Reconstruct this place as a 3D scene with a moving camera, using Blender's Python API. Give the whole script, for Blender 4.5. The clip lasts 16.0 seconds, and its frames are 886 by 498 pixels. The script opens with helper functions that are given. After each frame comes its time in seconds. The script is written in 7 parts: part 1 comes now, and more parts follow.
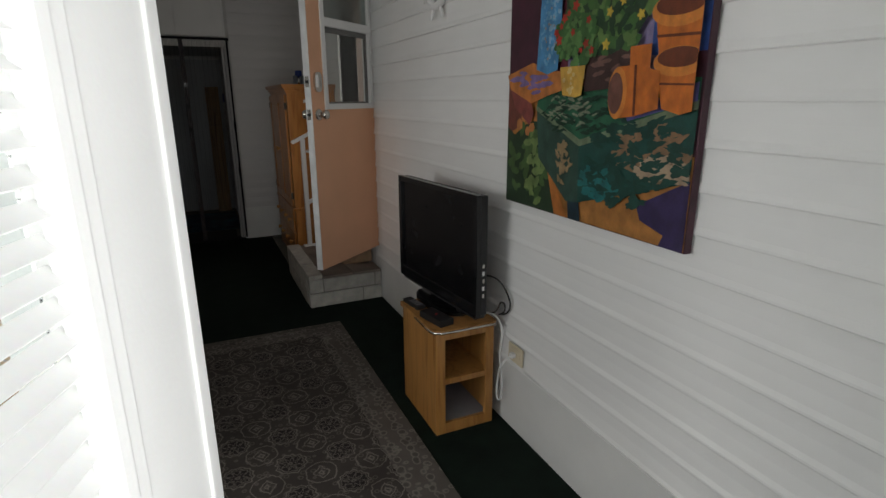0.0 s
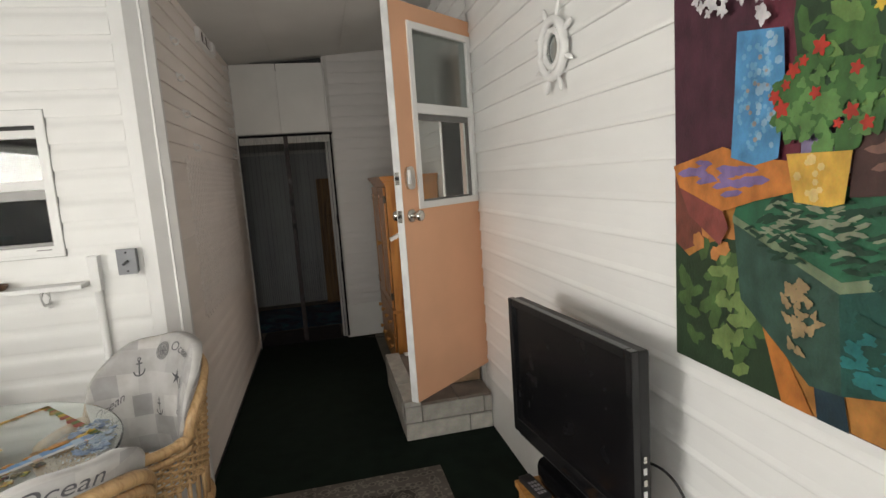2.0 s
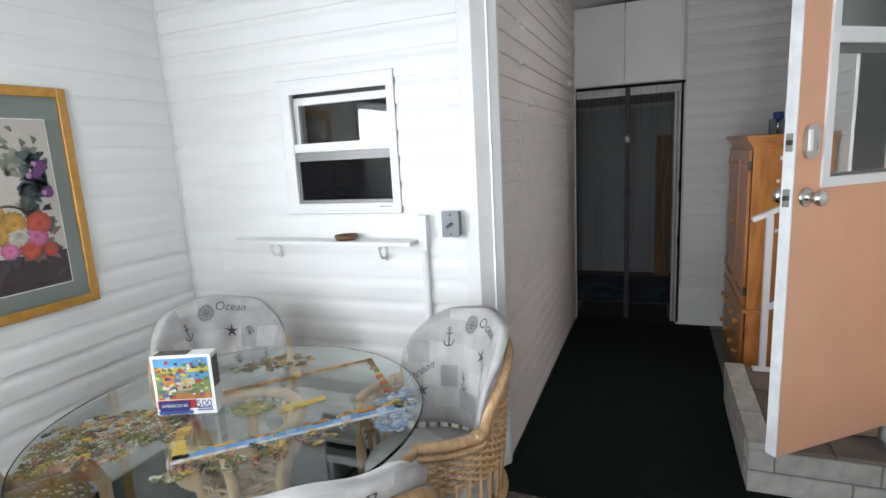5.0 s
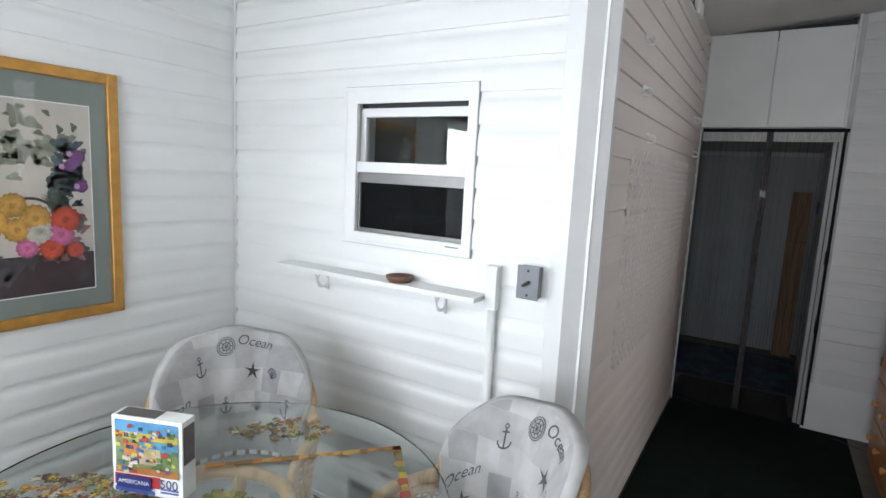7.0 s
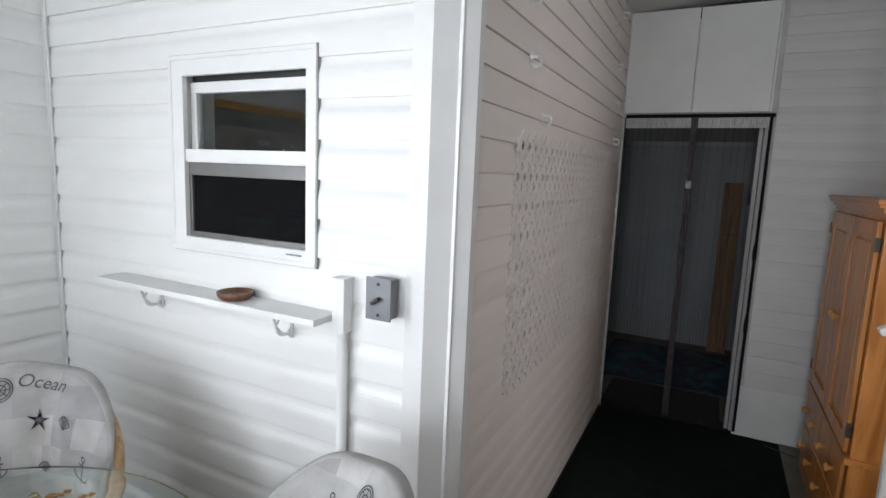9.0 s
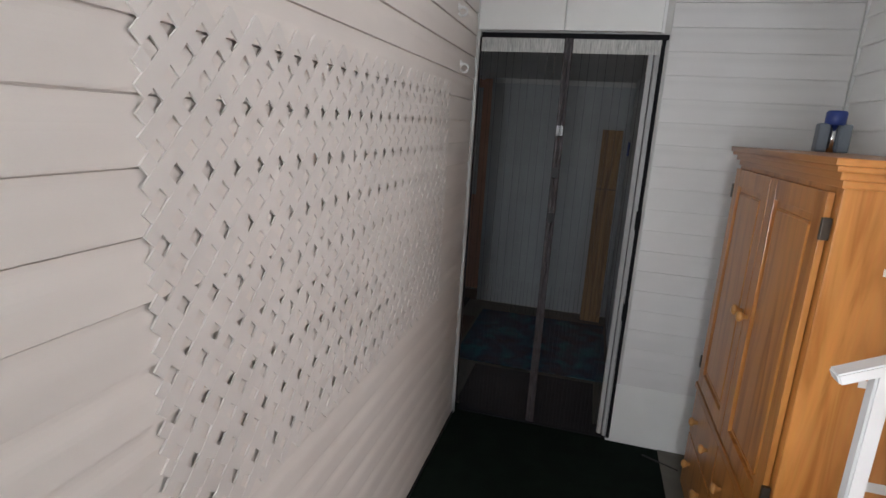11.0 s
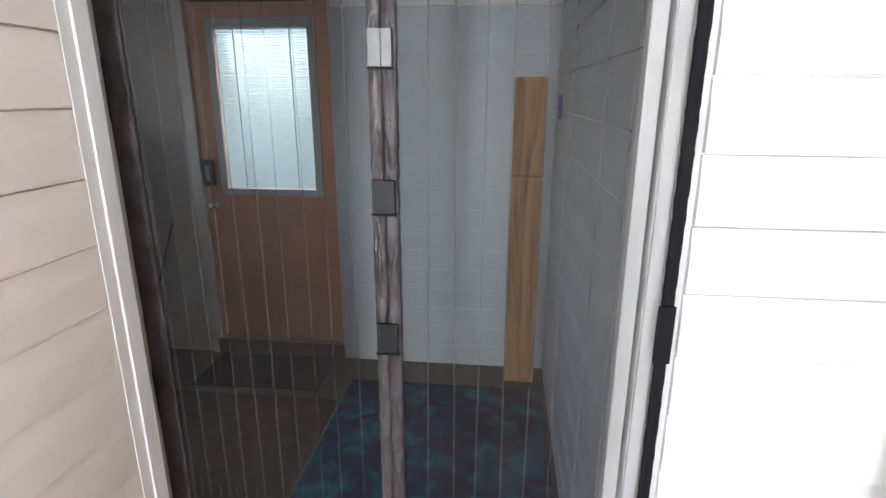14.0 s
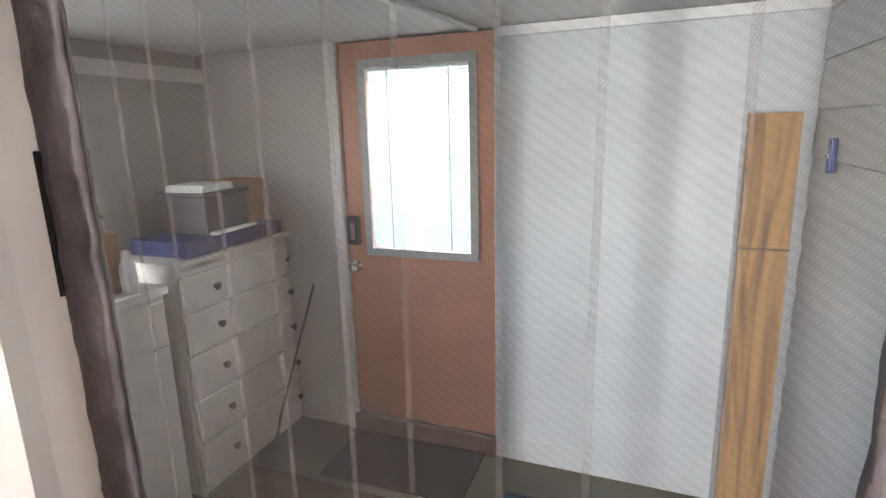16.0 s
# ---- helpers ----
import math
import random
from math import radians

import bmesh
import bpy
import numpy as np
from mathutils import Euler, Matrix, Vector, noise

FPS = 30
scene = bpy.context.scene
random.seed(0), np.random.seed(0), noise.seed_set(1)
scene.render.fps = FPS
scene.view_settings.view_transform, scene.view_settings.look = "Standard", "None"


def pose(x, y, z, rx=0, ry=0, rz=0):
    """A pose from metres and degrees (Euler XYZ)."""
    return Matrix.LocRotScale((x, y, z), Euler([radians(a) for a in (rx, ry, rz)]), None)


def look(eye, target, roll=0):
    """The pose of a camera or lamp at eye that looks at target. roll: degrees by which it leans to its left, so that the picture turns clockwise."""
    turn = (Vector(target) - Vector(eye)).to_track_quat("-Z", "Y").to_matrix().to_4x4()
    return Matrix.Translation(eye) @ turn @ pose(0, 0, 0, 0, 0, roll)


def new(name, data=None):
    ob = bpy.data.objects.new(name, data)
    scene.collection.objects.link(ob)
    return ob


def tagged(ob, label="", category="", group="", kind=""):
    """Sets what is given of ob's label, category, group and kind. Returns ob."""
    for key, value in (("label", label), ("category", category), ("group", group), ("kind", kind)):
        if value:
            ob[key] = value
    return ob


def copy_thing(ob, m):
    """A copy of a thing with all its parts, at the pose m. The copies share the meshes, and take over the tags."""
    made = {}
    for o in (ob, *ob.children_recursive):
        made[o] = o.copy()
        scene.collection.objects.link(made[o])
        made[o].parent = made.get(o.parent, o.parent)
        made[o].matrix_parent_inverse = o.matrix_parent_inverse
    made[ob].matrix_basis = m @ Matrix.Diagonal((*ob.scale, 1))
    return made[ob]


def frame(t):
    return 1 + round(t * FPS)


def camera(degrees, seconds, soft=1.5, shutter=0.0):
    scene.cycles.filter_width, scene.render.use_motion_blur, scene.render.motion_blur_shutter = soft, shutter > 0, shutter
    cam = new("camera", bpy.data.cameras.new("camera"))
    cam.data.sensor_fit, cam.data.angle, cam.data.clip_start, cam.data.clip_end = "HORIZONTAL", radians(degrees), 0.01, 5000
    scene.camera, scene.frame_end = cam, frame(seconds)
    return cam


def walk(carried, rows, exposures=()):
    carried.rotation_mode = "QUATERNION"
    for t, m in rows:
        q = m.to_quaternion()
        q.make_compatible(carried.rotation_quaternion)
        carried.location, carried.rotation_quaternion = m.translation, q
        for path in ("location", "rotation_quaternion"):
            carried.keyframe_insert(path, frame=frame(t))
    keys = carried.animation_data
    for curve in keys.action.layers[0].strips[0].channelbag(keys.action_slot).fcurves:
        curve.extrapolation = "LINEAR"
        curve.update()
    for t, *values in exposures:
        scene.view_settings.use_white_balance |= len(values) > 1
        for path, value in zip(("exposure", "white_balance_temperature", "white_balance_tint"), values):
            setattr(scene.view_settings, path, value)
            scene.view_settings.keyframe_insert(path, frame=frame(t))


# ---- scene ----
cam = camera(79.3, 16.0)
PATH = [
    (0, (0.15, 0.381, 1.43), (0.95, 2.133, 0.89), -0.3),
    (0.5, (0.227, 0.489, 1.433), (0.99, 2.265, 0.921), -1.5),
    (1, (0.298, 0.677, 1.445), (1.22, 2.407, 1.05), -2.2),
    (1.5, (0.339, 0.874, 1.477), (1.297, 2.594, 1.124), -2.6),
    (2, (0.42, 1.048, 1.531), (0.841, 2.985, 1.259), -4.0),
    (2.5, (0.502, 1.196, 1.524), (0.634, 3.174, 1.264), -3.6),
    (3, (0.512, 1.262, 1.536), (0.213, 3.221, 1.269), -5.0),
    (3.5, (0.563, 1.263, 1.53), (-0.049, 3.146, 1.242), -5.6),
    (3.7, (0.588, 1.271, 1.512), (-0.06, 3.138, 1.205), -6.2),
    (5.8, (0.263, 1.733, 1.592), (-0.577, 3.508, 1.208), 0.4),
    (6, (0.258, 1.777, 1.586), (-0.608, 3.54, 1.209), 1.4),
    (6.5, (0.164, 1.91, 1.61), (-0.718, 3.679, 1.308), 3.8),
    (7, (0.213, 2.029, 1.601), (-0.819, 3.72, 1.323), 2.9),
    (7.5, (0.306, 2.159, 1.591), (-0.777, 3.818, 1.314), 3.9),
    (8, (0.329, 2.259, 1.58), (-0.693, 3.954, 1.289), 3.2),
    (8.5, (0.306, 2.389, 1.589), (-0.622, 4.136, 1.291), 1.4),
    (9, (0.314, 2.557, 1.591), (-0.581, 4.323, 1.307), 2.3),
    (9.5, (0.365, 2.738, 1.585), (-0.528, 4.489, 1.214), 3.3),
    (10, (0.329, 3.003, 1.579), (-0.442, 4.812, 1.213), 2.8),
    (10.2, (0.316, 3.13, 1.589), (-0.375, 4.967, 1.205), 3.3),
    (12.5, (0.305, 4.613, 1.541), (0.103, 6.53, 1.009), -0.5),
    (13, (0.299, 4.965, 1.53), (0.265, 6.894, 1.003), -0.8),
    (13.5, (0.338, 5.284, 1.524), (0.139, 7.197, 0.977), -0.1),
    (14, (0.303, 5.556, 1.516), (0.097, 7.466, 0.96), 0.2),
    (14.5, (0.215, 5.835, 1.547), (-0.173, 7.708, 0.964), -1.8),
    (15, (0.203, 5.994, 1.538), (-0.533, 7.751, 0.927), -0.7),
    (15.5, (0.127, 6.072, 1.495), (-0.654, 7.848, 1.009), -1.1),
    (16, (0.059, 6.14, 1.578), (-0.669, 7.949, 1.135), -1.5),
]
walk(cam, [(t, look(eye, target, roll)) for t, eye, target, roll in PATH], [(0, -1.62, 6700, 10), (0.5, -1.32, 6850, 10), (1, -1.0, 7200, 10), (2, -0.35, 7200, 11), (3, -0.2, 6700, 10), (3.5, -0.02, 6450, 10), (6, 0.2, 6050, 10), (8.5, 0.05, 6050, 11), (10, 0.35, 6400, 12), (12.5, 1.8, 5900, 10), (13, 2.2, 5950, 11), (13.5, 2.6, 6000, 10), (14.5, 3.35, 6100, 10), (15.5, 4.1, 6150, 10), (16, 4.3, 6600, 12)])


# ---- light ----
world = bpy.data.worlds.new("sky")
scene.world = world
world.use_nodes = True
_n = world.node_tree.nodes
_sky = _n.new("ShaderNodeTexSky")
_sky.sky_type, _sky.sun_disc = "NISHITA", False
_sky.sun_elevation, _sky.sun_rotation = radians(48), radians(200)
_n["Background"].inputs["Strength"].default_value = 0.12
world.node_tree.links.new(_sky.outputs[0], _n["Background"].inputs[0])

sun = new("sun", bpy.data.lights.new("sun", "SUN"))
sun.data.energy, sun.data.angle, sun.data.color = 0.8, radians(12), (1.0, 0.96, 0.9)
sun.matrix_world = look((-6, -9, 11), (0, 2, 0))


def window_light(name, eye, target, w, h, watts, color=(0.93, 0.97, 1.0)):
    ob = new(name, bpy.data.lights.new(name, "AREA"))
    ob.data.shape, ob.data.size, ob.data.size_y = "RECTANGLE", w, h
    ob.data.energy, ob.data.color = watts, color
    ob.matrix_world = look(eye, target)
    return ob


window_light("front_window_daylight", (-1.15, -0.03, 1.47), (-2.1, 1.75, 1.2), 1.5, 1.1, 36, (0.96, 0.985, 1.0))
window_light("side_window_daylight", (-2.32, 1.15, 1.5), (0.0, 1.2, 1.2), 1.3, 1.0, 98, (0.96, 0.985, 1.0))
window_light("doorway_daylight", (0.33, -0.06, 1.1), (-1.9, 1.05, 1.2), 0.9, 1.9, 80, (0.96, 0.985, 1.0))
window_light("house_doorway_light", (2.34, 4.29, 1.5), (-0.3, 4.7, 1.3), 0.8, 1.7, 16, (1.0, 0.955, 0.935))
window_light("shed_door_daylight", (-1.0, 8.72, 1.42), (-0.6, 6.5, 0.6), 0.5, 0.86, 1.1, (0.97, 0.995, 1.0))
# fill lamp added to brighten the utility room, out of view
window_light("shed_window_daylight", (-2.33, 6.95, 1.4), (-0.4, 8.2, 0.8), 0.6, 0.8, 0.29, (0.95, 0.97, 1.0))


# ---- materials ----
def nodes_of(name):
    m = bpy.data.materials.new(name)
    m.use_nodes = True
    return m, m.node_tree.nodes, m.node_tree.links, m.node_tree.nodes["Principled BSDF"]


def ramp(n, stops):
    r = n.new("ShaderNodeValToRGB")
    e = r.color_ramp.elements
    while len(e) < len(stops):
        e.new(0.5)
    for k, (p, c) in zip(e, stops):
        k.position, k.color = p, (*c, 1)
    return r


def shade(c, f):
    return tuple(min(1, v * f) for v in c)


def surface(name, color, rough=0.5, metal=0.0, scale=12, vary=0.12, fine=180, bump=0.08, spec=0.5, per_object=0.0, stretch=(1, 1, 1), wear=0.08):
    """A two-scale noise material at real-world size: broad stains, fine grain, bump and uneven gloss."""
    m, n, l, b = nodes_of(name)
    tc = n.new("ShaderNodeTexCoord")
    mp = n.new("ShaderNodeMapping")
    mp.inputs["Scale"].default_value = stretch
    l.new(tc.outputs["Object"], mp.inputs["Vector"])
    a = n.new("ShaderNodeTexNoise")
    a.inputs["Scale"].default_value, a.inputs["Detail"].default_value = scale, 6
    f = n.new("ShaderNodeTexNoise")
    f.inputs["Scale"].default_value, f.inputs["Detail"].default_value = fine, 3
    l.new(mp.outputs[0], a.inputs["Vector"])
    l.new(mp.outputs[0], f.inputs["Vector"])
    r = ramp(n, [(0.3, shade(color, 1 - vary)), (0.7, shade(color, 1 + vary * 0.6))])
    l.new(a.outputs["Fac"], r.inputs["Fac"])
    mx = n.new("ShaderNodeMix")
    mx.data_type, mx.blend_type = "RGBA", "MULTIPLY"
    mx.inputs["Factor"].default_value = wear
    l.new(r.outputs["Color"], mx.inputs["A"])
    l.new(f.outputs["Color"], mx.inputs["B"])
    out = mx.outputs["Result"]
    if per_object:
        oi = n.new("ShaderNodeObjectInfo")
        mr = n.new("ShaderNodeMapRange")
        mr.inputs["To Min"].default_value, mr.inputs["To Max"].default_value = 1 - per_object, 1 + per_object
        hs = n.new("ShaderNodeHueSaturation")
        l.new(oi.outputs["Random"], mr.inputs["Value"])
        l.new(mr.outputs[0], hs.inputs["Value"])
        l.new(out, hs.inputs["Color"])
        out = hs.outputs["Color"]
    l.new(out, b.inputs["Base Color"])
    rr = n.new("ShaderNodeMapRange")
    rr.inputs["To Min"].default_value, rr.inputs["To Max"].default_value = max(0.02, rough - 0.08), min(1, rough + 0.1)
    l.new(a.outputs["Fac"], rr.inputs["Value"])
    l.new(rr.outputs[0], b.inputs["Roughness"])
    b.inputs["Metallic"].default_value = metal
    b.inputs["Specular IOR Level"].default_value = spec
    if bump:
        bp = n.new("ShaderNodeBump")
        bp.inputs["Strength"].default_value, bp.inputs["Distance"].default_value = bump, 0.002
        l.new(f.outputs["Fac"], bp.inputs["Height"])
        l.new(bp.outputs[0], b.inputs["Normal"])
    return m


def wood(name, color, dark, ring=14.0, rough=0.4, axis=2, coat=0.15):
    """Grain drawn out along one axis, with knots."""
    m, n, l, b = nodes_of(name)
    tc = n.new("ShaderNodeTexCoord")
    mp = n.new("ShaderNodeMapping")
    s = [ring] * 3
    s[axis] = ring * 0.09
    mp.inputs["Scale"].default_value = s
    l.new(tc.outputs["Object"], mp.inputs["Vector"])
    a = n.new("ShaderNodeTexNoise")
    a.inputs["Scale"].default_value, a.inputs["Detail"].default_value, a.inputs["Distortion"].default_value = 1.3, 7, 1.4
    l.new(mp.outputs[0], a.inputs["Vector"])
    f = n.new("ShaderNodeTexNoise")
    f.inputs["Scale"].default_value, f.inputs["Detail"].default_value = 9, 4
    l.new(mp.outputs[0], f.inputs["Vector"])
    r = ramp(n, [(0.32, dark), (0.5, color), (0.72, shade(color, 1.18))])
    l.new(a.outputs["Fac"], r.inputs["Fac"])
    mx = n.new("ShaderNodeMix")
    mx.data_type, mx.blend_type = "RGBA", "MULTIPLY"
    mx.inputs["Factor"].default_value = 0.22
    l.new(r.outputs["Color"], mx.inputs["A"])
    l.new(f.outputs["Color"], mx.inputs["B"])
    l.new(mx.outputs["Result"], b.inputs["Base Color"])
    b.inputs["Roughness"].default_value, b.inputs["Coat Weight"].default_value = rough, coat
    bp = n.new("ShaderNodeBump")
    bp.inputs["Strength"].default_value, bp.inputs["Distance"].default_value = 0.12, 0.001
    l.new(f.outputs["Fac"], bp.inputs["Height"])
    l.new(bp.outputs[0], b.inputs["Normal"])
    return m


def glass(name, tint=(0.93, 0.98, 0.96), rough=0.0, ior=1.48):
    m, n, l, b = nodes_of(name)
    b.inputs["Base Color"].default_value = (*tint, 1)
    b.inputs["Roughness"].default_value, b.inputs["Transmission Weight"].default_value, b.inputs["IOR"].default_value = rough, 1, ior
    return m


VINYL = surface("white_vinyl_siding", (0.80, 0.80, 0.785), 0.42, vary=0.035, scale=3, fine=260, bump=0.05, per_object=0.02, wear=0.04, stretch=(1, 1, 3))
# same vinyl, darkened to hold the end wall's lower light
VINYL_SHADED = surface("dulled_white_vinyl_siding", (0.63, 0.62, 0.61), 0.45, vary=0.04, scale=3, fine=260, bump=0.05, per_object=0.02, wear=0.05, stretch=(1, 1, 3))
# passage siding, its tint carrying the warm light from the house
VINYL_WARM = surface("off_white_vinyl_siding", (0.78, 0.725, 0.68), 0.45, vary=0.05, scale=3, fine=260, bump=0.06, per_object=0.025, wear=0.05, stretch=(1, 1, 3))
LATTICE = surface("white_plastic_lattice", (0.76, 0.715, 0.68), 0.4, vary=0.05, scale=6, wear=0.05)
WHITE = surface("white_paint", (0.80, 0.80, 0.79), 0.4, vary=0.04, scale=5, wear=0.05)
TRIM = surface("white_metal_trim", (0.78, 0.78, 0.77), 0.33, vary=0.05, scale=7, wear=0.06)
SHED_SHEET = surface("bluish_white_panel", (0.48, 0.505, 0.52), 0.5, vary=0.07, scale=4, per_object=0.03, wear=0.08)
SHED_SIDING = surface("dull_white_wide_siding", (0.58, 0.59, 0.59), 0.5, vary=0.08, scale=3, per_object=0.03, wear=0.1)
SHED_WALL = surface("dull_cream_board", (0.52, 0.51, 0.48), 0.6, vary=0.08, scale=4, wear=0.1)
PANEL = surface("white_board", (0.72, 0.72, 0.70), 0.55, vary=0.06, scale=4, wear=0.06)
CEILING = surface("white_ceiling_panel", (0.62, 0.62, 0.60), 0.6, vary=0.06, scale=2.5, wear=0.07)
BACKING = surface("plain_wall_sheathing", (0.55, 0.54, 0.52), 0.8, vary=0.1)
CARPET = surface("dark_green_outdoor_carpet", (0.010, 0.018, 0.013), 0.95, vary=0.35, scale=9, fine=420, bump=0.6, spec=0.12, wear=0.4)
CONCRETE = surface("painted_concrete", (0.16, 0.155, 0.13), 0.7, vary=0.25, scale=6, fine=120, bump=0.25, wear=0.2)
SHED_FLOOR = surface("olive_shed_floor", (0.085, 0.085, 0.058), 0.65, vary=0.2, scale=5, fine=140, bump=0.2, wear=0.15)
PEACH = surface("peach_door_paint", (0.74, 0.40, 0.24), 0.42, vary=0.06, scale=4, fine=220, bump=0.08, wear=0.06)
SHED_DOOR = surface("terracotta_door_paint", (0.56, 0.27, 0.17), 0.5, vary=0.1, scale=4, fine=200, bump=0.1, wear=0.1)
DOOR_EDGE = surface("worn_white_door_edge", (0.72, 0.73, 0.73), 0.4, vary=0.14, scale=14, wear=0.12)
STEEL = surface("brushed_nickel", (0.62, 0.60, 0.56), 0.24, metal=1.0, vary=0.08, scale=30, wear=0.05, bump=0.02)
CHROME = surface("chrome_strip", (0.8, 0.8, 0.8), 0.12, metal=1.0, vary=0.05, bump=0.0)
HINGE = surface("dark_bronze_hinge", (0.09, 0.075, 0.06), 0.4, metal=0.8)
BLACK_GLOSS = surface("glossy_black_plastic", (0.008, 0.008, 0.009), 0.14, vary=0.2, bump=0.01, wear=0.03)
SCREEN = surface("black_lcd_screen", (0.004, 0.004, 0.005), 0.24, vary=0.1, bump=0.0, wear=0.02)
BLACK = surface("matt_black_plastic", (0.012, 0.012, 0.013), 0.5, vary=0.2)
BLACK_FABRIC = surface("black_webbing", (0.010, 0.010, 0.012), 0.9, vary=0.3, fine=500, bump=0.4, spec=0.15)
MAUVE_FABRIC = surface("worn_mauve_grey_webbing", (0.066, 0.055, 0.058), 0.42, vary=0.5, scale=26, fine=120, bump=0.9, spec=0.4, wear=0.4)
TAPE_FABRIC = surface("puckered_dark_mauve_tape", (0.060, 0.050, 0.055), 0.5, vary=0.6, scale=30, fine=110, bump=0.9, spec=0.35, wear=0.4)
GREY_STEEL = surface("grey_cast_box", (0.20, 0.205, 0.22), 0.45, vary=0.12, metal=0.3)
DARK_FRAME = surface("dark_bronze_screen_frame", (0.20, 0.195, 0.19), 0.4, vary=0.1, metal=0.4)
HOUSE_WALL = surface("pale_rose_wall_paint", (0.56, 0.47, 0.42), 0.7, vary=0.06, scale=3)
# near-black, with the kitchen's lack of light put into the colour
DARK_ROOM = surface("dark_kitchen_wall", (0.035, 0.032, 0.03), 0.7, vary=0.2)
OAK = wood("honey_oak", (0.42, 0.20, 0.055), (0.28, 0.115, 0.025), 16)
PINE = wood("orange_pine", (0.52, 0.215, 0.05), (0.36, 0.125, 0.02), 11, 0.36, 2, 0.25)
PINE_FLAT = wood("orange_pine_top", (0.47, 0.19, 0.045), (0.32, 0.11, 0.02), 11, 0.36, 1, 0.25)
PINE_KNOT = surface("turned_pine_knob", (0.55, 0.27, 0.08), 0.35, vary=0.15, scale=40)
PLANK = wood("raw_pine_plank", (0.37, 0.19, 0.055), (0.15, 0.06, 0.014), 9, 0.6, 2, 0.0)
RATTAN = wood("natural_rattan", (0.56, 0.36, 0.18), (0.40, 0.23, 0.10), 30, 0.38, 2, 0.2)
WICKER = surface("woven_rattan_core", (0.52, 0.33, 0.16), 0.5, vary=0.25, scale=40, fine=300, bump=0.2, wear=0.2)
GOLD = surface("gilt_picture_frame", (0.52, 0.27, 0.055), 0.36, vary=0.18, scale=25, metal=0.35, wear=0.15)
MATBOARD = surface("grey_green_mount", (0.20, 0.22, 0.20), 0.8, vary=0.05, wear=0.05)
STONE_A = surface("white_brick", (0.50, 0.48, 0.43), 0.8, vary=0.22, scale=16, fine=90, bump=0.7, per_object=0.10, wear=0.3)
MORTAR = surface("grey_mortar", (0.22, 0.21, 0.19), 0.9, vary=0.2, fine=150, bump=0.5)
FLAG = surface("flagstone", (0.20, 0.16, 0.13), 0.7, vary=0.3, scale=8, fine=70, bump=0.6, per_object=0.25, wear=0.25)
TANSTONE = surface("brown_stone_block", (0.30, 0.19, 0.11), 0.75, vary=0.35, scale=14, fine=60, bump=0.9, per_object=0.15, wear=0.3)
CABLE_W = surface("white_cable", (0.75, 0.75, 0.73), 0.45, bump=0.0)
CABLE_B = surface("black_cable", (0.012, 0.012, 0.012), 0.45, bump=0.0)
IVORY = surface("ivory_plastic", (0.66, 0.58, 0.42), 0.4, bump=0.02)
PALE_PLASTIC = surface("white_plastic", (0.78, 0.78, 0.77), 0.35, bump=0.02, vary=0.03)
RUBBER = surface("black_rubber", (0.012, 0.012, 0.012), 0.6)
GLASS = glass("clear_glass")
TABLE_GLASS = glass("greenish_table_glass", (0.90, 0.97, 0.94))
BLUE_PLASTIC = surface("blue_plastic", (0.02, 0.05, 0.26), 0.35)
GREY_PLASTIC = surface("translucent_grey_bottle", (0.16, 0.19, 0.23), 0.3)
CARTON = surface("brown_carton", (0.36, 0.20, 0.10), 0.8, vary=0.12)
DARK_BIN = surface("dark_grey_storage_bin", (0.045, 0.043, 0.046), 0.5)
NAVY_CLOTH = surface("navy_blue_cloth", (0.025, 0.035, 0.12), 0.9, fine=320, bump=0.5)
PAPER = surface("white_paper", (0.78, 0.78, 0.76), 0.8, bump=0.05)
DRESSER = surface("off_white_dresser_paint", (0.60, 0.57, 0.52), 0.45, vary=0.06)
MAT_GREY = surface("charcoal_door_mat", (0.02, 0.021, 0.026), 0.95, vary=0.4, scale=25, fine=380, bump=0.6, spec=0.1, wear=0.4)
INK = surface("charcoal_printed_ink", (0.10, 0.10, 0.11), 0.85, bump=0.05)
GREY_BACK = surface("grey_hardboard", (0.22, 0.21, 0.22), 0.7)
TURQ = surface("turquoise_enamel", (0.04, 0.36, 0.36), 0.4)


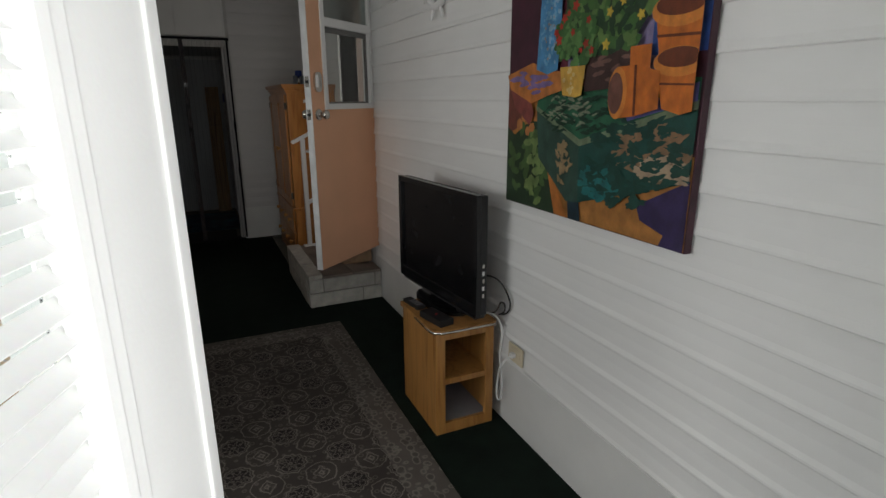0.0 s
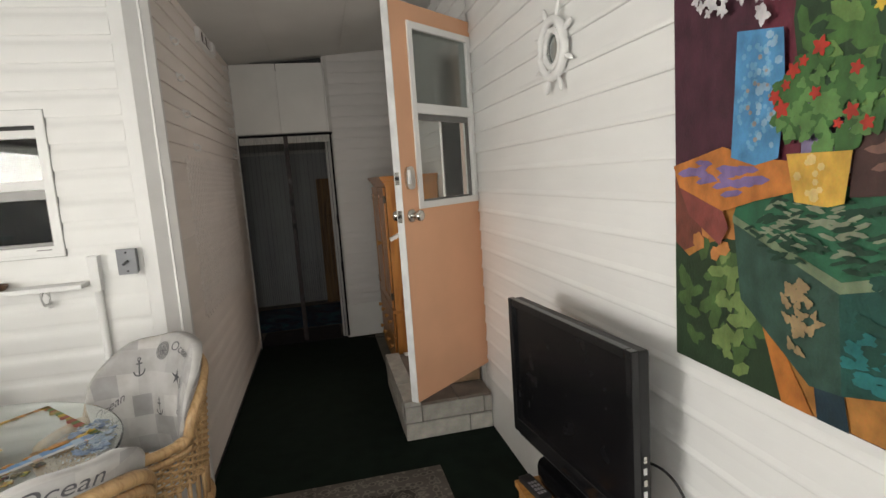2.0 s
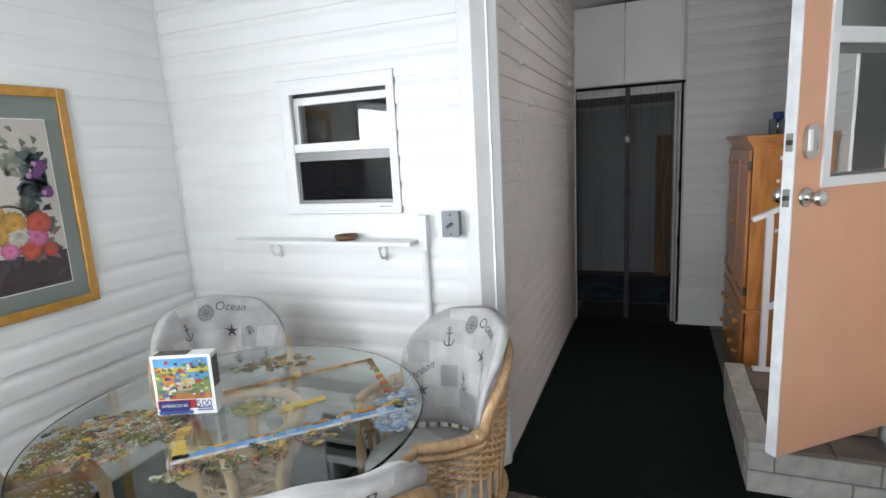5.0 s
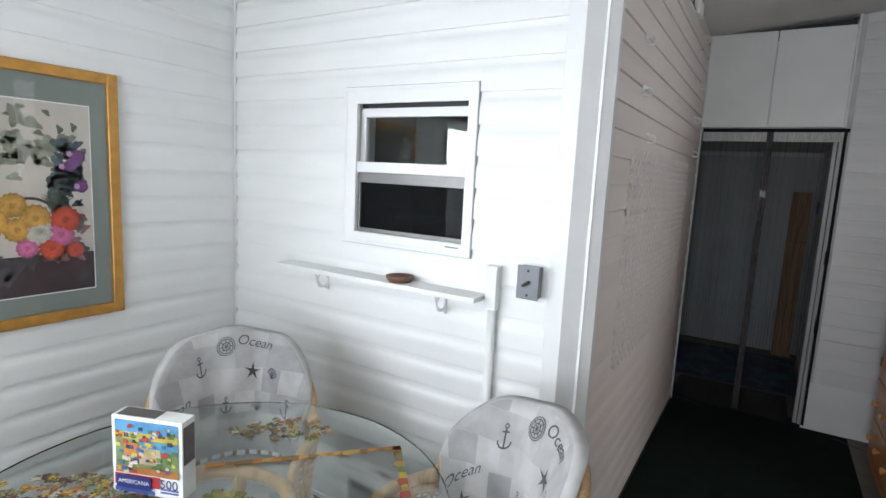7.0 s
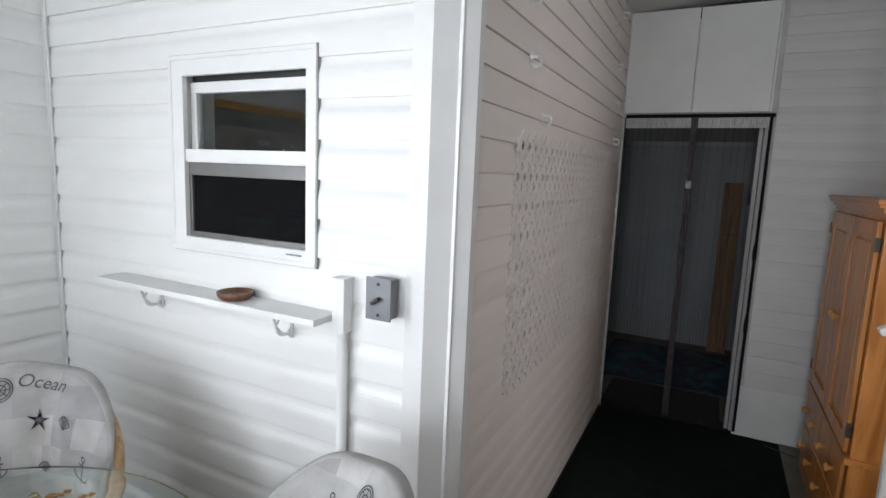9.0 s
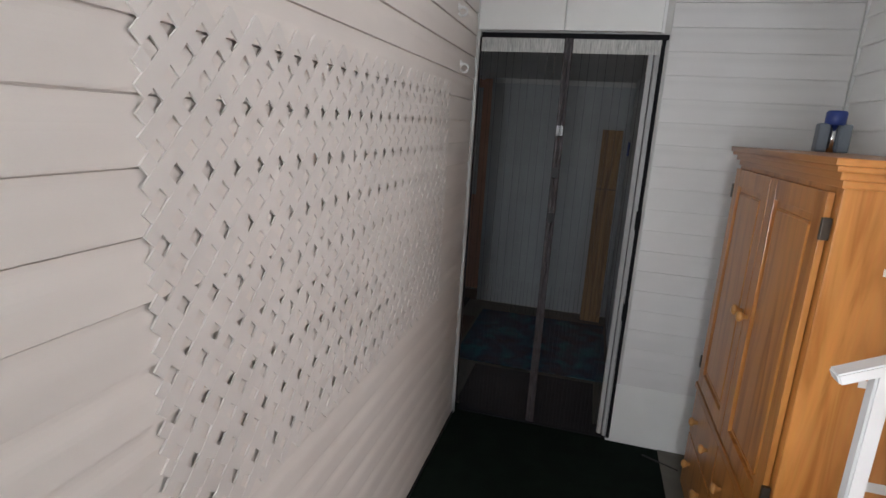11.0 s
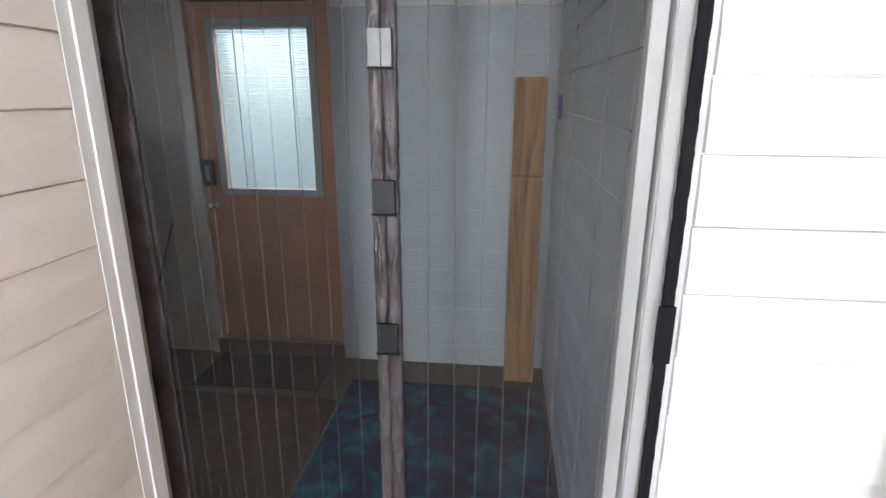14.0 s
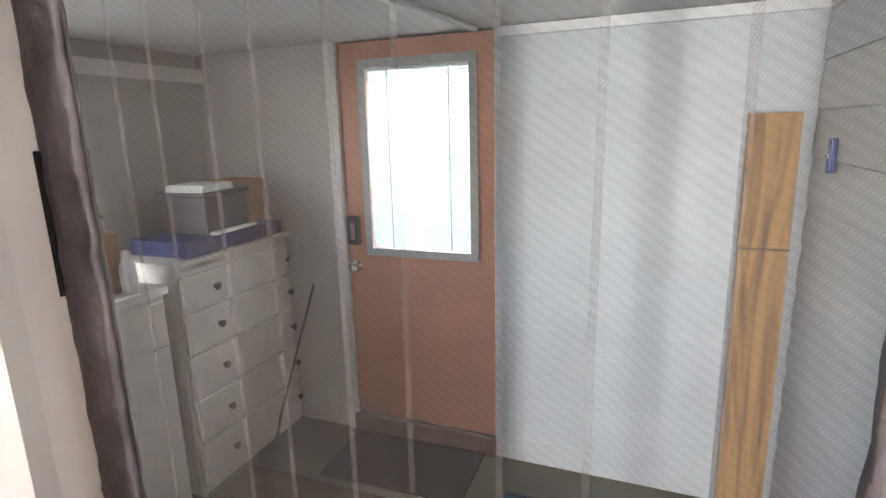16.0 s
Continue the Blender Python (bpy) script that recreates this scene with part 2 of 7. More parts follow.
def fabric_patch():
    m, n, l, b = nodes_of("patchwork_beach_print_cotton")
    tc = n.new("ShaderNodeTexCoord")
    br = n.new("ShaderNodeTexBrick")
    br.offset, br.squash, br.squash_frequency = 0.37, 1.5, 3
    for k, v in (("Scale", 5.6), ("Mortar Size", 0.002), ("Brick Width", 0.62), ("Row Height", 0.5), ("Bias", -0.1)):
        br.inputs[k].default_value = v
    br.inputs["Color1"].default_value = (0.54, 0.53, 0.515, 1)
    br.inputs["Color2"].default_value = (0.31, 0.305, 0.31, 1)
    br.inputs["Mortar"].default_value = (0.5, 0.49, 0.48, 1)
    l.new(tc.outputs["UV"], br.inputs["Vector"])
    no = n.new("ShaderNodeTexNoise")
    no.inputs["Scale"].default_value, no.inputs["Detail"].default_value = 9, 6
    l.new(tc.outputs["Object"], no.inputs["Vector"])
    r = ramp(n, [(0.35, (0.72, 0.70, 0.67)), (0.62, (1, 1, 1))])
    l.new(no.outputs["Fac"], r.inputs["Fac"])
    mx = n.new("ShaderNodeMix")
    mx.data_type, mx.blend_type = "RGBA", "MULTIPLY"
    mx.inputs["Factor"].default_value = 0.8
    l.new(br.outputs["Color"], mx.inputs["A"])
    l.new(r.outputs["Color"], mx.inputs["B"])
    l.new(mx.outputs["Result"], b.inputs["Base Color"])
    b.inputs["Roughness"].default_value, b.inputs["Specular IOR Level"].default_value = 0.9, 0.2
    b.inputs["Sheen Weight"].default_value = 0.2
    f = n.new("ShaderNodeTexNoise")
    f.inputs["Scale"].default_value = 14
    f.inputs["Detail"].default_value = 6
    l.new(tc.outputs["Object"], f.inputs["Vector"])
    bp = n.new("ShaderNodeBump")
    bp.inputs["Strength"].default_value, bp.inputs["Distance"].default_value = 0.45, 0.012
    l.new(f.outputs["Fac"], bp.inputs["Height"])
    l.new(bp.outputs[0], b.inputs["Normal"])
    return m


CUSHION = fabric_patch()


def mesh_net(name, color, cover, cells, fold):
    """Insect mesh: fine threads in a see-through sheet, denser in the pleats."""
    m, n, l, b = nodes_of(name)
    out = n["Material Output"]
    b.inputs["Base Color"].default_value = (*color, 1)
    b.inputs["Roughness"].default_value, b.inputs["Specular IOR Level"].default_value = 0.9, 0.05
    tr = n.new("ShaderNodeBsdfTransparent")
    ms = n.new("ShaderNodeMixShader")
    tc = n.new("ShaderNodeTexCoord")
    terms = []
    turn = n.new("ShaderNodeMapping")
    turn.inputs["Rotation"].default_value = (0, radians(-35), 0)
    l.new(tc.outputs["Object"], turn.inputs["Vector"])
    for axis, size in (("X", cells * 3.1), ("Z", cells)):
        w = n.new("ShaderNodeTexWave")
        w.wave_type, w.bands_direction = "BANDS", axis
        w.inputs["Scale"].default_value = size
        w.inputs["Distortion"].default_value = 0.25
        l.new(turn.outputs[0], w.inputs["Vector"])
        terms.append(w.outputs["Fac"])
    mxm = n.new("ShaderNodeMath")
    mxm.operation = "MAXIMUM"
    l.new(terms[0], mxm.inputs[0])
    l.new(terms[1], mxm.inputs[1])
    fo = n.new("ShaderNodeTexNoise")
    mp = n.new("ShaderNodeMapping")
    mp.inputs["Scale"].default_value = (fold, fold, 0.5)
    fo.inputs["Scale"].default_value, fo.inputs["Detail"].default_value = 1.0, 3
    l.new(tc.outputs["Object"], mp.inputs["Vector"])
    l.new(mp.outputs[0], fo.inputs["Vector"])
    mr = n.new("ShaderNodeMapRange")
    mr.inputs["From Min"].default_value, mr.inputs["From Max"].default_value = 0.35, 0.72
    mr.inputs["To Min"].default_value, mr.inputs["To Max"].default_value = cover * 0.7, cover * 1.5
    l.new(fo.outputs["Fac"], mr.inputs["Value"])
    pr = n.new("ShaderNodeMath")
    pr.operation = "MULTIPLY_ADD"
    l.new(mxm.outputs[0], pr.inputs[0])
    pr.inputs[1].default_value = cover * 0.6
    l.new(mr.outputs[0], pr.inputs[2])
    cl = n.new("ShaderNodeClamp")
    cl.inputs["Max"].default_value = 0.9
    l.new(pr.outputs[0], cl.inputs["Value"])
    l.new(cl.outputs[0], ms.inputs["Fac"])
    l.new(tr.outputs[0], ms.inputs[1])
    l.new(b.outputs[0], ms.inputs[2])
    l.new(ms.outputs[0], out.inputs["Surface"])
    return m


NET = mesh_net("grey_insect_mesh", (0.046, 0.040, 0.038), 0.21, 85, 9)
PLEAT = mesh_net("doubled_insect_mesh", (0.075, 0.066, 0.064), 0.20, 85, 9)
WINDOW_MESH = mesh_net("dark_window_mesh", (0.012, 0.012, 0.013), 0.42, 260, 2)


def rug_pattern(name, base, mid, dark, light, cell, half, rim):
    """Rows of ringed medallions with a banded border; half: half the rug's sides."""
    m, n, l, b = nodes_of(name)
    tc = n.new("ShaderNodeTexCoord")

    def math_node(op, a, c=None):
        k = n.new("ShaderNodeMath")
        k.operation = op
        for i, v in enumerate((a, c)):
            if v is None:
                continue
            if isinstance(v, (int, float)):
                k.inputs[i].default_value = v
            else:
                l.new(v, k.inputs[i])
        return k.outputs[0]
    sx = n.new("ShaderNodeSeparateXYZ")
    wob = n.new("ShaderNodeTexNoise")
    wob.inputs["Scale"].default_value = 30
    l.new(tc.outputs["Object"], wob.inputs["Vector"])
    add = n.new("ShaderNodeMixRGB")
    add.blend_type = "LINEAR_LIGHT"
    add.inputs["Fac"].default_value = 0.012
    l.new(tc.outputs["Object"], add.inputs[1])
    l.new(wob.outputs["Color"], add.inputs[2])
    l.new(add.outputs[0], sx.inputs[0])
    x, y = sx.outputs["X"], sx.outputs["Y"]
    vx = math_node("PINGPONG", math_node("DIVIDE", x, cell), 0.5)
    vy = math_node("PINGPONG", math_node("DIVIDE", y, cell), 0.5)
    d1 = math_node("SQRT", math_node("ADD", math_node("MULTIPLY", vx, vx), math_node("MULTIPLY", vy, vy)))
    ux, uy = math_node("SUBTRACT", 0.5, vx), math_node("SUBTRACT", 0.5, vy)
    d2 = math_node("SQRT", math_node("ADD", math_node("MULTIPLY", ux, ux), math_node("MULTIPLY", uy, uy)))
    def line(v, at, w):
        """1 on a line where v is at, fading over w."""
        return math_node("MAXIMUM", math_node("SUBTRACT", 1.0, math_node("DIVIDE", math_node("ABSOLUTE", math_node("SUBTRACT", v, at)), w)), 0.0)
    th = math_node("ARCTAN2", vy, vx)
    sc = math_node("MULTIPLY", d1, math_node("ADD", 1.0, math_node("MULTIPLY", math_node("COSINE", math_node("MULTIPLY", th, 12)), 0.06)))
    petal = math_node("MULTIPLY", d1, math_node("ADD", 1.0, math_node("MULTIPLY", math_node("COSINE", math_node("MULTIPLY", th, 8)), 0.35)))
    dia = math_node("ADD", ux, math_node("MULTIPLY", uy, 0.8))
    marks = line(sc, 0.285, 0.03)
    for v, at, w in ((sc, 0.235, 0.02), (petal, 0.12, 0.03), (d1, 0.03, 0.03), (dia, 0.15, 0.028), (dia, 0.05, 0.04), (d2, 0.30, 0.02)):
        marks = math_node("MAXIMUM", marks, line(v, at, w))
    vo = n.new("ShaderNodeTexVoronoi")
    vo.inputs["Scale"].default_value = 30
    l.new(tc.outputs["Object"], vo.inputs["Vector"])
    sprig = line(vo.outputs["Distance"], 0.28, 0.10)
    marks = math_node("MAXIMUM", marks, math_node("MULTIPLY", sprig, 0.55))
    shade_in = math_node("MULTIPLY", math_node("LESS_THAN", sc, 0.28), 0.16)
    r = ramp(n, [(0.05, dark), (0.24, base), (0.5, mid), (0.9, light)])
    l.new(math_node("SUBTRACT", math_node("ADD", math_node("MULTIPLY", marks, 0.72), 0.2), shade_in), r.inputs["Fac"])
    ex = math_node("SUBTRACT", half[0], math_node("ABSOLUTE", x))
    ey = math_node("SUBTRACT", half[1], math_node("ABSOLUTE", y))
    edge = math_node("MINIMUM", ex, ey)
    bands = math_node("SINE", math_node("MULTIPLY", edge, 75))
    band_mix = ramp(n, [(0.2, shade(mid, 0.8)), (0.45, light), (0.6, mid)])
    l.new(math_node("ADD", math_node("MULTIPLY", bands, 0.22), math_node("MULTIPLY", vo.outputs["Distance"], 1.1)), band_mix.inputs["Fac"])
    near = math_node("LESS_THAN", edge, rim)
    mx = n.new("ShaderNodeMix")
    mx.data_type = "RGBA"
    l.new(near, mx.inputs["Factor"])
    l.new(r.outputs["Color"], mx.inputs["A"])
    l.new(band_mix.outputs["Color"], mx.inputs["B"])
    no = n.new("ShaderNodeTexNoise")
    no.inputs["Scale"].default_value, no.inputs["Detail"].default_value = 5, 8
    l.new(tc.outputs["Object"], no.inputs["Vector"])
    wr = ramp(n, [(0.3, (0.6, 0.6, 0.6)), (0.7, (1, 1, 1))])
    l.new(no.outputs["Fac"], wr.inputs["Fac"])
    m2 = n.new("ShaderNodeMix")
    m2.data_type, m2.blend_type = "RGBA", "MULTIPLY"
    m2.inputs["Factor"].default_value = 0.8
    l.new(mx.outputs["Result"], m2.inputs["A"])
    l.new(wr.outputs["Color"], m2.inputs["B"])
    l.new(m2.outputs["Result"], b.inputs["Base Color"])
    b.inputs["Roughness"].default_value, b.inputs["Specular IOR Level"].default_value = 0.95, 0.1
    fz = n.new("ShaderNodeTexNoise")
    fz.inputs["Scale"].default_value = 420
    l.new(tc.outputs["Object"], fz.inputs["Vector"])
    bp = n.new("ShaderNodeBump")
    bp.inputs["Strength"].default_value, bp.inputs["Distance"].default_value = 0.5, 0.003
    l.new(fz.outputs["Fac"], bp.inputs["Height"])
    l.new(bp.outputs[0], b.inputs["Normal"])
    return m


RUG = rug_pattern("faded_persian_pile", (0.078, 0.067, 0.059), (0.125, 0.11, 0.097), (0.034, 0.029, 0.028), (0.23, 0.205, 0.178), 0.205, (0.95, 1.35), 0.17)


def blotched_pile(name, stops, scale):
    """Pile dyed in broken patches, with no regular figure."""
    m, n, l, b = nodes_of(name)
    tc = n.new("ShaderNodeTexCoord")
    no = n.new("ShaderNodeTexNoise")
    no.inputs["Scale"].default_value, no.inputs["Detail"].default_value, no.inputs["Roughness"].default_value, no.inputs["Distortion"].default_value = scale, 9, 0.72, 0.8
    l.new(tc.outputs["Object"], no.inputs["Vector"])
    r = ramp(n, stops)
    l.new(no.outputs["Fac"], r.inputs["Fac"])
    l.new(r.outputs["Color"], b.inputs["Base Color"])
    b.inputs["Roughness"].default_value, b.inputs["Specular IOR Level"].default_value = 0.95, 0.1
    f = n.new("ShaderNodeTexNoise")
    f.inputs["Scale"].default_value = 380
    l.new(tc.outputs["Object"], f.inputs["Vector"])
    bp = n.new("ShaderNodeBump")
    bp.inputs["Strength"].default_value, bp.inputs["Distance"].default_value = 0.6, 0.004
    l.new(f.outputs["Fac"], bp.inputs["Height"])
    l.new(bp.outputs[0], b.inputs["Normal"])
    return m


RUG_BLUE = blotched_pile("blue_teal_pile", [(0.36, (0.001, 0.006, 0.018)), (0.47, (0.001, 0.024, 0.070)), (0.55, (0.001, 0.065, 0.115)), (0.65, (0.004, 0.15, 0.18)), (0.72, (0.001, 0.03, 0.07))], 7)


def puzzle_print(name, stops, scale=60):
    """Printed cardboard whose colour differs from piece to piece."""
    m, n, l, b = nodes_of(name)
    oi = n.new("ShaderNodeObjectInfo")
    r = ramp(n, stops)
    r.color_ramp.interpolation = "CONSTANT"
    tc = n.new("ShaderNodeTexCoord")
    no = n.new("ShaderNodeTexNoise")
    no.inputs["Scale"].default_value, no.inputs["Detail"].default_value = scale, 4
    l.new(tc.outputs["Object"], no.inputs["Vector"])
    ad = n.new("ShaderNodeMath")
    ad.operation = "MULTIPLY_ADD"
    l.new(no.outputs["Fac"], ad.inputs[0])
    ad.inputs[1].default_value = 0.5
    l.new(oi.outputs["Random"], ad.inputs[2])
    fr = n.new("ShaderNodeMath")
    fr.operation = "FRACT"
    l.new(ad.outputs[0], fr.inputs[0])
    l.new(fr.outputs[0], r.inputs["Fac"])
    l.new(r.outputs["Color"], b.inputs["Base Color"])
    b.inputs["Roughness"].default_value = 0.5
    return m


WARM_PRINT = puzzle_print("country_scene_puzzle_print", [(0.0, (0.17, 0.155, 0.04)), (0.12, (0.06, 0.085, 0.03)), (0.26, (0.42, 0.31, 0.03)), (0.34, (0.27, 0.12, 0.04)), (0.44, (0.09, 0.08, 0.045)), (0.58, (0.30, 0.22, 0.13)), (0.67, (0.20, 0.025, 0.03)), (0.72, (0.025, 0.025, 0.022)), (0.84, (0.13, 0.14, 0.07)), (0.93, (0.44, 0.41, 0.36))])
GREEN_PRINT = puzzle_print("olive_field_puzzle_print", [(0.0, (0.16, 0.17, 0.05)), (0.3, (0.24, 0.20, 0.06)), (0.6, (0.10, 0.13, 0.04)), (0.85, (0.35, 0.28, 0.12))])
SKY_PRINT = puzzle_print("blue_sky_puzzle_print", [(0.0, (0.17, 0.24, 0.35)), (0.3, (0.27, 0.34, 0.42)), (0.55, (0.10, 0.15, 0.24)), (0.75, (0.38, 0.43, 0.48)), (0.9, (0.22, 0.22, 0.16))])
STRIP_BLUE = puzzle_print("blue_edge_print", [(0.0, (0.10, 0.24, 0.46)), (0.5, (0.16, 0.31, 0.52)), (0.8, (0.32, 0.43, 0.54))], 25)
STRIP_WARM = puzzle_print("orange_edge_print", [(0.0, (0.42, 0.18, 0.03)), (0.4, (0.5, 0.3, 0.05)), (0.7, (0.22, 0.12, 0.03))], 25)
STRIP_PALE = puzzle_print("pale_cloud_print", [(0.0, (0.52, 0.50, 0.47)), (0.4, (0.50, 0.34, 0.27)), (0.7, (0.36, 0.44, 0.52))], 25)
STRIP_GREEN = puzzle_print("mixed_village_print", [(0.0, (0.45, 0.30, 0.02)), (0.3, (0.10, 0.16, 0.04)), (0.5, (0.30, 0.05, 0.03)), (0.7, (0.28, 0.20, 0.06))], 25)
STRIP_YELLOW = puzzle_print("yellow_field_print", [(0.0, (0.46, 0.32, 0.05)), (0.5, (0.50, 0.38, 0.11)), (0.8, (0.32, 0.20, 0.06))], 25)

_paint = {}


def paint(color, rough=0.55):
    """Brushed artist's paint of one colour."""
    key = tuple(round(c, 3) for c in color)
    if key not in _paint:
        _paint[key] = surface("brushed_paint", color, rough, vary=0.34, scale=24, fine=160, bump=0.4, wear=0.25, stretch=(1, 1.2, 0.9))
    return _paint[key]


# ---- building blocks ----
def base(name, x=0, y=0, z=0, rz=0):
    ob = new(name)
    ob.empty_display_size = 0.1
    ob.matrix_world = pose(x, y, z, 0, 0, rz)
    return ob


def part(name, bm, material, parent=None, label="", smooth=False, loc=None):
    me = bpy.data.meshes.new(name)
    bm.normal_update()
    for f in bm.faces:
        f.smooth = smooth
    bm.to_mesh(me)
    bm.free()
    me.materials.append(material)
    ob = new(name, me)
    if parent is not None:
        ob.parent = parent
    if loc is not None:
        ob.location = loc
    if label:
        ob["label"] = label
    return ob


def again(ob, parent, loc, rz=0.0, ry=0.0, rx=0.0):
    """Another piece on the same mesh."""
    o = bpy.data.objects.new(ob.name.split(".")[0], ob.data)
    scene.collection.objects.link(o)
    o.parent = parent
    o.matrix_basis = pose(*loc, rx, ry, rz)
    return o


def box(bm, x0, x1, y0, y1, z0, z1, bevel=0.0, seg=2):
    m = Matrix.LocRotScale(((x0 + x1) / 2, (y0 + y1) / 2, (z0 + z1) / 2), None, (abs(x1 - x0), abs(y1 - y0), abs(z1 - z0)))
    g = bmesh.ops.create_cube(bm, size=1, matrix=m)
    if bevel:
        es = list({e for v in g["verts"] for e in v.link_edges})
        bmesh.ops.bevel(bm, geom=es, offset=bevel, segments=seg, profile=0.7, affect="EDGES")
    return bm


def boxed(name, dims, material, parent=None, label="", bevel=0.0, seg=2):
    return part(name, box(bmesh.new(), *dims, bevel=bevel, seg=seg), material, parent, label)


def tube(bm, pts, r, sides=8, closed=False, radii=None):
    """A round bar along points."""
    pts = [Vector(p) for p in pts]
    n = len(pts)
    rings, up = [], Vector((0.013, 0.021, 1)).normalized()
    for i, p in enumerate(pts):
        a = pts[(i - 1) % n] if closed or i else p
        b = pts[(i + 1) % n] if closed or i < n - 1 else p
        t = (b - a).normalized()
        s = t.cross(up)
        if s.length < 0.05:
            s = t.cross(Vector((1, 0.1, 0)))
        s.normalize()
        u = s.cross(t)
        rr = radii[i] if radii else r
        rings.append([bm.verts.new(p + rr * (math.cos(2 * math.pi * k / sides) * s + math.sin(2 * math.pi * k / sides) * u)) for k in range(sides)])
    for i in range(n if closed else n - 1):
        A, B = rings[i], rings[(i + 1) % n]
        for k in range(sides):
            bm.faces.new((A[k], A[(k + 1) % sides], B[(k + 1) % sides], B[k]))
    if not closed:
        bm.faces.new(rings[0][::-1])
        bm.faces.new(rings[-1])
    return bm


def turned(bm, profile, sides=24, m=None):
    """A lathed shape from (radius, height) pairs about z."""
    m = m or Matrix()
    rings = []
    for r, z in profile:
        if r < 1e-5:
            rings.append([bm.verts.new(m @ Vector((0, 0, z)))])
        else:
            rings.append([bm.verts.new(m @ Vector((r * math.cos(2 * math.pi * k / sides), r * math.sin(2 * math.pi * k / sides), z))) for k in range(sides)])
    for A, B in zip(rings, rings[1:]):
        for k in range(sides):
            q = (k + 1) % sides
            if len(A) == 1:
                bm.faces.new((A[0], B[k], B[q])[::-1])
            elif len(B) == 1:
                bm.faces.new((A[k], A[q], B[0]))
            else:
                bm.faces.new((A[k], A[q], B[q], B[k]))
    if len(rings[0]) > 1:
        bm.faces.new(rings[0][::-1])
    if len(rings[-1]) > 1:
        bm.faces.new(rings[-1])
    bmesh.ops.recalc_face_normals(bm, faces=bm.faces)
    return bm


def plate(bm, outline, t, m):
    """A flat shape with thickness t: outline in (u, v), laid by the matrix m."""
    a = [bm.verts.new(m @ Vector((u, v, 0))) for u, v in outline]
    b = [bm.verts.new(m @ Vector((u, v, t))) for u, v in outline]
    bm.faces.new(a[::-1])
    bm.faces.new(b)
    k = len(a)
    for i in range(k):
        bm.faces.new((a[i], a[(i + 1) % k], b[(i + 1) % k], b[i]))
    return bm


def word_mesh(text, size, shear=0.3):
    cu = bpy.data.curves.new("lettering", "FONT")
    cu.body, cu.size, cu.shear, cu.align_x, cu.align_y = text, size, shear, "CENTER", "CENTER"
    tmp = new("lettering", cu)
    bpy.context.view_layer.update()
    me = bpy.data.meshes.new_from_object(tmp)
    bpy.data.objects.remove(tmp)
    bm = bmesh.new()
    bm.from_mesh(me)
    return bm


def ceil_at(x):
    return 2.48 + 0.083 * (x + 2.19)


# ---- structure ----
XR, XC, XL = 1.31, -0.30, -2.16
YF, YW, YE, YB = 0.15, 3.83, 6.33, 8.48
ZF = -0.06


def setting(ob, label, category):
    return tagged(ob, label, category, "", "structure")


def slabs(name, spans, material, label, category):
    bm = bmesh.new()
    for s in spans:
        box(bm, *s)
    return setting(part(name, bm, material), label, category)


setting(boxed("ground", (-40, 40, -40, 48, -0.5, -0.4), CONCRETE), "pale concrete ground outside the house", "ground")
setting(boxed("floor_1", (-2.4, 1.5, 0.0, 6.40, -0.3, 0.0), CARPET), "dark green outdoor carpet over a flat floor", "floor")
setting(boxed("floor_2", (-2.6, 0.8, 6.40, 8.7, -0.3, ZF), SHED_FLOOR), "olive painted slab floor of the utility room", "floor")

# sloping ceiling over the porch room
_c = bmesh.new()
plate(_c, [(-2.45, ceil_at(-2.45)), (1.55, ceil_at(1.55)), (1.55, ceil_at(1.55) + 0.12), (-2.45, ceil_at(-2.45) + 0.12)], 6.5,
      Matrix(((1, 0, 0, 0), (0, 0, 1, -0.05), (0, 1, 0, 0), (0, 0, 0, 1))))
for _x in (-1.7, -1.1, -0.5, 0.1, 0.7):
    box(_c, _x - 0.004, _x + 0.004, 0.1, 6.3, ceil_at(_x) - 0.004, ceil_at(_x) + 0.02)
bmesh.ops.recalc_face_normals(_c, faces=_c.faces)
setting(part("ceiling_1", _c, CEILING), "sloping white panelled ceiling of the porch room", "ceiling")
setting(boxed("ceiling_2", (-2.6, 0.8, 6.46, 8.7, 1.99, 2.1), CEILING), "low white ceiling of the utility room", "ceiling")
setting(boxed("roof", (-2.9, 1.9, -0.3, 9.0, 2.98, 3.08), BACKING), "flat grey roof over the porch", "roof")

TOP = 2.9
DOOR_Y0, DOOR_Y1, DOOR_Z0, DOOR_Z1 = 4.13, 4.92, 0.40, 2.38
wall_right = slabs("wall_right", [(XR, XR + 0.14, 0.0, DOOR_Y0, 0, TOP), (XR, XR + 0.14, DOOR_Y1, YE, 0, TOP), (XR, XR + 0.14, DOOR_Y0, DOOR_Y1, 0, DOOR_Z0), (XR, XR + 0.14, DOOR_Y0, DOOR_Y1, DOOR_Z1, TOP)], BACKING, "long wall clad in white vinyl siding", "wall")
WX0, WX1, WZ0, WZ1 = -1.345, -0.785, 1.325, 1.885
wall_window = slabs("wall_window", [(XL - 0.14, WX0, YW, YW + 0.12, 0, TOP), (WX1, -0.40, YW, YW + 0.12, 0, TOP), (WX0, WX1, YW, YW + 0.12, 0, WZ0), (WX0, WX1, YW, YW + 0.12, WZ1, TOP)], BACKING, "alcove wall of white vinyl siding with a small window", "wall")
wall_hall = slabs("wall_hall", [(XC - 0.12, XC, YW + 0.10, YE, 0, TOP)], BACKING, "passage wall of vinyl siding, tinted for the warm house light", "wall")
SW = (0.45, 1.85, 0.95, 2.05)
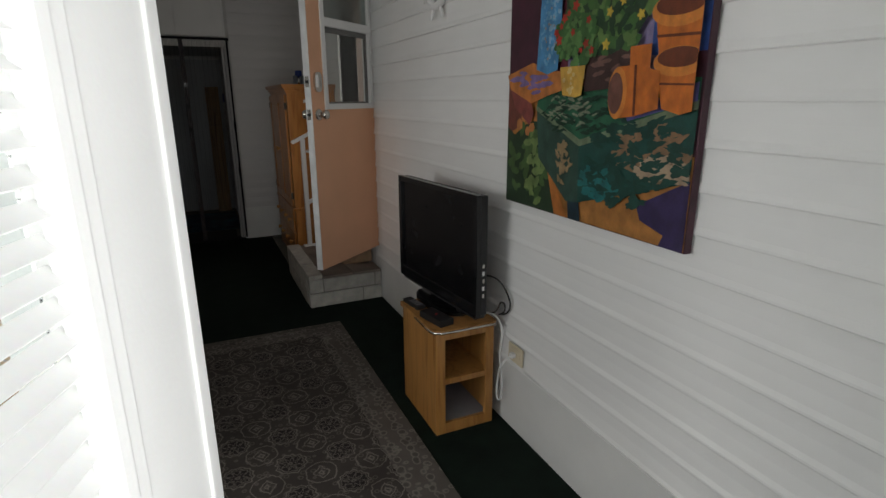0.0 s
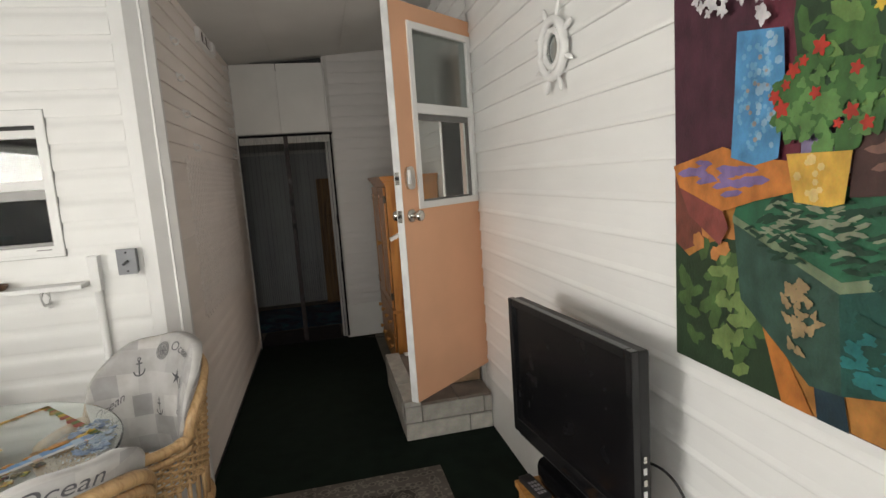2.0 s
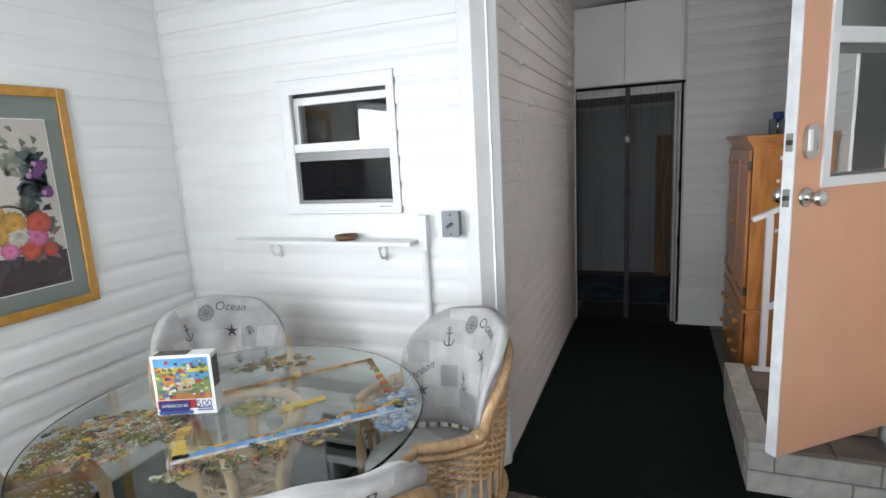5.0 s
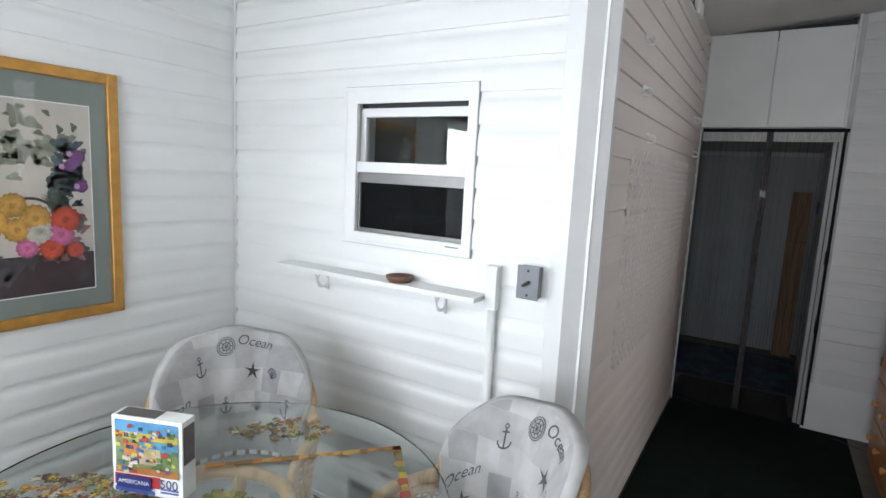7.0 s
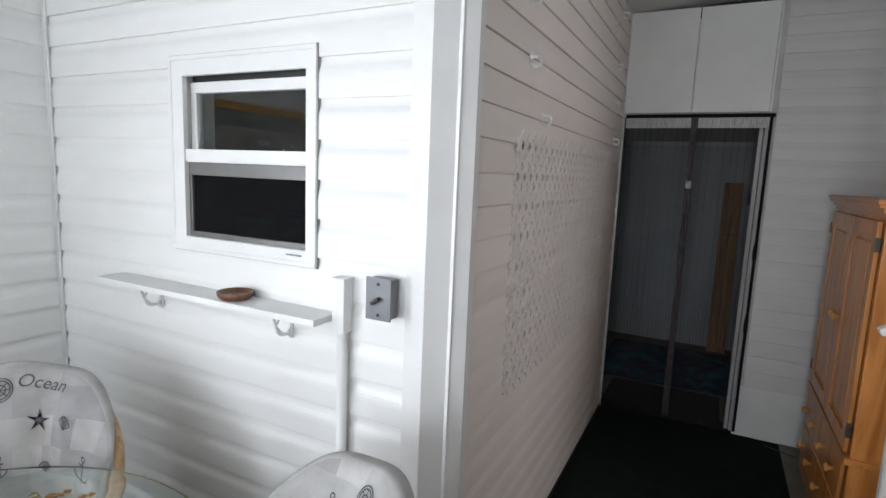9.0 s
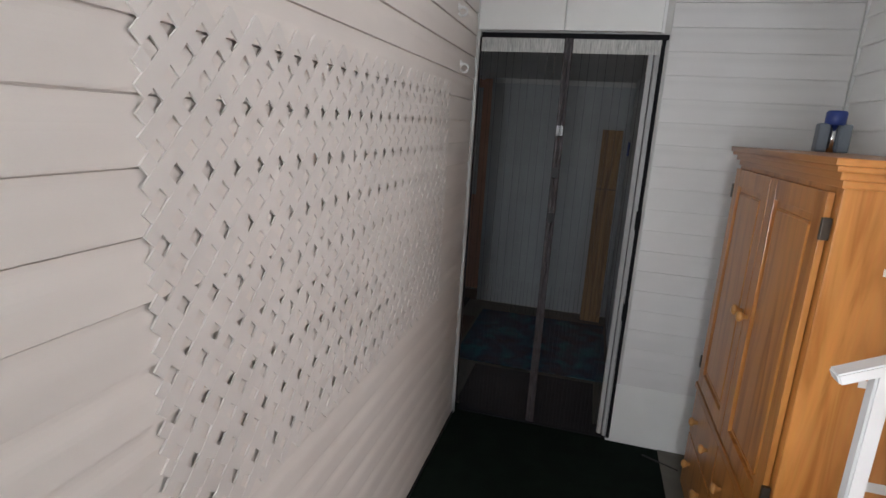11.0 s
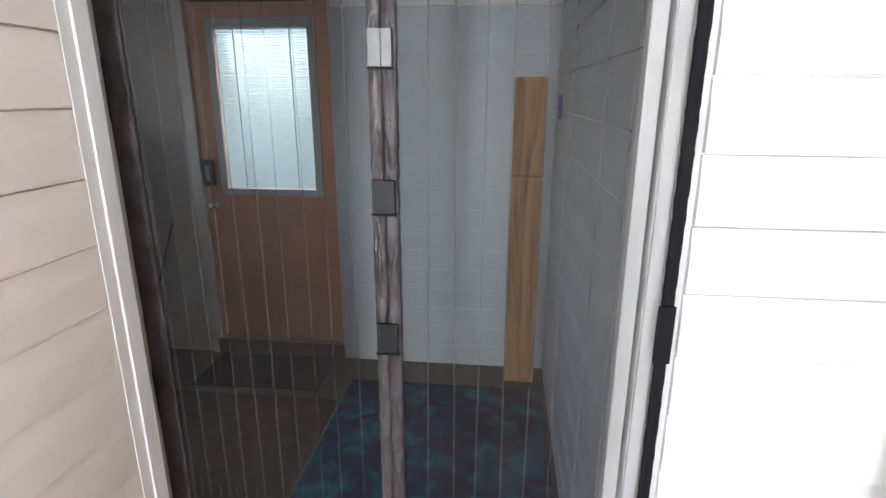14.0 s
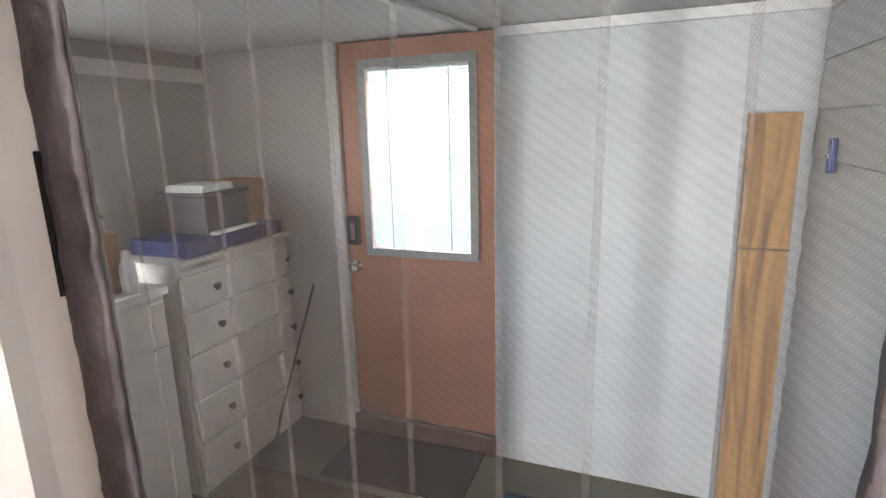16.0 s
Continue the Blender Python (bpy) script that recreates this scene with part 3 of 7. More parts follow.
wall_left = slabs("wall_left", [(XL - 0.14, XL, 0.0, SW[0], 0, TOP), (XL - 0.14, XL, SW[1], YW, 0, TOP), (XL - 0.14, XL, SW[0], SW[1], 0, SW[2]), (XL - 0.14, XL, SW[0], SW[1], SW[3], TOP)], BACKING, "outer wall of white vinyl siding", "wall")
FW = (-1.95, -0.35, 0.9, 2.05)
DX0, DX1, DZ = -0.16, 0.82, 2.06
wall_front = slabs("wall_front", [(XL - 0.14, FW[0], 0.0, YF, 0, TOP), (FW[0], FW[1], 0.0, YF, 0, FW[2]), (FW[0], FW[1], 0.0, YF, FW[3], TOP), (FW[1], DX0, 0.0, YF, 0, TOP), (DX0, DX1, 0.0, YF, DZ, TOP), (DX1, XR, 0.0, YF, 0, TOP)], VINYL, "white entrance wall with a doorway and a window", "wall")
EX0, EX1, EZ = -0.275, 0.545, 2.0
wall_end = slabs("wall_end", [(EX1, XR + 0.14, YE, YE + 0.12, ZF, TOP), (XC - 0.12, EX1, YE, YE + 0.12, EZ, 2.30), (XC - 0.12, EX1, YE + 0.06, YE + 0.12, 2.30, TOP)], BACKING, "end wall of white vinyl siding round a screened doorway", "wall")
FD = (-1.43, -0.62, 0.04, 1.99)
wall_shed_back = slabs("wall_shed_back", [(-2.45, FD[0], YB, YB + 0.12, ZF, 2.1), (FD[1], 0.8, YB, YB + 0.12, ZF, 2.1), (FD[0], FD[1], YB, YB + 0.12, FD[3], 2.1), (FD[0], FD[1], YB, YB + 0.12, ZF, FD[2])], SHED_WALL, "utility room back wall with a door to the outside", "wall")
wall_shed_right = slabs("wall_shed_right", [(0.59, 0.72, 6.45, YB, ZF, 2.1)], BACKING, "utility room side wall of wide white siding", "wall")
# the gap at y 6.60 to 7.28 is added, unseen, for the fill lamp
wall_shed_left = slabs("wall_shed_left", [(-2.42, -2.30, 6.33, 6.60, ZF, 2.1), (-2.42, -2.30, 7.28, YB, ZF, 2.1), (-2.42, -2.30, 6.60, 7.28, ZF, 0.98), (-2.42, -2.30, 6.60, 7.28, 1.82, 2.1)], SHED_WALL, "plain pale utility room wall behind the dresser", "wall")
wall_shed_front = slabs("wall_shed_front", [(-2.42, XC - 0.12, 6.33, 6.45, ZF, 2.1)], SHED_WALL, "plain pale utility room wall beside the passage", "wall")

# dim kitchen behind the alcove window; the dimness is put into near-black walls
slabs("wall_kitchen", [(-2.3, -0.42, 5.5, 5.6, 0.2, 2.6), (-2.3, -2.2, 3.95, 5.5, 0.2, 2.6), (-2.3, -0.42, 3.95, 5.6, 2.5, 2.6), (-2.3, -0.42, 3.95, 5.6, 0.1, 0.2)], DARK_ROOM, "room behind the alcove window, coloured dark for its dimness", "wall")
# hallway added round the house lamp, walls pale to bounce its light out
slabs("wall_house", [(XR + 1.08, XR + 1.18, 3.8, 5.4, 0.2, 2.7), (XR + 0.14, XR + 1.18, 3.75, 3.85, 0.2, 2.7), (XR + 0.14, XR + 1.18, 5.35, 5.45, 0.2, 2.7), (XR + 0.14, XR + 1.18, 3.8, 5.4, 2.6, 2.7), (XR + 0.14, XR + 1.18, 3.8, 5.4, 0.28, 0.38)], HOUSE_WALL, "pale rose hallway added inside the house door to bounce light", "wall")

# ---- trims ----
_p = bmesh.new()
plate(_p, [(-0.44, YW + 0.02), (-0.432, YW - 0.022), (-0.372, YW - 0.022), (-0.284, YW + 0.075), (-0.284, YW + 0.108), (-0.31, YW + 0.108), (-0.36, YW + 0.02)], 2.62, Matrix())
setting(part("trim_corner_post", _p, TRIM), "wide white corner post with a splayed side", "trim")
setting(boxed("trim_corner_bead", (-0.322, -0.312, YW + 0.030, YW + 0.040, 0, 2.62), TRIM, bevel=0.002), "raised bead on the corner channel", "trim")
_l = bmesh.new()
box(_l, XL + 0.0165, XL + 0.028, YW - 0.0175, YW - 0.0160, 0.0, 2.5)
box(_l, XL + 0.0160, XL + 0.0175, YW - 0.028, YW - 0.0165, 0.0, 2.5)
box(_l, XL + 0.0005, XL + 0.0175, YW - 0.0162, YW - 0.0005, 0.0, 2.5)
setting(part("trim_alcove_corner", _l, TRIM), "white inside corner channel lapping over the siding ends", "trim")
setting(boxed("trim_passage_channel", (XC + 0.0150, XC + 0.0166, YE - 0.074, YE - 0.051, 0.0, 2.64), TRIM), "white channel lip over the ends of the passage siding", "trim")
setting(boxed("trim_door_channel", (XR - 0.0166, XR - 0.0150, DOOR_Y0 - 0.070, DOOR_Y0 - 0.044, 0.31, 2.7), TRIM), "white channel lip beside the house door frame", "trim")
setting(boxed("trim_left_crown", (XL + 0.0005, XL + 0.022, 1.9, YW - 0.03, 2.435, 2.478), TRIM, bevel=0.004), "white strip where the outer wall meets the ceiling", "trim")
_p = bmesh.new()
plate(_p, [(XC, YE - 0.052), (XC + 0.020, YE - 0.050), (XC + 0.020, YE - 0.020), (XC + 0.002, YE + 0.004), (-0.342, YE + 0.078), (-0.42, YE + 0.078), (-0.42, YE + 0.002), (XC, YE + 0.002)], 2.0, Matrix())
box(_p, XC, XC + 0.020, YE - 0.052, YE - 0.014, 2.0, 2.64)
setting(part("trim_passage_end", _p, TRIM), "white corner strip between siding and screen", "trim")
setting(boxed("trim_house_corner", (XR - 0.012, XR, YE - 0.012, YE, 0.3, 2.76), TRIM), "white inside corner strip beside the wardrobe", "trim")
setting(boxed("trim_right_skirt", (XR - 0.006, XR, 0.16, DOOR_Y0, 0.0, 0.305), PANEL, bevel=0.002), "smooth white skirting board", "trim")
setting(boxed("trim_right_skirt_far", (XR - 0.006, XR, DOOR_Y1, YE, 0.0, 0.305), PANEL, bevel=0.002), "smooth white skirting board past the door", "trim")
_k = bmesh.new()
box(_k, 0.54, 1.305, YE - 0.014, YE, 0.0, 0.33, bevel=0.003)
setting(part("trim_end_skirt", _k, PANEL), "smooth white skirting sheet beside the screen", "trim")
setting(boxed("trim_window_wall_foot", (XL, -0.43, YW - 0.02, YW, 0.0, 0.02), TRIM), "white starter strip at the floor", "trim")
setting(boxed("trim_passage_foot", (XC, XC + 0.018, 3.94, YE - 0.03, 0.0, 0.02), BLACK), "dark carpet edge strip along the passage wall", "trim")

# threshold between the passage and the utility room
setting(boxed("trim_threshold", (EX0, EX1, YE + 0.0, YE + 0.12, ZF, 0.004), MAT_GREY, bevel=0.003), "dark worn threshold board", "trim")
setting(boxed("trim_shed_top", (FD[1] + 0.02, 0.59, YB - 0.03, YB - 0.004, 1.945, 1.985), PANEL, bevel=0.003), "pale strip under the utility room ceiling", "trim")

# high cupboards over the screened doorway
cup = tagged(base("overhead_cupboard", 0.12, YE, 2.02), "flat white twin-door cupboard above the screened doorway", "cupboard")
for _x0, _x1 in ((-0.40, -0.008), (-0.002, 0.41)):
    boxed("cupboard_door", (_x0, _x1, -0.05, -0.028, 0.0, 0.62), PANEL, cup, bevel=0.003)
boxed("carcass", (-0.40, 0.41, -0.027, 0.05, 0.005, 0.56), PANEL, cup)
# black sheet at the back makes the shade between doors and ceiling
boxed("dark_recess", (-0.41, 0.41, 0.05, 0.058, 0.3, 0.78), BLACK, cup, "black sheet for the shade above the doors")
boxed("side_strip", (0.413, 0.425, -0.03, -0.002, 0.0, 0.72), TRIM, cup, "thin upright edge strip")

# ---- alcove window ----
win = setting(base("window_1", 0, YW, 0), "small white sash window with a dark insect screen", "window")
fr = bmesh.new()
for s in ((-1.392, WX0 + 0.01, -0.03, 0.0, 1.298, 1.932), (WX1 - 0.01, -0.766, -0.03, 0.0, 1.298, 1.932), (-1.392, -0.766, -0.031, 0.0, WZ1 - 0.008, 1.932), (-1.392, -0.766, -0.031, 0.0, 1.298, WZ0 + 0.01)):
    box(fr, s[0], s[1], s[2] * 0.65, *s[3:], bevel=0.004)
part("window_frame", fr, WHITE, win)
fr = bmesh.new()
for s in ((-1.404, -1.389, -0.022, 0, 1.285, 1.944), (-0.770, -0.754, -0.022, 0, 1.285, 1.944), (-1.404, -0.754, -0.023, 0, 1.929, 1.944), (-1.404, -0.754, -0.023, 0, 1.285, 1.300)):
    box(fr, *s, bevel=0.003)
part("outer_channel", fr, WHITE, win)
# thin grey outline drawn for the shadow between channel and siding
fr = bmesh.new()
for s in ((-1.4066, -1.4042, -0.0150, 0, 1.2826, 1.9464), (-0.7538, -0.7514, -0.0150, 0, 1.2826, 1.9464), (-1.4042, -0.7538, -0.0152, 0, 1.9442, 1.9464), (-1.4042, -0.7538, -0.0152, 0, 1.2826, 1.2848)):
    box(fr, *s)
part("sealant", fr, surface("aged_grey_sealant", (0.30, 0.30, 0.29), 0.7), win, "thin grey line for the shadow round the channel")
up = bmesh.new()
for s in ((WX0, WX0 + 0.028, 0.02, 0.05, 1.60, 1.86), (WX1 - 0.028, WX1, 0.02, 0.05, 1.60, 1.86), (WX0, WX1, 0.019, 0.05, 1.825, 1.862), (WX0, WX1, -0.012, 0.05, 1.592, 1.636)):
    box(up, *s, bevel=0.004)
sash = part("upper_sash", up, WHITE, win)
part("pane", box(bmesh.new(), WX0 + 0.02, WX1 - 0.02, 0.032, 0.036, 1.63, 1.83), GLASS, sash, "clear upper pane")
low = bmesh.new()
for s in ((WX0 + 0.004, WX0 + 0.022, 0.0, 0.018, 1.335, 1.592), (WX1 - 0.022, WX1 - 0.004, 0.0, 0.018, 1.335, 1.592), (WX0 + 0.004, WX1 - 0.004, -0.001, 0.018, 1.548, 1.592), (WX0 + 0.004, WX1 - 0.004, -0.001, 0.018, 1.33, 1.352)):
    box(low, *s, bevel=0.002)
scr = part("screen_frame", low, DARK_FRAME, win, "grey metal insect-screen frame")
part("pane", box(bmesh.new(), WX0 + 0.01, WX1 - 0.01, 0.055, 0.059, 1.33, 1.60), GLASS, win, "clear lower pane")
part("insect_screen", box(bmesh.new(), WX0 + 0.015, WX1 - 0.015, 0.009, 0.0095, 1.345, 1.555), WINDOW_MESH, win, "dark fine insect mesh")
part("sash_latch", box(bmesh.new(), -0.86, -0.80, -0.034, -0.03, 1.318, 1.322), DARK_FRAME, win, "thin dark slide catch")
# solid black strip in place of the shade under the window head
part("reveal_shade", box(bmesh.new(), WX0, WX1, 0.03, 0.06, 1.862, 1.885), BLACK, win, "black strip for the shade above the upper sash")
tagged(boxed("kitchen_shelf", (-1.626, -1.342, 4.25, 4.6, 1.338, 1.362), TURQ, bevel=0.004), "turquoise worktop edge in the dim room", "worktop")
tagged(boxed("kitchen_counter", (-1.626, -1.342, 4.27, 4.6, 0.2, 1.335), DARK_ROOM, bevel=0.004), "cabinet under the turquoise worktop, coloured dark like its dim room", "cabinet")

# ---- shelf on the alcove wall ----
sh = tagged(base("wall_shelf", -1.188, YW, 1.15), "narrow white painted shelf on two ornate brackets", "shelf")
part("board", box(bmesh.new(), -0.518, 0.518, -0.125, -0.013, -0.010, 0.010, bevel=0.003), WHITE, sh)
for _x in (-0.30, 0.335):
    b = bmesh.new()
    box(b, _x - 0.006, _x + 0.006, -0.019, -0.013, -0.10, -0.011)
    box(b, _x - 0.006, _x + 0.006, -0.10, -0.014, -0.018, -0.0105)
    tube(b, [(_x, -0.05 - 0.032 * math.cos(a) , -0.052 + 0.032 * math.sin(a)) for a in np.linspace(0.3, 6.6, 16)], 0.004, 6)
    tube(b, [(_x, -0.095, -0.018), (_x, -0.085, -0.05), (_x, -0.06, -0.075), (_x, -0.03, -0.085), (_x, -0.017, -0.098)], 0.0045, 6)
    part("bracket", b, TRIM, sh, "scrolled white bracket")
dish = bmesh.new()
turned(dish, [(0.0, 0.0), (0.045, 0.0), (0.056, 0.012), (0.058, 0.024), (0.053, 0.024), (0.048, 0.012), (0.0, 0.010)], 28)
dsh = part("wooden_dish", dish, wood("dark_turned_wood", (0.16, 0.07, 0.03), (0.07, 0.03, 0.015)), smooth=True)
dsh.location = (-1.04, YW - 0.07, 1.161)
tagged(dsh, "small brown wooden dish on the white shelf", "dish")

# ---- conduit and switch box ----
cd = tagged(base("conduit_cover", -0.638, YW, 0), "white painted cable conduit with a wide top sleeve", "conduit")
part("sleeve", box(bmesh.new(), -0.022, 0.022, -0.058, -0.013, 1.11, 1.275, bevel=0.006), WHITE, cd)
part("cap", box(bmesh.new(), -0.024, 0.024, -0.06, -0.012, 1.262, 1.276, bevel=0.003), WHITE, cd)
part("pipe", tube(bmesh.new(), [(0, -0.032, 1.115), (0, -0.032, 0.0)], 0.0165, 14), WHITE, cd, smooth=True)
sw = tagged(base("switch_box", -0.489, YW - 0.023, 1.238), "grey cast outdoor switch box with a small lever", "switch")
part("box_body", box(bmesh.new(), -0.037, 0.037, -0.042, 0.0, -0.056, 0.056, bevel=0.006), GREY_STEEL, sw)
part("cover_plate", box(bmesh.new(), -0.041, 0.041, -0.049, -0.0425, -0.06, 0.06, bevel=0.003), GREY_STEEL, sw)
part("lever", box(bmesh.new(), -0.02, 0.010, -0.064, -0.0495, -0.006, 0.004, bevel=0.003), BLACK, sw, "dark tilted switch lever").rotation_euler = (0, radians(-35), 0)
for _z in (-0.045, 0.042):
    part("screw", turned(bmesh.new(), [(0.005, 0), (0.004, 0.002), (0, 0.0025)], 10, pose(0, -0.0492, _z, 90)), BLACK, sw)

# ---- framed print on the outer wall ----
PY0, PY1, PZ0, PZ1 = 2.34, 3.235, 0.95, 1.93
pic = tagged(base("framed_print", XL + 0.014, (PY0 + PY1) / 2, (PZ0 + PZ1) / 2), "gilt-framed print of flowers and fruit with a grey mount", "picture")
hw, hh = (PY1 - PY0) / 2, (PZ1 - PZ0) / 2
for _n2, s in (("frame_stile", (0, 0.032, -hw, -hw + 0.042, -hh, hh)), ("frame_stile", (0, 0.032, hw - 0.042, hw, -hh, hh)), ("frame_rail", (0, 0.0315, -hw + 0.042, hw - 0.042, hh - 0.042, hh)), ("frame_rail", (0, 0.0315, -hw + 0.042, hw - 0.042, -hh, -hh + 0.042))):
    f_ = part(_n2, box(bmesh.new(), *s, bevel=0.007, seg=3), GOLD, pic)
part("inner_fillet", box(bmesh.new(), 0.002, 0.016, -hw + 0.03, hw - 0.03, -hh + 0.03, hh - 0.03), GOLD, pic)
part("mount", box(bmesh.new(), 0.0162, 0.0185, -hw + 0.043, hw - 0.043, -hh + 0.043, hh - 0.043), MATBOARD, pic, "grey-green card mount")
part("bevel_line", box(bmesh.new(), 0.0186, 0.0192, -hw + 0.106, hw - 0.106, -hh + 0.115, hh - 0.135), PAPER, pic, "white cut edge of the mount")
iw, ih0, ih1 = hw - 0.110, -hh + 0.119, hh - 0.139
part("print_ground", box(bmesh.new(), 0.0193, 0.0197, -iw, iw, ih0, ih1), surface("faded_print_paper", (0.52, 0.46, 0.41), 0.7, vary=0.12, scale=7, fine=90, bump=0.0), pic)
part("print_table", box(bmesh.new(), 0.0198, 0.0200, -iw, iw, ih0, ih0 + 0.15), paint((0.045, 0.022, 0.026)), pic)
rng = random.Random(5)


def blob(bm, y, z, r, d, lobes, rough=0.25, squash=1.0, turn=0.0):
    k = lobes * 4
    pts = []
    for i in range(k):
        a = 2 * math.pi * i / k
        q = r * (1 + rough * math.cos(lobes * a)) * (0.9 + 0.2 * rng.random())
        u, w = q * math.cos(a) * squash, q * math.sin(a)
        pts.append((y + u * math.cos(turn) - w * math.sin(turn), z + u * math.sin(turn) + w * math.cos(turn)))
    plate(bm, pts, 0.0003, Matrix(((0, 0, 1, d), (1, 0, 0, 0), (0, 1, 0, 0), (0, 0, 0, 1))))


def inside(y, z, r):
    return -iw + r < y < iw - r and ih0 + r < z < ih1 - r


for _col, _cnt, _box, _r, _d in (
        ((0.24, 0.25, 0.185), 46, (-iw, iw, 0.13, ih1), (0.022, 0.044), 0.0203),
        ((0.30, 0.31, 0.23), 30, (-iw, iw * 0.7, 0.05, 0.22), (0.014, 0.032), 0.0205),
        ((0.13, 0.15, 0.10), 34, (-iw, iw, 0.12, ih1), (0.010, 0.022), 0.0208),
        ((0.10, 0.13, 0.14), 40, (0.20, iw, -0.14, 0.20), (0.022, 0.045), 0.0211),
        ((0.055, 0.08, 0.095), 30, (0.22, iw, -0.12, 0.20), (0.012, 0.026), 0.0214),
        ((0.22, 0.125, 0.115), 30, (0.12, iw, -0.24, -0.05), (0.018, 0.034), 0.0203),
        ((0.07, 0.062, 0.068), 40, (-iw, iw, ih0, -0.16), (0.02, 0.04), 0.0206)):
    b = bmesh.new()
    for _ in range(_cnt):
        r_ = rng.uniform(*_r)
        y_, z_ = rng.uniform(_box[0], _box[1]), rng.uniform(_box[2], _box[3])
        if inside(y_, z_, r_ * 1.4):
            blob(b, y_, z_, r_, _d, 3, 0.3, 0.6, rng.uniform(0, 3))
    tagged(part("painted_foliage", b, paint(_col), pic), kind="stuff")
for _col, _spots in (((0.55, 0.52, 0.46), [(0.02, -0.15, 0.042)]), ((0.50, 0.07, 0.03), [(0.11, -0.11, 0.042), (0.06, -0.215, 0.036), (0.14, -0.23, 0.025)]), ((0.52, 0.13, 0.28), [(0.09, -0.165, 0.04), (-0.02, -0.21, 0.03)]), ((0.55, 0.30, 0.06), [(0.01, -0.10, 0.042), (-0.05, -0.14, 0.036), (-0.06, -0.05, 0.036), (-0.12, -0.11, 0.04)]), ((0.16, 0.045, 0.19), [(0.16, 0.135, 0.022), (0.135, 0.10, 0.018), (0.17, 0.02, 0.02)]), ((0.42, 0.36, 0.12), [(-0.17, -0.12, 0.04), (-0.22, -0.16, 0.038)]), ((0.09, 0.12, 0.035), [(-0.25, -0.09, 0.045), (-0.2, -0.05, 0.03)])):
    for k_, (tone, far, size, count) in enumerate(((0.72, 0.80, 0.36, 15), (1.0, 0.62, 0.34, 13), (1.2, 0.36, 0.27, 9), (0.85, 0.06, 0.22, 3))):
        b = bmesh.new()
        for y_, z_, r_ in _spots:
            y_, z_ = y_ + 0.13, z_ + 0.02
            if not inside(y_, z_, r_ * 1.05):
                continue
            for q_ in range(count):
                a_ = 2 * math.pi * (q_ + 0.37 * k_) / count
                blob(b, y_ + r_ * far * math.cos(a_), z_ + r_ * far * math.sin(a_), r_ * size, 0.0216 + 0.0004 * k_ + 0.00002 * q_, 4, 0.06, 1.3, a_)
        tagged(part("painted_petals", b, paint(shade(_col, tone)), pic), kind="stuff")
b = bmesh.new()
tube(b, [(0.0212, 0.125 + 0.105 * math.cos(a), -0.13 + 0.125 * math.sin(a)) for a in np.linspace(0.1, math.pi - 0.1, 24)], 0.0055, 5)
for v in b.verts:
    v.co.x = 0.0212 + (v.co.x - 0.0212) * 0.08
part("painted_basket_handle", b, paint((0.075, 0.045, 0.035)), pic)
b = bmesh.new()
for y_, z_ in ((0.262, 0.165), (0.235, 0.115), (0.285, 0.04)):
    blob(b, y_, z_, 0.011, 0.0226, 5, 0.2)
tagged(part("painted_blossom_eye", b, paint((0.55, 0.28, 0.50)), pic), kind="stuff")
b = bmesh.new()
for i in range(13):
    a = radians(20 + 140 * i / 12)
    tube(b, [(0.0228, 0.21, -0.03), (0.0228, 0.21 + 0.055 * math.cos(a) * 1.1, -0.025 + 0.055 * math.sin(a))], 0.0025, 4, radii=[0.004, 0.0008])
part("painted_pineapple_top", b, paint((0.06, 0.075, 0.055)), pic)
part("glazing", box(bmesh.new(), 0.0262, 0.0272, -hw + 0.03, hw - 0.03, -hh + 0.03, hh - 0.03), glass("low_glare_picture_glass", (0.97, 0.98, 0.97), 0.0, 1.2), pic, "clear picture glass").visible_shadow = False

# ---- pull cord of the alcove fan lamp ----
pc = tagged(base("pull_cord", -1.50, 3.05, 0), "thin pull cord with a white tassel from the ceiling", "cord")
part("cord", tube(bmesh.new(), [(0, 0, ceil_at(-1.50)), (0, 0, 2.25)], 0.0015, 5), CABLE_W, pc)
part("tassel", turned(bmesh.new(), [(0.003, 2.262), (0.009, 2.245), (0.011, 2.20), (0.010, 2.18), (0, 2.179)], 12), PALE_PLASTIC, pc, "white plastic tassel", smooth=True)

# ---- lattice panel on the passage wall ----
lat = tagged(base("lattice_panel", XC + 0.0131, 0, 0), "white plastic diamond lattice fixed to the siding", "lattice")
LY0, LY1, LZ0, LZ1 = 4.24, 5.84, 0.818, 1.735


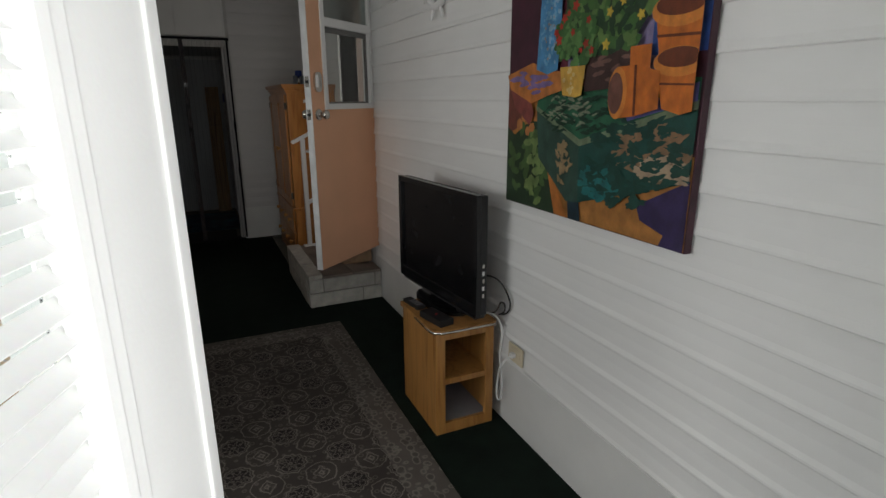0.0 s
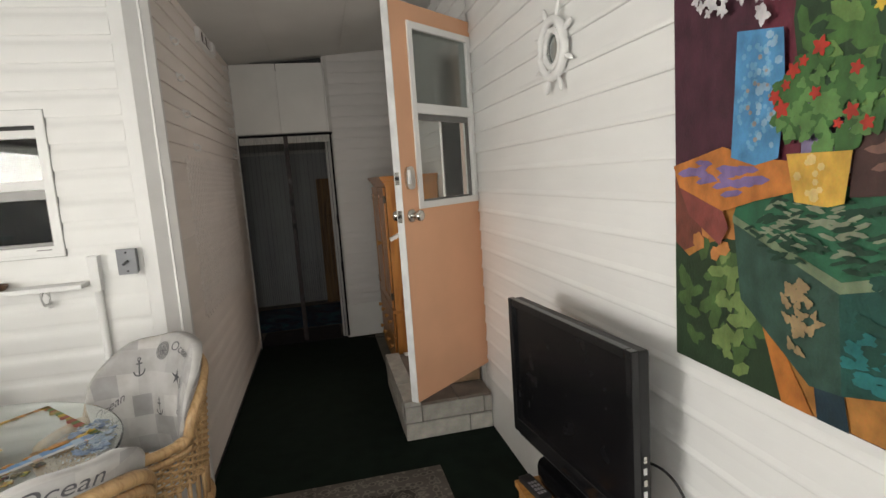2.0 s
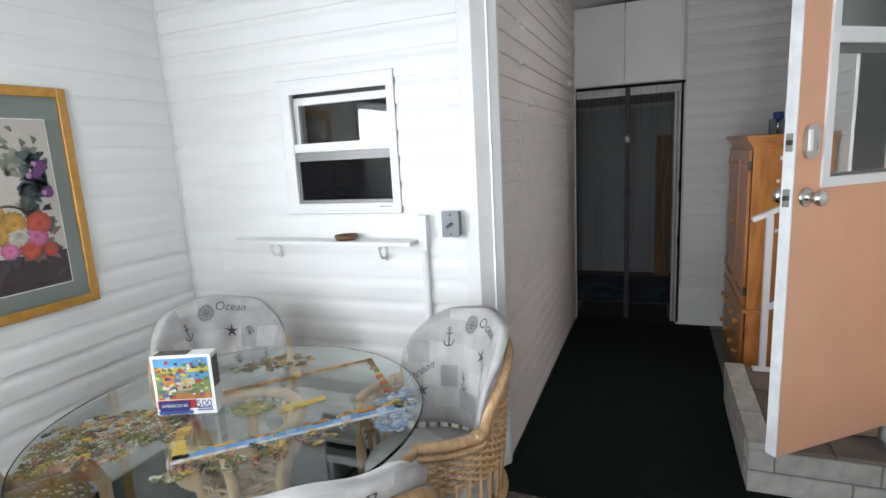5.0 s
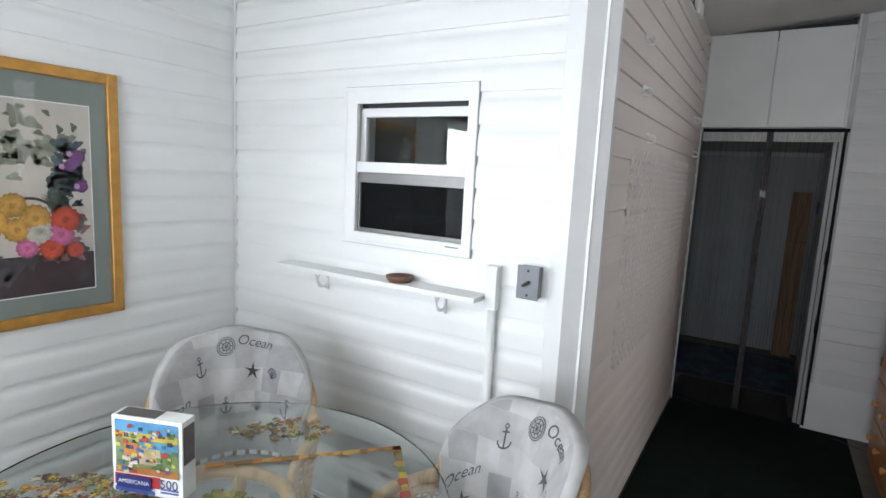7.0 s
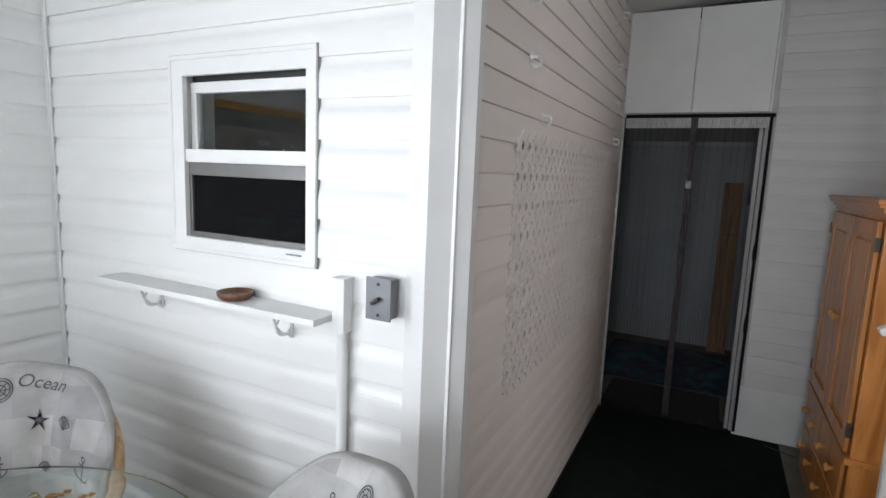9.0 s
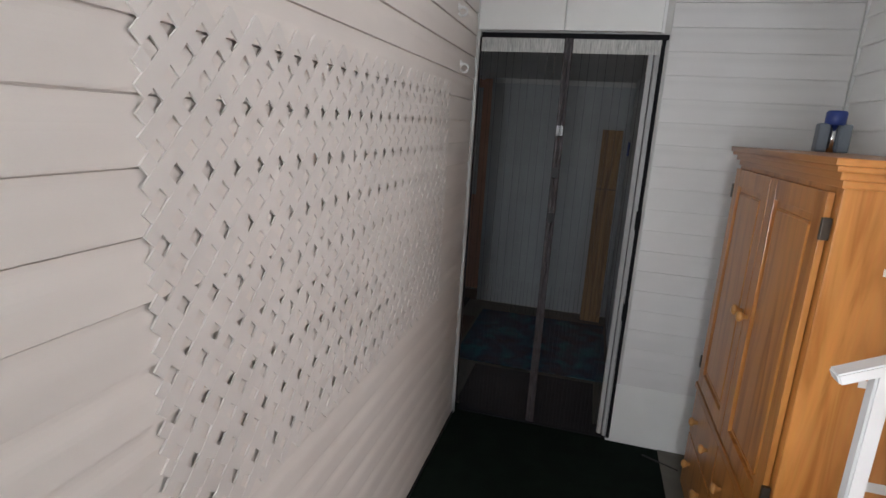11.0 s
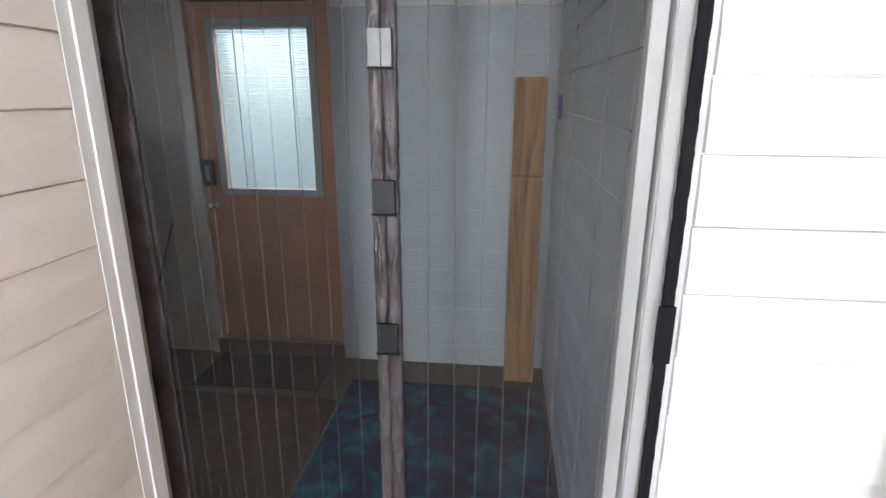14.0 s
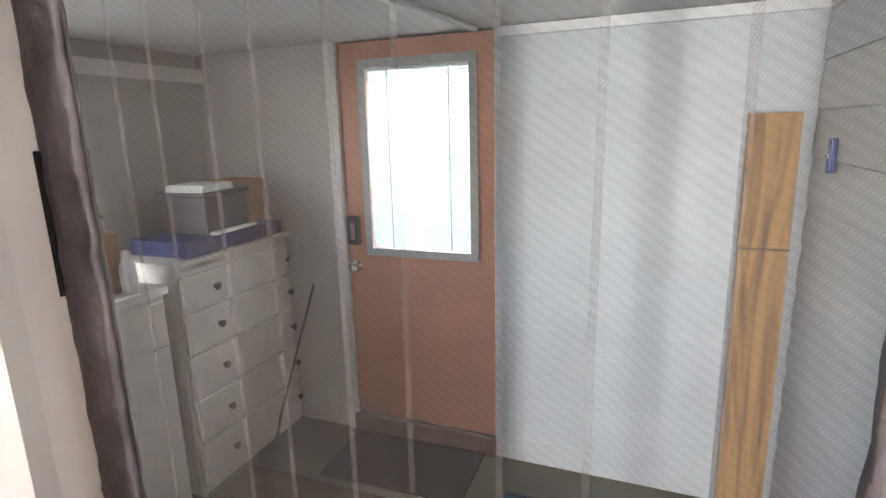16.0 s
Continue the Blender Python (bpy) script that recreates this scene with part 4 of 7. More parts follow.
def strips(sign, d):
    """The slats of one slope, each a piece of its own."""
    step, w = 0.069, 0.0122
    k = 0.0
    span = (LY1 - LY0) + (LZ1 - LZ0)
    while k < span:
        pts = []
        if sign > 0:
            a0 = max(0, k - (LZ1 - LZ0))
            a1 = min(k, LY1 - LY0)
            p, q = (LY0 + a0, LZ0 + k - a0), (LY0 + a1, LZ0 + k - a1)
        else:
            a0 = max(0, k - (LZ1 - LZ0))
            a1 = min(k, LY1 - LY0)
            p, q = (LY0 + a0, LZ1 - (k - a0)), (LY0 + a1, LZ1 - (k - a1))
        if math.dist(p, q) > 0.01:
            u = ((q[0] - p[0]) / math.dist(p, q), (q[1] - p[1]) / math.dist(p, q))
            nx, nz = -u[1] * w, u[0] * w
            corners = [(p[0] + nx, p[1] + nz), (p[0] - nx, p[1] - nz), (q[0] - nx, q[1] - nz), (q[0] + nx, q[1] + nz)]
            bm = bmesh.new()
            plate(bm, corners, 0.0038, Matrix(((0, 0, 1, d), (1, 0, 0, 0), (0, 1, 0, 0), (0, 0, 0, 1))))
            bmesh.ops.recalc_face_normals(bm, faces=bm.faces)
            part("slat", bm, LATTICE, lat)
        k += step


strips(1, 0.0)
strips(-1, 0.0006)

# ---- small things on the passage wall ----
for _y, _z in ((4.344, 1.985), (4.309, 2.175), (4.505, 1.81), (5.90, 2.04), (5.91, 2.255), (5.97, 2.56), (5.985, 1.83), (4.28, 2.36)):
    hk = bmesh.new()
    turned(hk, [(0.016, 0), (0.016, 0.004), (0.007, 0.008), (0.0055, 0.022)], 12, pose(0, 0, 0, 0, 90, 0))
    tube(hk, [(0.020 + 0.017 * math.sin(a), 0, -0.017 + 0.017 * math.cos(a)) for a in np.linspace(0, 4.4, 12)], 0.0046, 7)
    h = part("cup_hook", hk, PALE_PLASTIC, smooth=True)
    h.location = (XC + 0.011, _y, _z)
    tagged(h, "small white cup hook screwed into the siding", "hook", "cup hooks on the passage wall")
nail = part("nail", tube(bmesh.new(), [(XC + 0.005, 5.78, 2.436), (XC + 0.045, 5.76, 2.446)], 0.002, 6), STEEL)
tagged(nail, "bent nail driven into the siding", "nail")
tagged(part("nail", tube(bmesh.new(), [(-1.158, YW - 0.004, 2.315), (-1.155, YW - 0.035, 2.312)], 0.0035, 6), HINGE), "short dark nail driven into the white siding", "nail")
vb = tagged(base("wall_vent", XC + 0.012, 5.2, 2.555), "white wall vent box with dark louvres under the ceiling", "vent")
part("vent_frame", box(bmesh.new(), 0, 0.03, -0.25, 0.25, -0.045, 0.05, bevel=0.005), TRIM, vb)
# solid black plates stand for the shade inside the vent
for _y in (-0.19, -0.06):
    part("opening", box(bmesh.new(), 0.0305, 0.033, _y, _y + 0.1, -0.03, 0.032), BLACK, vb, "black plate for the shade behind the louvres")
    for _q in (0.03, 0.065):
        part("louvre", box(bmesh.new(), 0.0335, 0.037, _y + _q, _y + _q + 0.008, -0.03, 0.032), TRIM, vb)
part("outlet_cap", box(bmesh.new(), 0.0305, 0.05, 0.08, 0.2, -0.035, 0.035, bevel=0.006), TRIM, vb)

# ---- porch: entrance door leaf, standing open ----
def entry_door():
    d = setting(base("door_1", -0.183, 0.205, 0, math.degrees(math.atan2(0.75, 0.272))), "white entrance door standing open, with a blind behind its glass", "door")
    W, T, H = 0.80, 0.044, 2.03
    lx0, lx1, lz0, lz1 = 0.13, W - 0.19, 0.35, 1.86
    bm = bmesh.new()
    for s in ((0, lx0, -T, 0, 0.012, H), (lx1, W - 0.012, -T, 0, 0.012, H), (lx0, lx1, -T, 0, 0.012, lz0), (lx0, lx1, -T, 0, lz1, H)):
        box(bm, *s)
    part("leaf", bm, WHITE, d)
    part("edge_strip", box(bmesh.new(), W - 0.024, W, -T - 0.004, 0.004, 0.012, H, bevel=0.003), TRIM, d, "bright metal edge strip")
    mo = bmesh.new()
    for off, w, h in ((0.0, 0.03, 0.010), (0.03, 0.02, 0.018)):
        for s in ((lx0 - 0.04 + off, lx0 - 0.04 + off + w), (lx1 + 0.04 - off - w, lx1 + 0.04 - off)):
            box(mo, s[0], s[1], -T - h, -T, lz0 - 0.04 + off, lz1 + 0.04 - off, bevel=0.004)
        for z0, z1 in ((lz0 - 0.04 + off, lz0 - 0.04 + off + w), (lz1 + 0.04 - off - w, lz1 + 0.04 - off)):
            box(mo, lx0 - 0.04 + off + w, lx1 + 0.04 - off - w, -T - h + 0.001, -T, z0, z1, bevel=0.004)
    part("glazing_moulding", mo, WHITE, d)
    part("pane", box(bmesh.new(), lx0, lx1, -0.03, -0.025, lz0, lz1), GLASS, d).visible_shadow = False
    bl = part("blind_slat", box(bmesh.new(), lx0 + 0.005, lx1 - 0.005, -0.008, 0.008, -0.0007, 0.0007), PALE_PLASTIC, d)
    bl.matrix_basis = pose(0, -T - 0.002, lz0 + 0.02, 35)
    z = lz0 + 0.04
    while z < lz1 - 0.02:
        again(bl, d, (0, -T - 0.002, z), 0, 0, 35)
        z += 0.02
    for z in (0.25, 1.0, 1.8):
        part("hinge", tube(bmesh.new(), [(-0.004, 0.006, z - 0.05), (-0.004, 0.006, z + 0.05)], 0.007, 8), STEEL, d)


entry_door()

# ---- front and side windows behind the walker ----
def blind_window(name, horizontal, a0, a1, z0, z1, wall_at, label):
    w = setting(base(name), label, "window")

    def bx(u0, u1, d0, d1, h0, h1):
        return (u0, u1, wall_at + d0, wall_at + d1, h0, h1) if horizontal else (wall_at + d0, wall_at + d1, u0, u1, h0, h1)
    fb = bmesh.new()
    for u0, u1, h0, h1 in ((a0 - 0.04, a0 + 0.03, z0 - 0.04, z1 + 0.04), (a1 - 0.03, a1 + 0.04, z0 - 0.04, z1 + 0.04), (a0 + 0.03, a1 - 0.03, z0 - 0.04, z0 + 0.03), (a0 + 0.03, a1 - 0.03, z1 - 0.03, z1 + 0.04)):
        box(fb, *bx(u0, u1, -0.012, 0.02, h0, h1), bevel=0.003)
    part("window_frame", fb, WHITE, w)
    s = part("blind_slat", box(bmesh.new(), *((a0 + 0.04, a1 - 0.04, -0.012, 0.012, -0.0008, 0.0008) if horizontal else (-0.012, 0.012, a0 + 0.04, a1 - 0.04, -0.0008, 0.0008))), PALE_PLASTIC, w)
    zs = np.arange(z0 + 0.06, z1 - 0.05, 0.045)
    for i, z in enumerate(zs):
        loc = (0, wall_at + 0.03, z) if horizontal else (wall_at + 0.03, 0, z)
        tilt = 24 if horizontal else 0
        if i == 0:
            s.matrix_basis = pose(*loc, tilt)
        else:
            again(s, w, loc, 0, 0, tilt)


blind_window("window_2", True, FW[0], FW[1], FW[2], FW[3], YF - 0.02, "white front window with open horizontal blinds")
blind_window("window_3", False, SW[0], SW[1], SW[2], SW[3], XL - 0.02, "white side window with open horizontal blinds")

# ---- house door, open over the step ----
def house_door():
    hx, hy, ex, ey = 1.318, 4.115, 0.768, 3.655
    ang = math.degrees(math.atan2(ey - hy, ex - hx))
    W, T, Z0, Z1 = math.dist((hx, hy), (ex, ey)), 0.042, 0.392, 2.365
    d = setting(base("door_2", hx, hy, 0, ang), "peach-painted house door with a two-pane window, standing open", "door")
    # local x runs from the hinge to the free edge; +y is the side towards the entrance
    gx0, gx1, gz0, gz1 = 0.075, W - 0.135, 1.385, 2.27
    bm = bmesh.new()
    for s in ((0, gx0, 0, T, Z0, Z1), (gx1, W - 0.004, 0, T, Z0, Z1), (gx0, gx1, 0, T, Z0, gz0), (gx0, gx1, 0, T, gz1, Z1)):
        box(bm, *s)
    part("leaf", bm, PEACH, d)
    part("edge_band", box(bmesh.new(), W - 0.004, W, 0.0, T + 0.001, Z0, Z1), DOOR_EDGE, d, "scuffed white door edge")
    part("hinge_band", box(bmesh.new(), -0.003, 0.012, T, T + 0.004, Z0, Z1), DOOR_EDGE, d, "white strip at the hinge side")
    fr2 = bmesh.new()
    for s in ((gx0 - 0.012, gx0 + 0.022, gz0 - 0.012, gz1 + 0.012), (gx1 - 0.022, gx1 + 0.012, gz0 - 0.012, gz1 + 0.012)):
        box(fr2, s[0], s[1], -0.008, T + 0.009, s[2], s[3], bevel=0.003)
    for z0, z1 in ((gz0 - 0.012, gz0 + 0.022), (gz1 - 0.022, gz1 + 0.012), (1.845, 1.895)):
        box(fr2, gx0 + 0.022, gx1 - 0.022, -0.008, T + 0.0085, z0, z1, bevel=0.003)
    part("window_frame", fr2, WHITE, d)
    lo = bmesh.new()
    for s in ((gx0 + 0.022, gx0 + 0.034, gz0 + 0.022, 1.845), (gx1 - 0.034, gx1 - 0.022, gz0 + 0.022, 1.845)):
        box(lo, s[0], s[1], 0.012, 0.03, s[2], s[3])
    box(lo, gx0 + 0.034, gx1 - 0.034, 0.012, 0.03, gz0 + 0.022, gz0 + 0.032)
    box(lo, gx0 + 0.034, gx1 - 0.034, 0.012, 0.03, 1.815, 1.845)
    part("sash_frame", lo, DARK_FRAME, d, "grey metal lower sash")
    part("pane", box(bmesh.new(), gx0 + 0.02, gx1 - 0.02, 0.018, 0.022, gz0 + 0.02, 1.85), GLASS, d, "clear lower pane")
    part("pane", box(bmesh.new(), gx0 + 0.02, gx1 - 0.02, 0.030, 0.034, 1.89, gz1 - 0.02), glass("frosted_pane", (0.5, 0.57, 0.55), 0.18), d, "greyish frosted upper pane")
    for z, kind in ((1.345, "knob"), (1.515, "deadbolt")):
        for sgn, y0 in ((1, T), (-1, 0.0)):
            m = pose(W - 0.062, y0, z, -90 * sgn)
            if kind == "knob":
                k = part("knob", turned(bmesh.new(), [(0.033, 0.0), (0.033, 0.004), (0.026, 0.010), (0.013, 0.014), (0.012, 0.030), (0.022, 0.038), (0.028, 0.050), (0.026, 0.062), (0.016, 0.068), (0.0, 0.069)], 24, m), STEEL, d, "round brushed-nickel knob", smooth=True)
            else:
                part("deadbolt", turned(bmesh.new(), [(0.028, 0.0), (0.028, 0.008), (0.024, 0.014), (0.012, 0.016), (0.0, 0.0165)], 24, m), STEEL, d, "brushed-nickel deadbolt", smooth=True)
    lp = [(W - 0.063 + 0.033 * math.copysign(abs(math.cos(q)) ** 0.6, math.cos(q)), 1.53 + 0.056 * math.copysign(abs(math.sin(q)) ** 0.75, math.sin(q))) for q in np.linspace(0, 2 * math.pi, 29)[:-1]]
    part("lock_plate", plate(bmesh.new(), lp, 0.013, Matrix(((1, 0, 0, 0), (0, 0, 1, T + 0.0002), (0, 1, 0, 0), (0, 0, 0, 1)))), STEEL, d, "tall rounded lock plate")
    part("thumb_turn", box(bmesh.new(), W - 0.05, W - 0.034, T + 0.0145, T + 0.026, 1.50, 1.57, bevel=0.005), PALE_PLASTIC, d, "white lock slide")
    for z in (1.345, 1.53):
        part("latch_plate", box(bmesh.new(), W, W + 0.0015, 0.008, 0.034, z - 0.03, z + 0.03), STEEL, d)
        part("latch_bolt", box(bmesh.new(), W + 0.001, W + 0.010, 0.014, 0.028, z - 0.008, z + 0.008, bevel=0.002), BLACK, d)
    for z in (0.6, 1.35, 2.15):
        part("hinge", tube(bmesh.new(), [(-0.006, T + 0.004, z - 0.05), (-0.006, T + 0.004, z + 0.05)], 0.006, 8), STEEL, d)


house_door()
_f = bmesh.new()
for s in ((XR - 0.016, XR + 0.14, DOOR_Y0 - 0.045, DOOR_Y0, DOOR_Z0 - 0.04, DOOR_Z1 + 0.05), (XR - 0.016, XR + 0.14, DOOR_Y1, DOOR_Y1 + 0.05, DOOR_Z0 - 0.04, DOOR_Z1 + 0.05), (XR - 0.0155, XR + 0.14, DOOR_Y0, DOOR_Y1, DOOR_Z1, DOOR_Z1 + 0.05), (XR - 0.0155, XR + 0.14, DOOR_Y0, DOOR_Y1, DOOR_Z0 - 0.04, DOOR_Z0 - 0.012)):
    box(_f, *s, bevel=0.003)
setting(part("door_frame", _f, TRIM), "white metal frame of the house door", "door frame")

# ---- brick step ----
step = tagged(base("brick_step", 0.765, 4.0, 0), "low step of white-painted bricks topped with flagstones", "step")
SX, SY, SH = XR - 0.008 - 0.765, 0.92, 0.205
part("mortar_core", box(bmesh.new(), 0.010, SX - 0.004, 0.010, SY - 0.010, 0.0, SH - 0.006), MORTAR, step)


def brick(parent, x0, x1, y0, y1, z0, z1, mat_, name="brick", bev=0.007):
    bm = bmesh.new()
    box(bm, 0, x1 - x0, 0, y1 - y0, 0, z1 - z0, bevel=bev, seg=2)
    for v in bm.verts:
        v.co += noise.noise_vector(v.co * 9 + Vector((x0, y0, z0)) * 31) * 0.004
    o = part(name, bm, mat_, parent)
    o.location = (x0, y0, z0)
    return o


for z0, z1, cuts in ((0.0, 0.100, (0.0, 0.115, 0.40, SX)), (0.106, SH, (0.0, 0.105, 0.485, SX))):
    if z0 == 0:
        cuts = (0.0, 0.393, SX)
    for a, b_ in zip(cuts, cuts[1:]):
        brick(step, a + 0.003, b_ - 0.003, 0.0, 0.09, z0 + 0.003, z1, STONE_A)
    ys = (0.095, 0.36, 0.63, SY) if z0 == 0 else (0.095, 0.22, 0.5, 0.77, SY)
    for a, b_ in zip(ys, ys[1:]):
        brick(step, 0.0, 0.09, a + 0.003, b_ - 0.003, z0 + 0.003, z1, STONE_A)
for x0, x1, y0, y1 in ((0.0, 0.10, 0.0, 0.3), (0.0, 0.10, 0.306, 0.62), (0.0, 0.10, 0.626, 0.92)):
    brick(step, x0, x1, y0, y1, SH + 0.003, SH + 0.035, STONE_A, "coping_stone")
for x0, x1, y0, y1 in ((0.105, 0.32, 0.0, 0.28), (0.325, SX - 0.004, 0.0, 0.20), (0.105, 0.32, 0.285, 0.6), (0.105, 0.32, 0.605, 0.92), (0.325, SX - 0.004, 0.70, 0.92)):
    brick(step, x0, x1, y0, y1, SH + 0.002, SH + 0.020, FLAG, "flagstone", 0.004)
for x0, x1, y0, y1 in ((0.30, 0.53, 0.205, 0.43), (0.315, 0.53, 0.436, 0.69)):
    brick(step, x0, x1, y0, y1, SH + 0.021, SH + 0.115, TANSTONE, "stone_block", 0.01)

# ---- handrail ----
hr = tagged(base("handrail", 0.0, 4.90, 0), "white painted metal handrail on the brick step", "handrail")
RZ = lambda x: 1.095 + (x - 0.87) * 0.48


def bar(bm, p, q, w, h):
    """A flat bar between two points."""
    p, q = Vector(p), Vector(q)
    L = (q - p).length
    m = Matrix.Translation((p + q) / 2) @ (q - p).to_track_quat("Y", "Z").to_matrix().to_4x4()
    g = bmesh.ops.create_cube(bm, size=1, matrix=m @ Matrix.Diagonal((w, L, h, 1)))
    bmesh.ops.bevel(bm, geom=list({e for v in g["verts"] for e in v.link_edges}), offset=min(w, h) * 0.15, segments=2, affect="EDGES")
    return bm


part("top_rail", bar(bmesh.new(), (0.868, 0, RZ(0.868)), (1.292, 0, RZ(1.292)), 0.048, 0.026), WHITE, hr)
part("post", bar(bmesh.new(), (0.955, 0, SH + 0.02), (0.955, 0, RZ(0.955) - 0.012), 0.036, 0.036), WHITE, hr)
part("foot_plate", box(bmesh.new(), 0.905, 1.005, -0.045, 0.015, SH + 0.0205, SH + 0.029, bevel=0.002), WHITE, hr)
part("mid_rail", bar(bmesh.new(), (0.965, 0, 0.595), (1.292, 0, 0.595 + 0.327 * 0.5), 0.026, 0.032), WHITE, hr)
part("wall_bracket", box(bmesh.new(), 1.286, 1.297, -0.03, 0.03, RZ(1.29) - 0.04, RZ(1.29) + 0.03, bevel=0.003), WHITE, hr)

# ---- pine wardrobe ----
def wardrobe():
    x0, x1, y0, y1, H = 0.892, XR - 0.016, 5.12, 6.085, 1.555
    a = tagged(base("pine_wardrobe", (x0 + x1) / 2, (y0 + y1) / 2, 0), "orange pine wardrobe with panelled doors and stickers on its side", "wardrobe")
    dx, dy = (x1 - x0) / 2, (y1 - y0) / 2
    part("carcass", box(bmesh.new(), -dx, dx, -dy, dy, 0.06, H - 0.07, bevel=0.004), PINE, a)
    part("plinth", box(bmesh.new(), -dx - 0.012, dx, -dy - 0.012, dy + 0.012, 0.0, 0.075, bevel=0.006), PINE_FLAT, a)
    cr = bmesh.new()
    for o, z0, z1 in ((0.008, H - 0.072, H - 0.052), (0.020, H - 0.052, H - 0.032), (0.036, H - 0.032, H - 0.018), (0.044, H - 0.018, H)):
        box(cr, -dx - o, dx, -dy - o, dy + o * 0.3, z0, z1, bevel=0.004)
    part("cornice", cr, PINE_FLAT, a)
    mid = 0.50
    part("waist_moulding", box(bmesh.new(), -dx - 0.022, dx, -dy - 0.018, dy + 0.006, mid - 0.012, mid + 0.014, bevel=0.006), PINE_FLAT, a)
    fx = -dx - 0.004

    def framed(name, ya, yb, za, zb):
        bm = bmesh.new()
        s = 0.065
        for q in ((ya, ya + s, za, zb), (yb - s, yb, za, zb)):
            box(bm, fx - 0.016, fx, q[0], q[1], q[2], q[3], bevel=0.003)
        for q in ((za, za + s), (zb - s, zb)):
            box(bm, fx - 0.0155, fx, ya + s, yb - s, q[0], q[1], bevel=0.003)
        o = part(name, bm, PINE, a)
        pb = bmesh.new()
        box(pb, fx - 0.004, fx + 0.002, ya + s, yb - s, za + s, zb - s)
        box(pb, fx - 0.012, fx - 0.003, ya + s + 0.022, yb - s - 0.022, za + s + 0.022, zb - s - 0.022, bevel=0.008, seg=1)
        part("raised_panel", pb, PINE, o)
        return o

    def knob(parent, y, z):
        part("knob", turned(bmesh.new(), [(0.009, 0), (0.008, 0.008), (0.012, 0.014), (0.019, 0.022), (0.018, 0.030), (0.009, 0.035), (0, 0.0355)], 20, pose(fx - 0.0155, y, z, 0, -90)), PINE_KNOT, parent, "turned wooden knob", smooth=True)
    dl = framed("wardrobe_door", -dy + 0.028, -0.003, mid + 0.025, H - 0.085)
    dr = framed("wardrobe_door", 0.003, dy - 0.028, mid + 0.025, H - 0.085)
    knob(dl, -0.035, 1.0)
    knob(dr, 0.035, 1.0)
    for i in range(2):
        za = 0.085 + i * 0.205
        for ya, yb in ((-dy + 0.028, -0.003), (0.003, dy - 0.028)):
            o = part("drawer", box(bmesh.new(), fx - 0.016, fx, ya, yb, za, za + 0.195, bevel=0.005), PINE, a)
            knob(o, ya + 0.12, za + 0.1)
            knob(o, yb - 0.12, za + 0.1)
    for yy in (-dy + 0.02, dy - 0.02):
        for zz in (0.62, 1.38):
            part("hinge", box(bmesh.new(), fx - 0.02, fx + 0.001, yy - 0.007, yy + 0.007, zz - 0.028, zz + 0.028, bevel=0.002), HINGE, a)
    for x, z, w, h in ((-0.05, 1.42, 0.032, 0.024), (-0.07, 1.29, 0.02, 0.018), (0.08, 1.18, 0.05, 0.026), (-0.06, 1.00, 0.026, 0.02), (0.06, 0.86, 0.03, 0.018), (0.02, 0.72, 0.06, 0.028), (0.1, 0.58, 0.03, 0.02)):
        part("sticker", box(bmesh.new(), x - w / 2, x + w / 2, -dy - 0.0012, -dy, z - h / 2, z + h / 2), PAPER, a, "torn white paper sticker")


wardrobe()
sp = tagged(base("spray_gun", 1.16, 6.0, 1.5555), "blue and grey spray gun standing on the wardrobe", "sprayer")
part("cap", turned(bmesh.new(), [(0.030, 0.10), (0.034, 0.105), (0.034, 0.145), (0.028, 0.152), (0, 0.153)], 20), BLUE_PLASTIC, sp, smooth=True)
part("stem", tube(bmesh.new(), [(0, 0, 0.0), (0, 0, 0.10)], 0.013, 12), CHROME, sp, smooth=True)
for s in (-1, 1):
    part("side_wing", box(bmesh.new(), s * 0.016, s * 0.056, -0.02, 0.02, 0.0, 0.105, bevel=0.012, seg=3), GREY_PLASTIC, sp)

# ---- television and its stand ----
st = tagged(base("tv_stand", 1.11, 2.45, 0), "small honey-oak stand with two open shelves under the television", "stand")
sx, sy, sz = 0.14, 0.195, 0.5
for n_, s in (("side_panel", (-sx, -sx + 0.018, -sy + 0.02, sy, 0, sz - 0.02)), ("side_panel", (sx - 0.018, sx, -sy + 0.02, sy, 0, sz - 0.02)), ("back_panel", (-sx + 0.018, sx - 0.018, sy - 0.012, sy, 0.02, sz - 0.02))):
    part(n_, box(bmesh.new(), *s, bevel=0.003), OAK if n_ == "side_panel" else GREY_BACK, st)
for z in (0.03, 0.245):
    part("shelf", box(bmesh.new(), -sx + 0.018, sx - 0.018, -sy + 0.025, sy - 0.013, z, z + 0.016), GREY_BACK if z < 0.1 else OAK, st)
ff = bmesh.new()
for s in ((-sx, -sx + 0.045, 0.0, sz - 0.02), (sx - 0.040, sx, 0.0, sz - 0.02)):
    box(ff, s[0], s[1], -sy, -sy + 0.0195, s[2], s[3], bevel=0.004)
for z0, z1 in ((0.0, 0.05), (0.24, 0.265), (sz - 0.05, sz - 0.02)):
    box(ff, -sx + 0.045, sx - 0.040, -sy + 0.001, -sy + 0.019, z0, z1, bevel=0.002)
part("front_frame", ff, OAK, st)
tp = bmesh.new()
plate(tp, [(-sx - 0.012, sy), (-sx - 0.012, -sy + 0.03), (-sx - 0.003, -sy + 0.004), (-sx + 0.025, -sy - 0.012), (sx + 0.0, -sy - 0.012), (sx + 0.010, -sy - 0.002), (sx + 0.010, sy)], 0.02, pose(0, 0, sz - 0.0195))
part("top", tp, OAK, st)
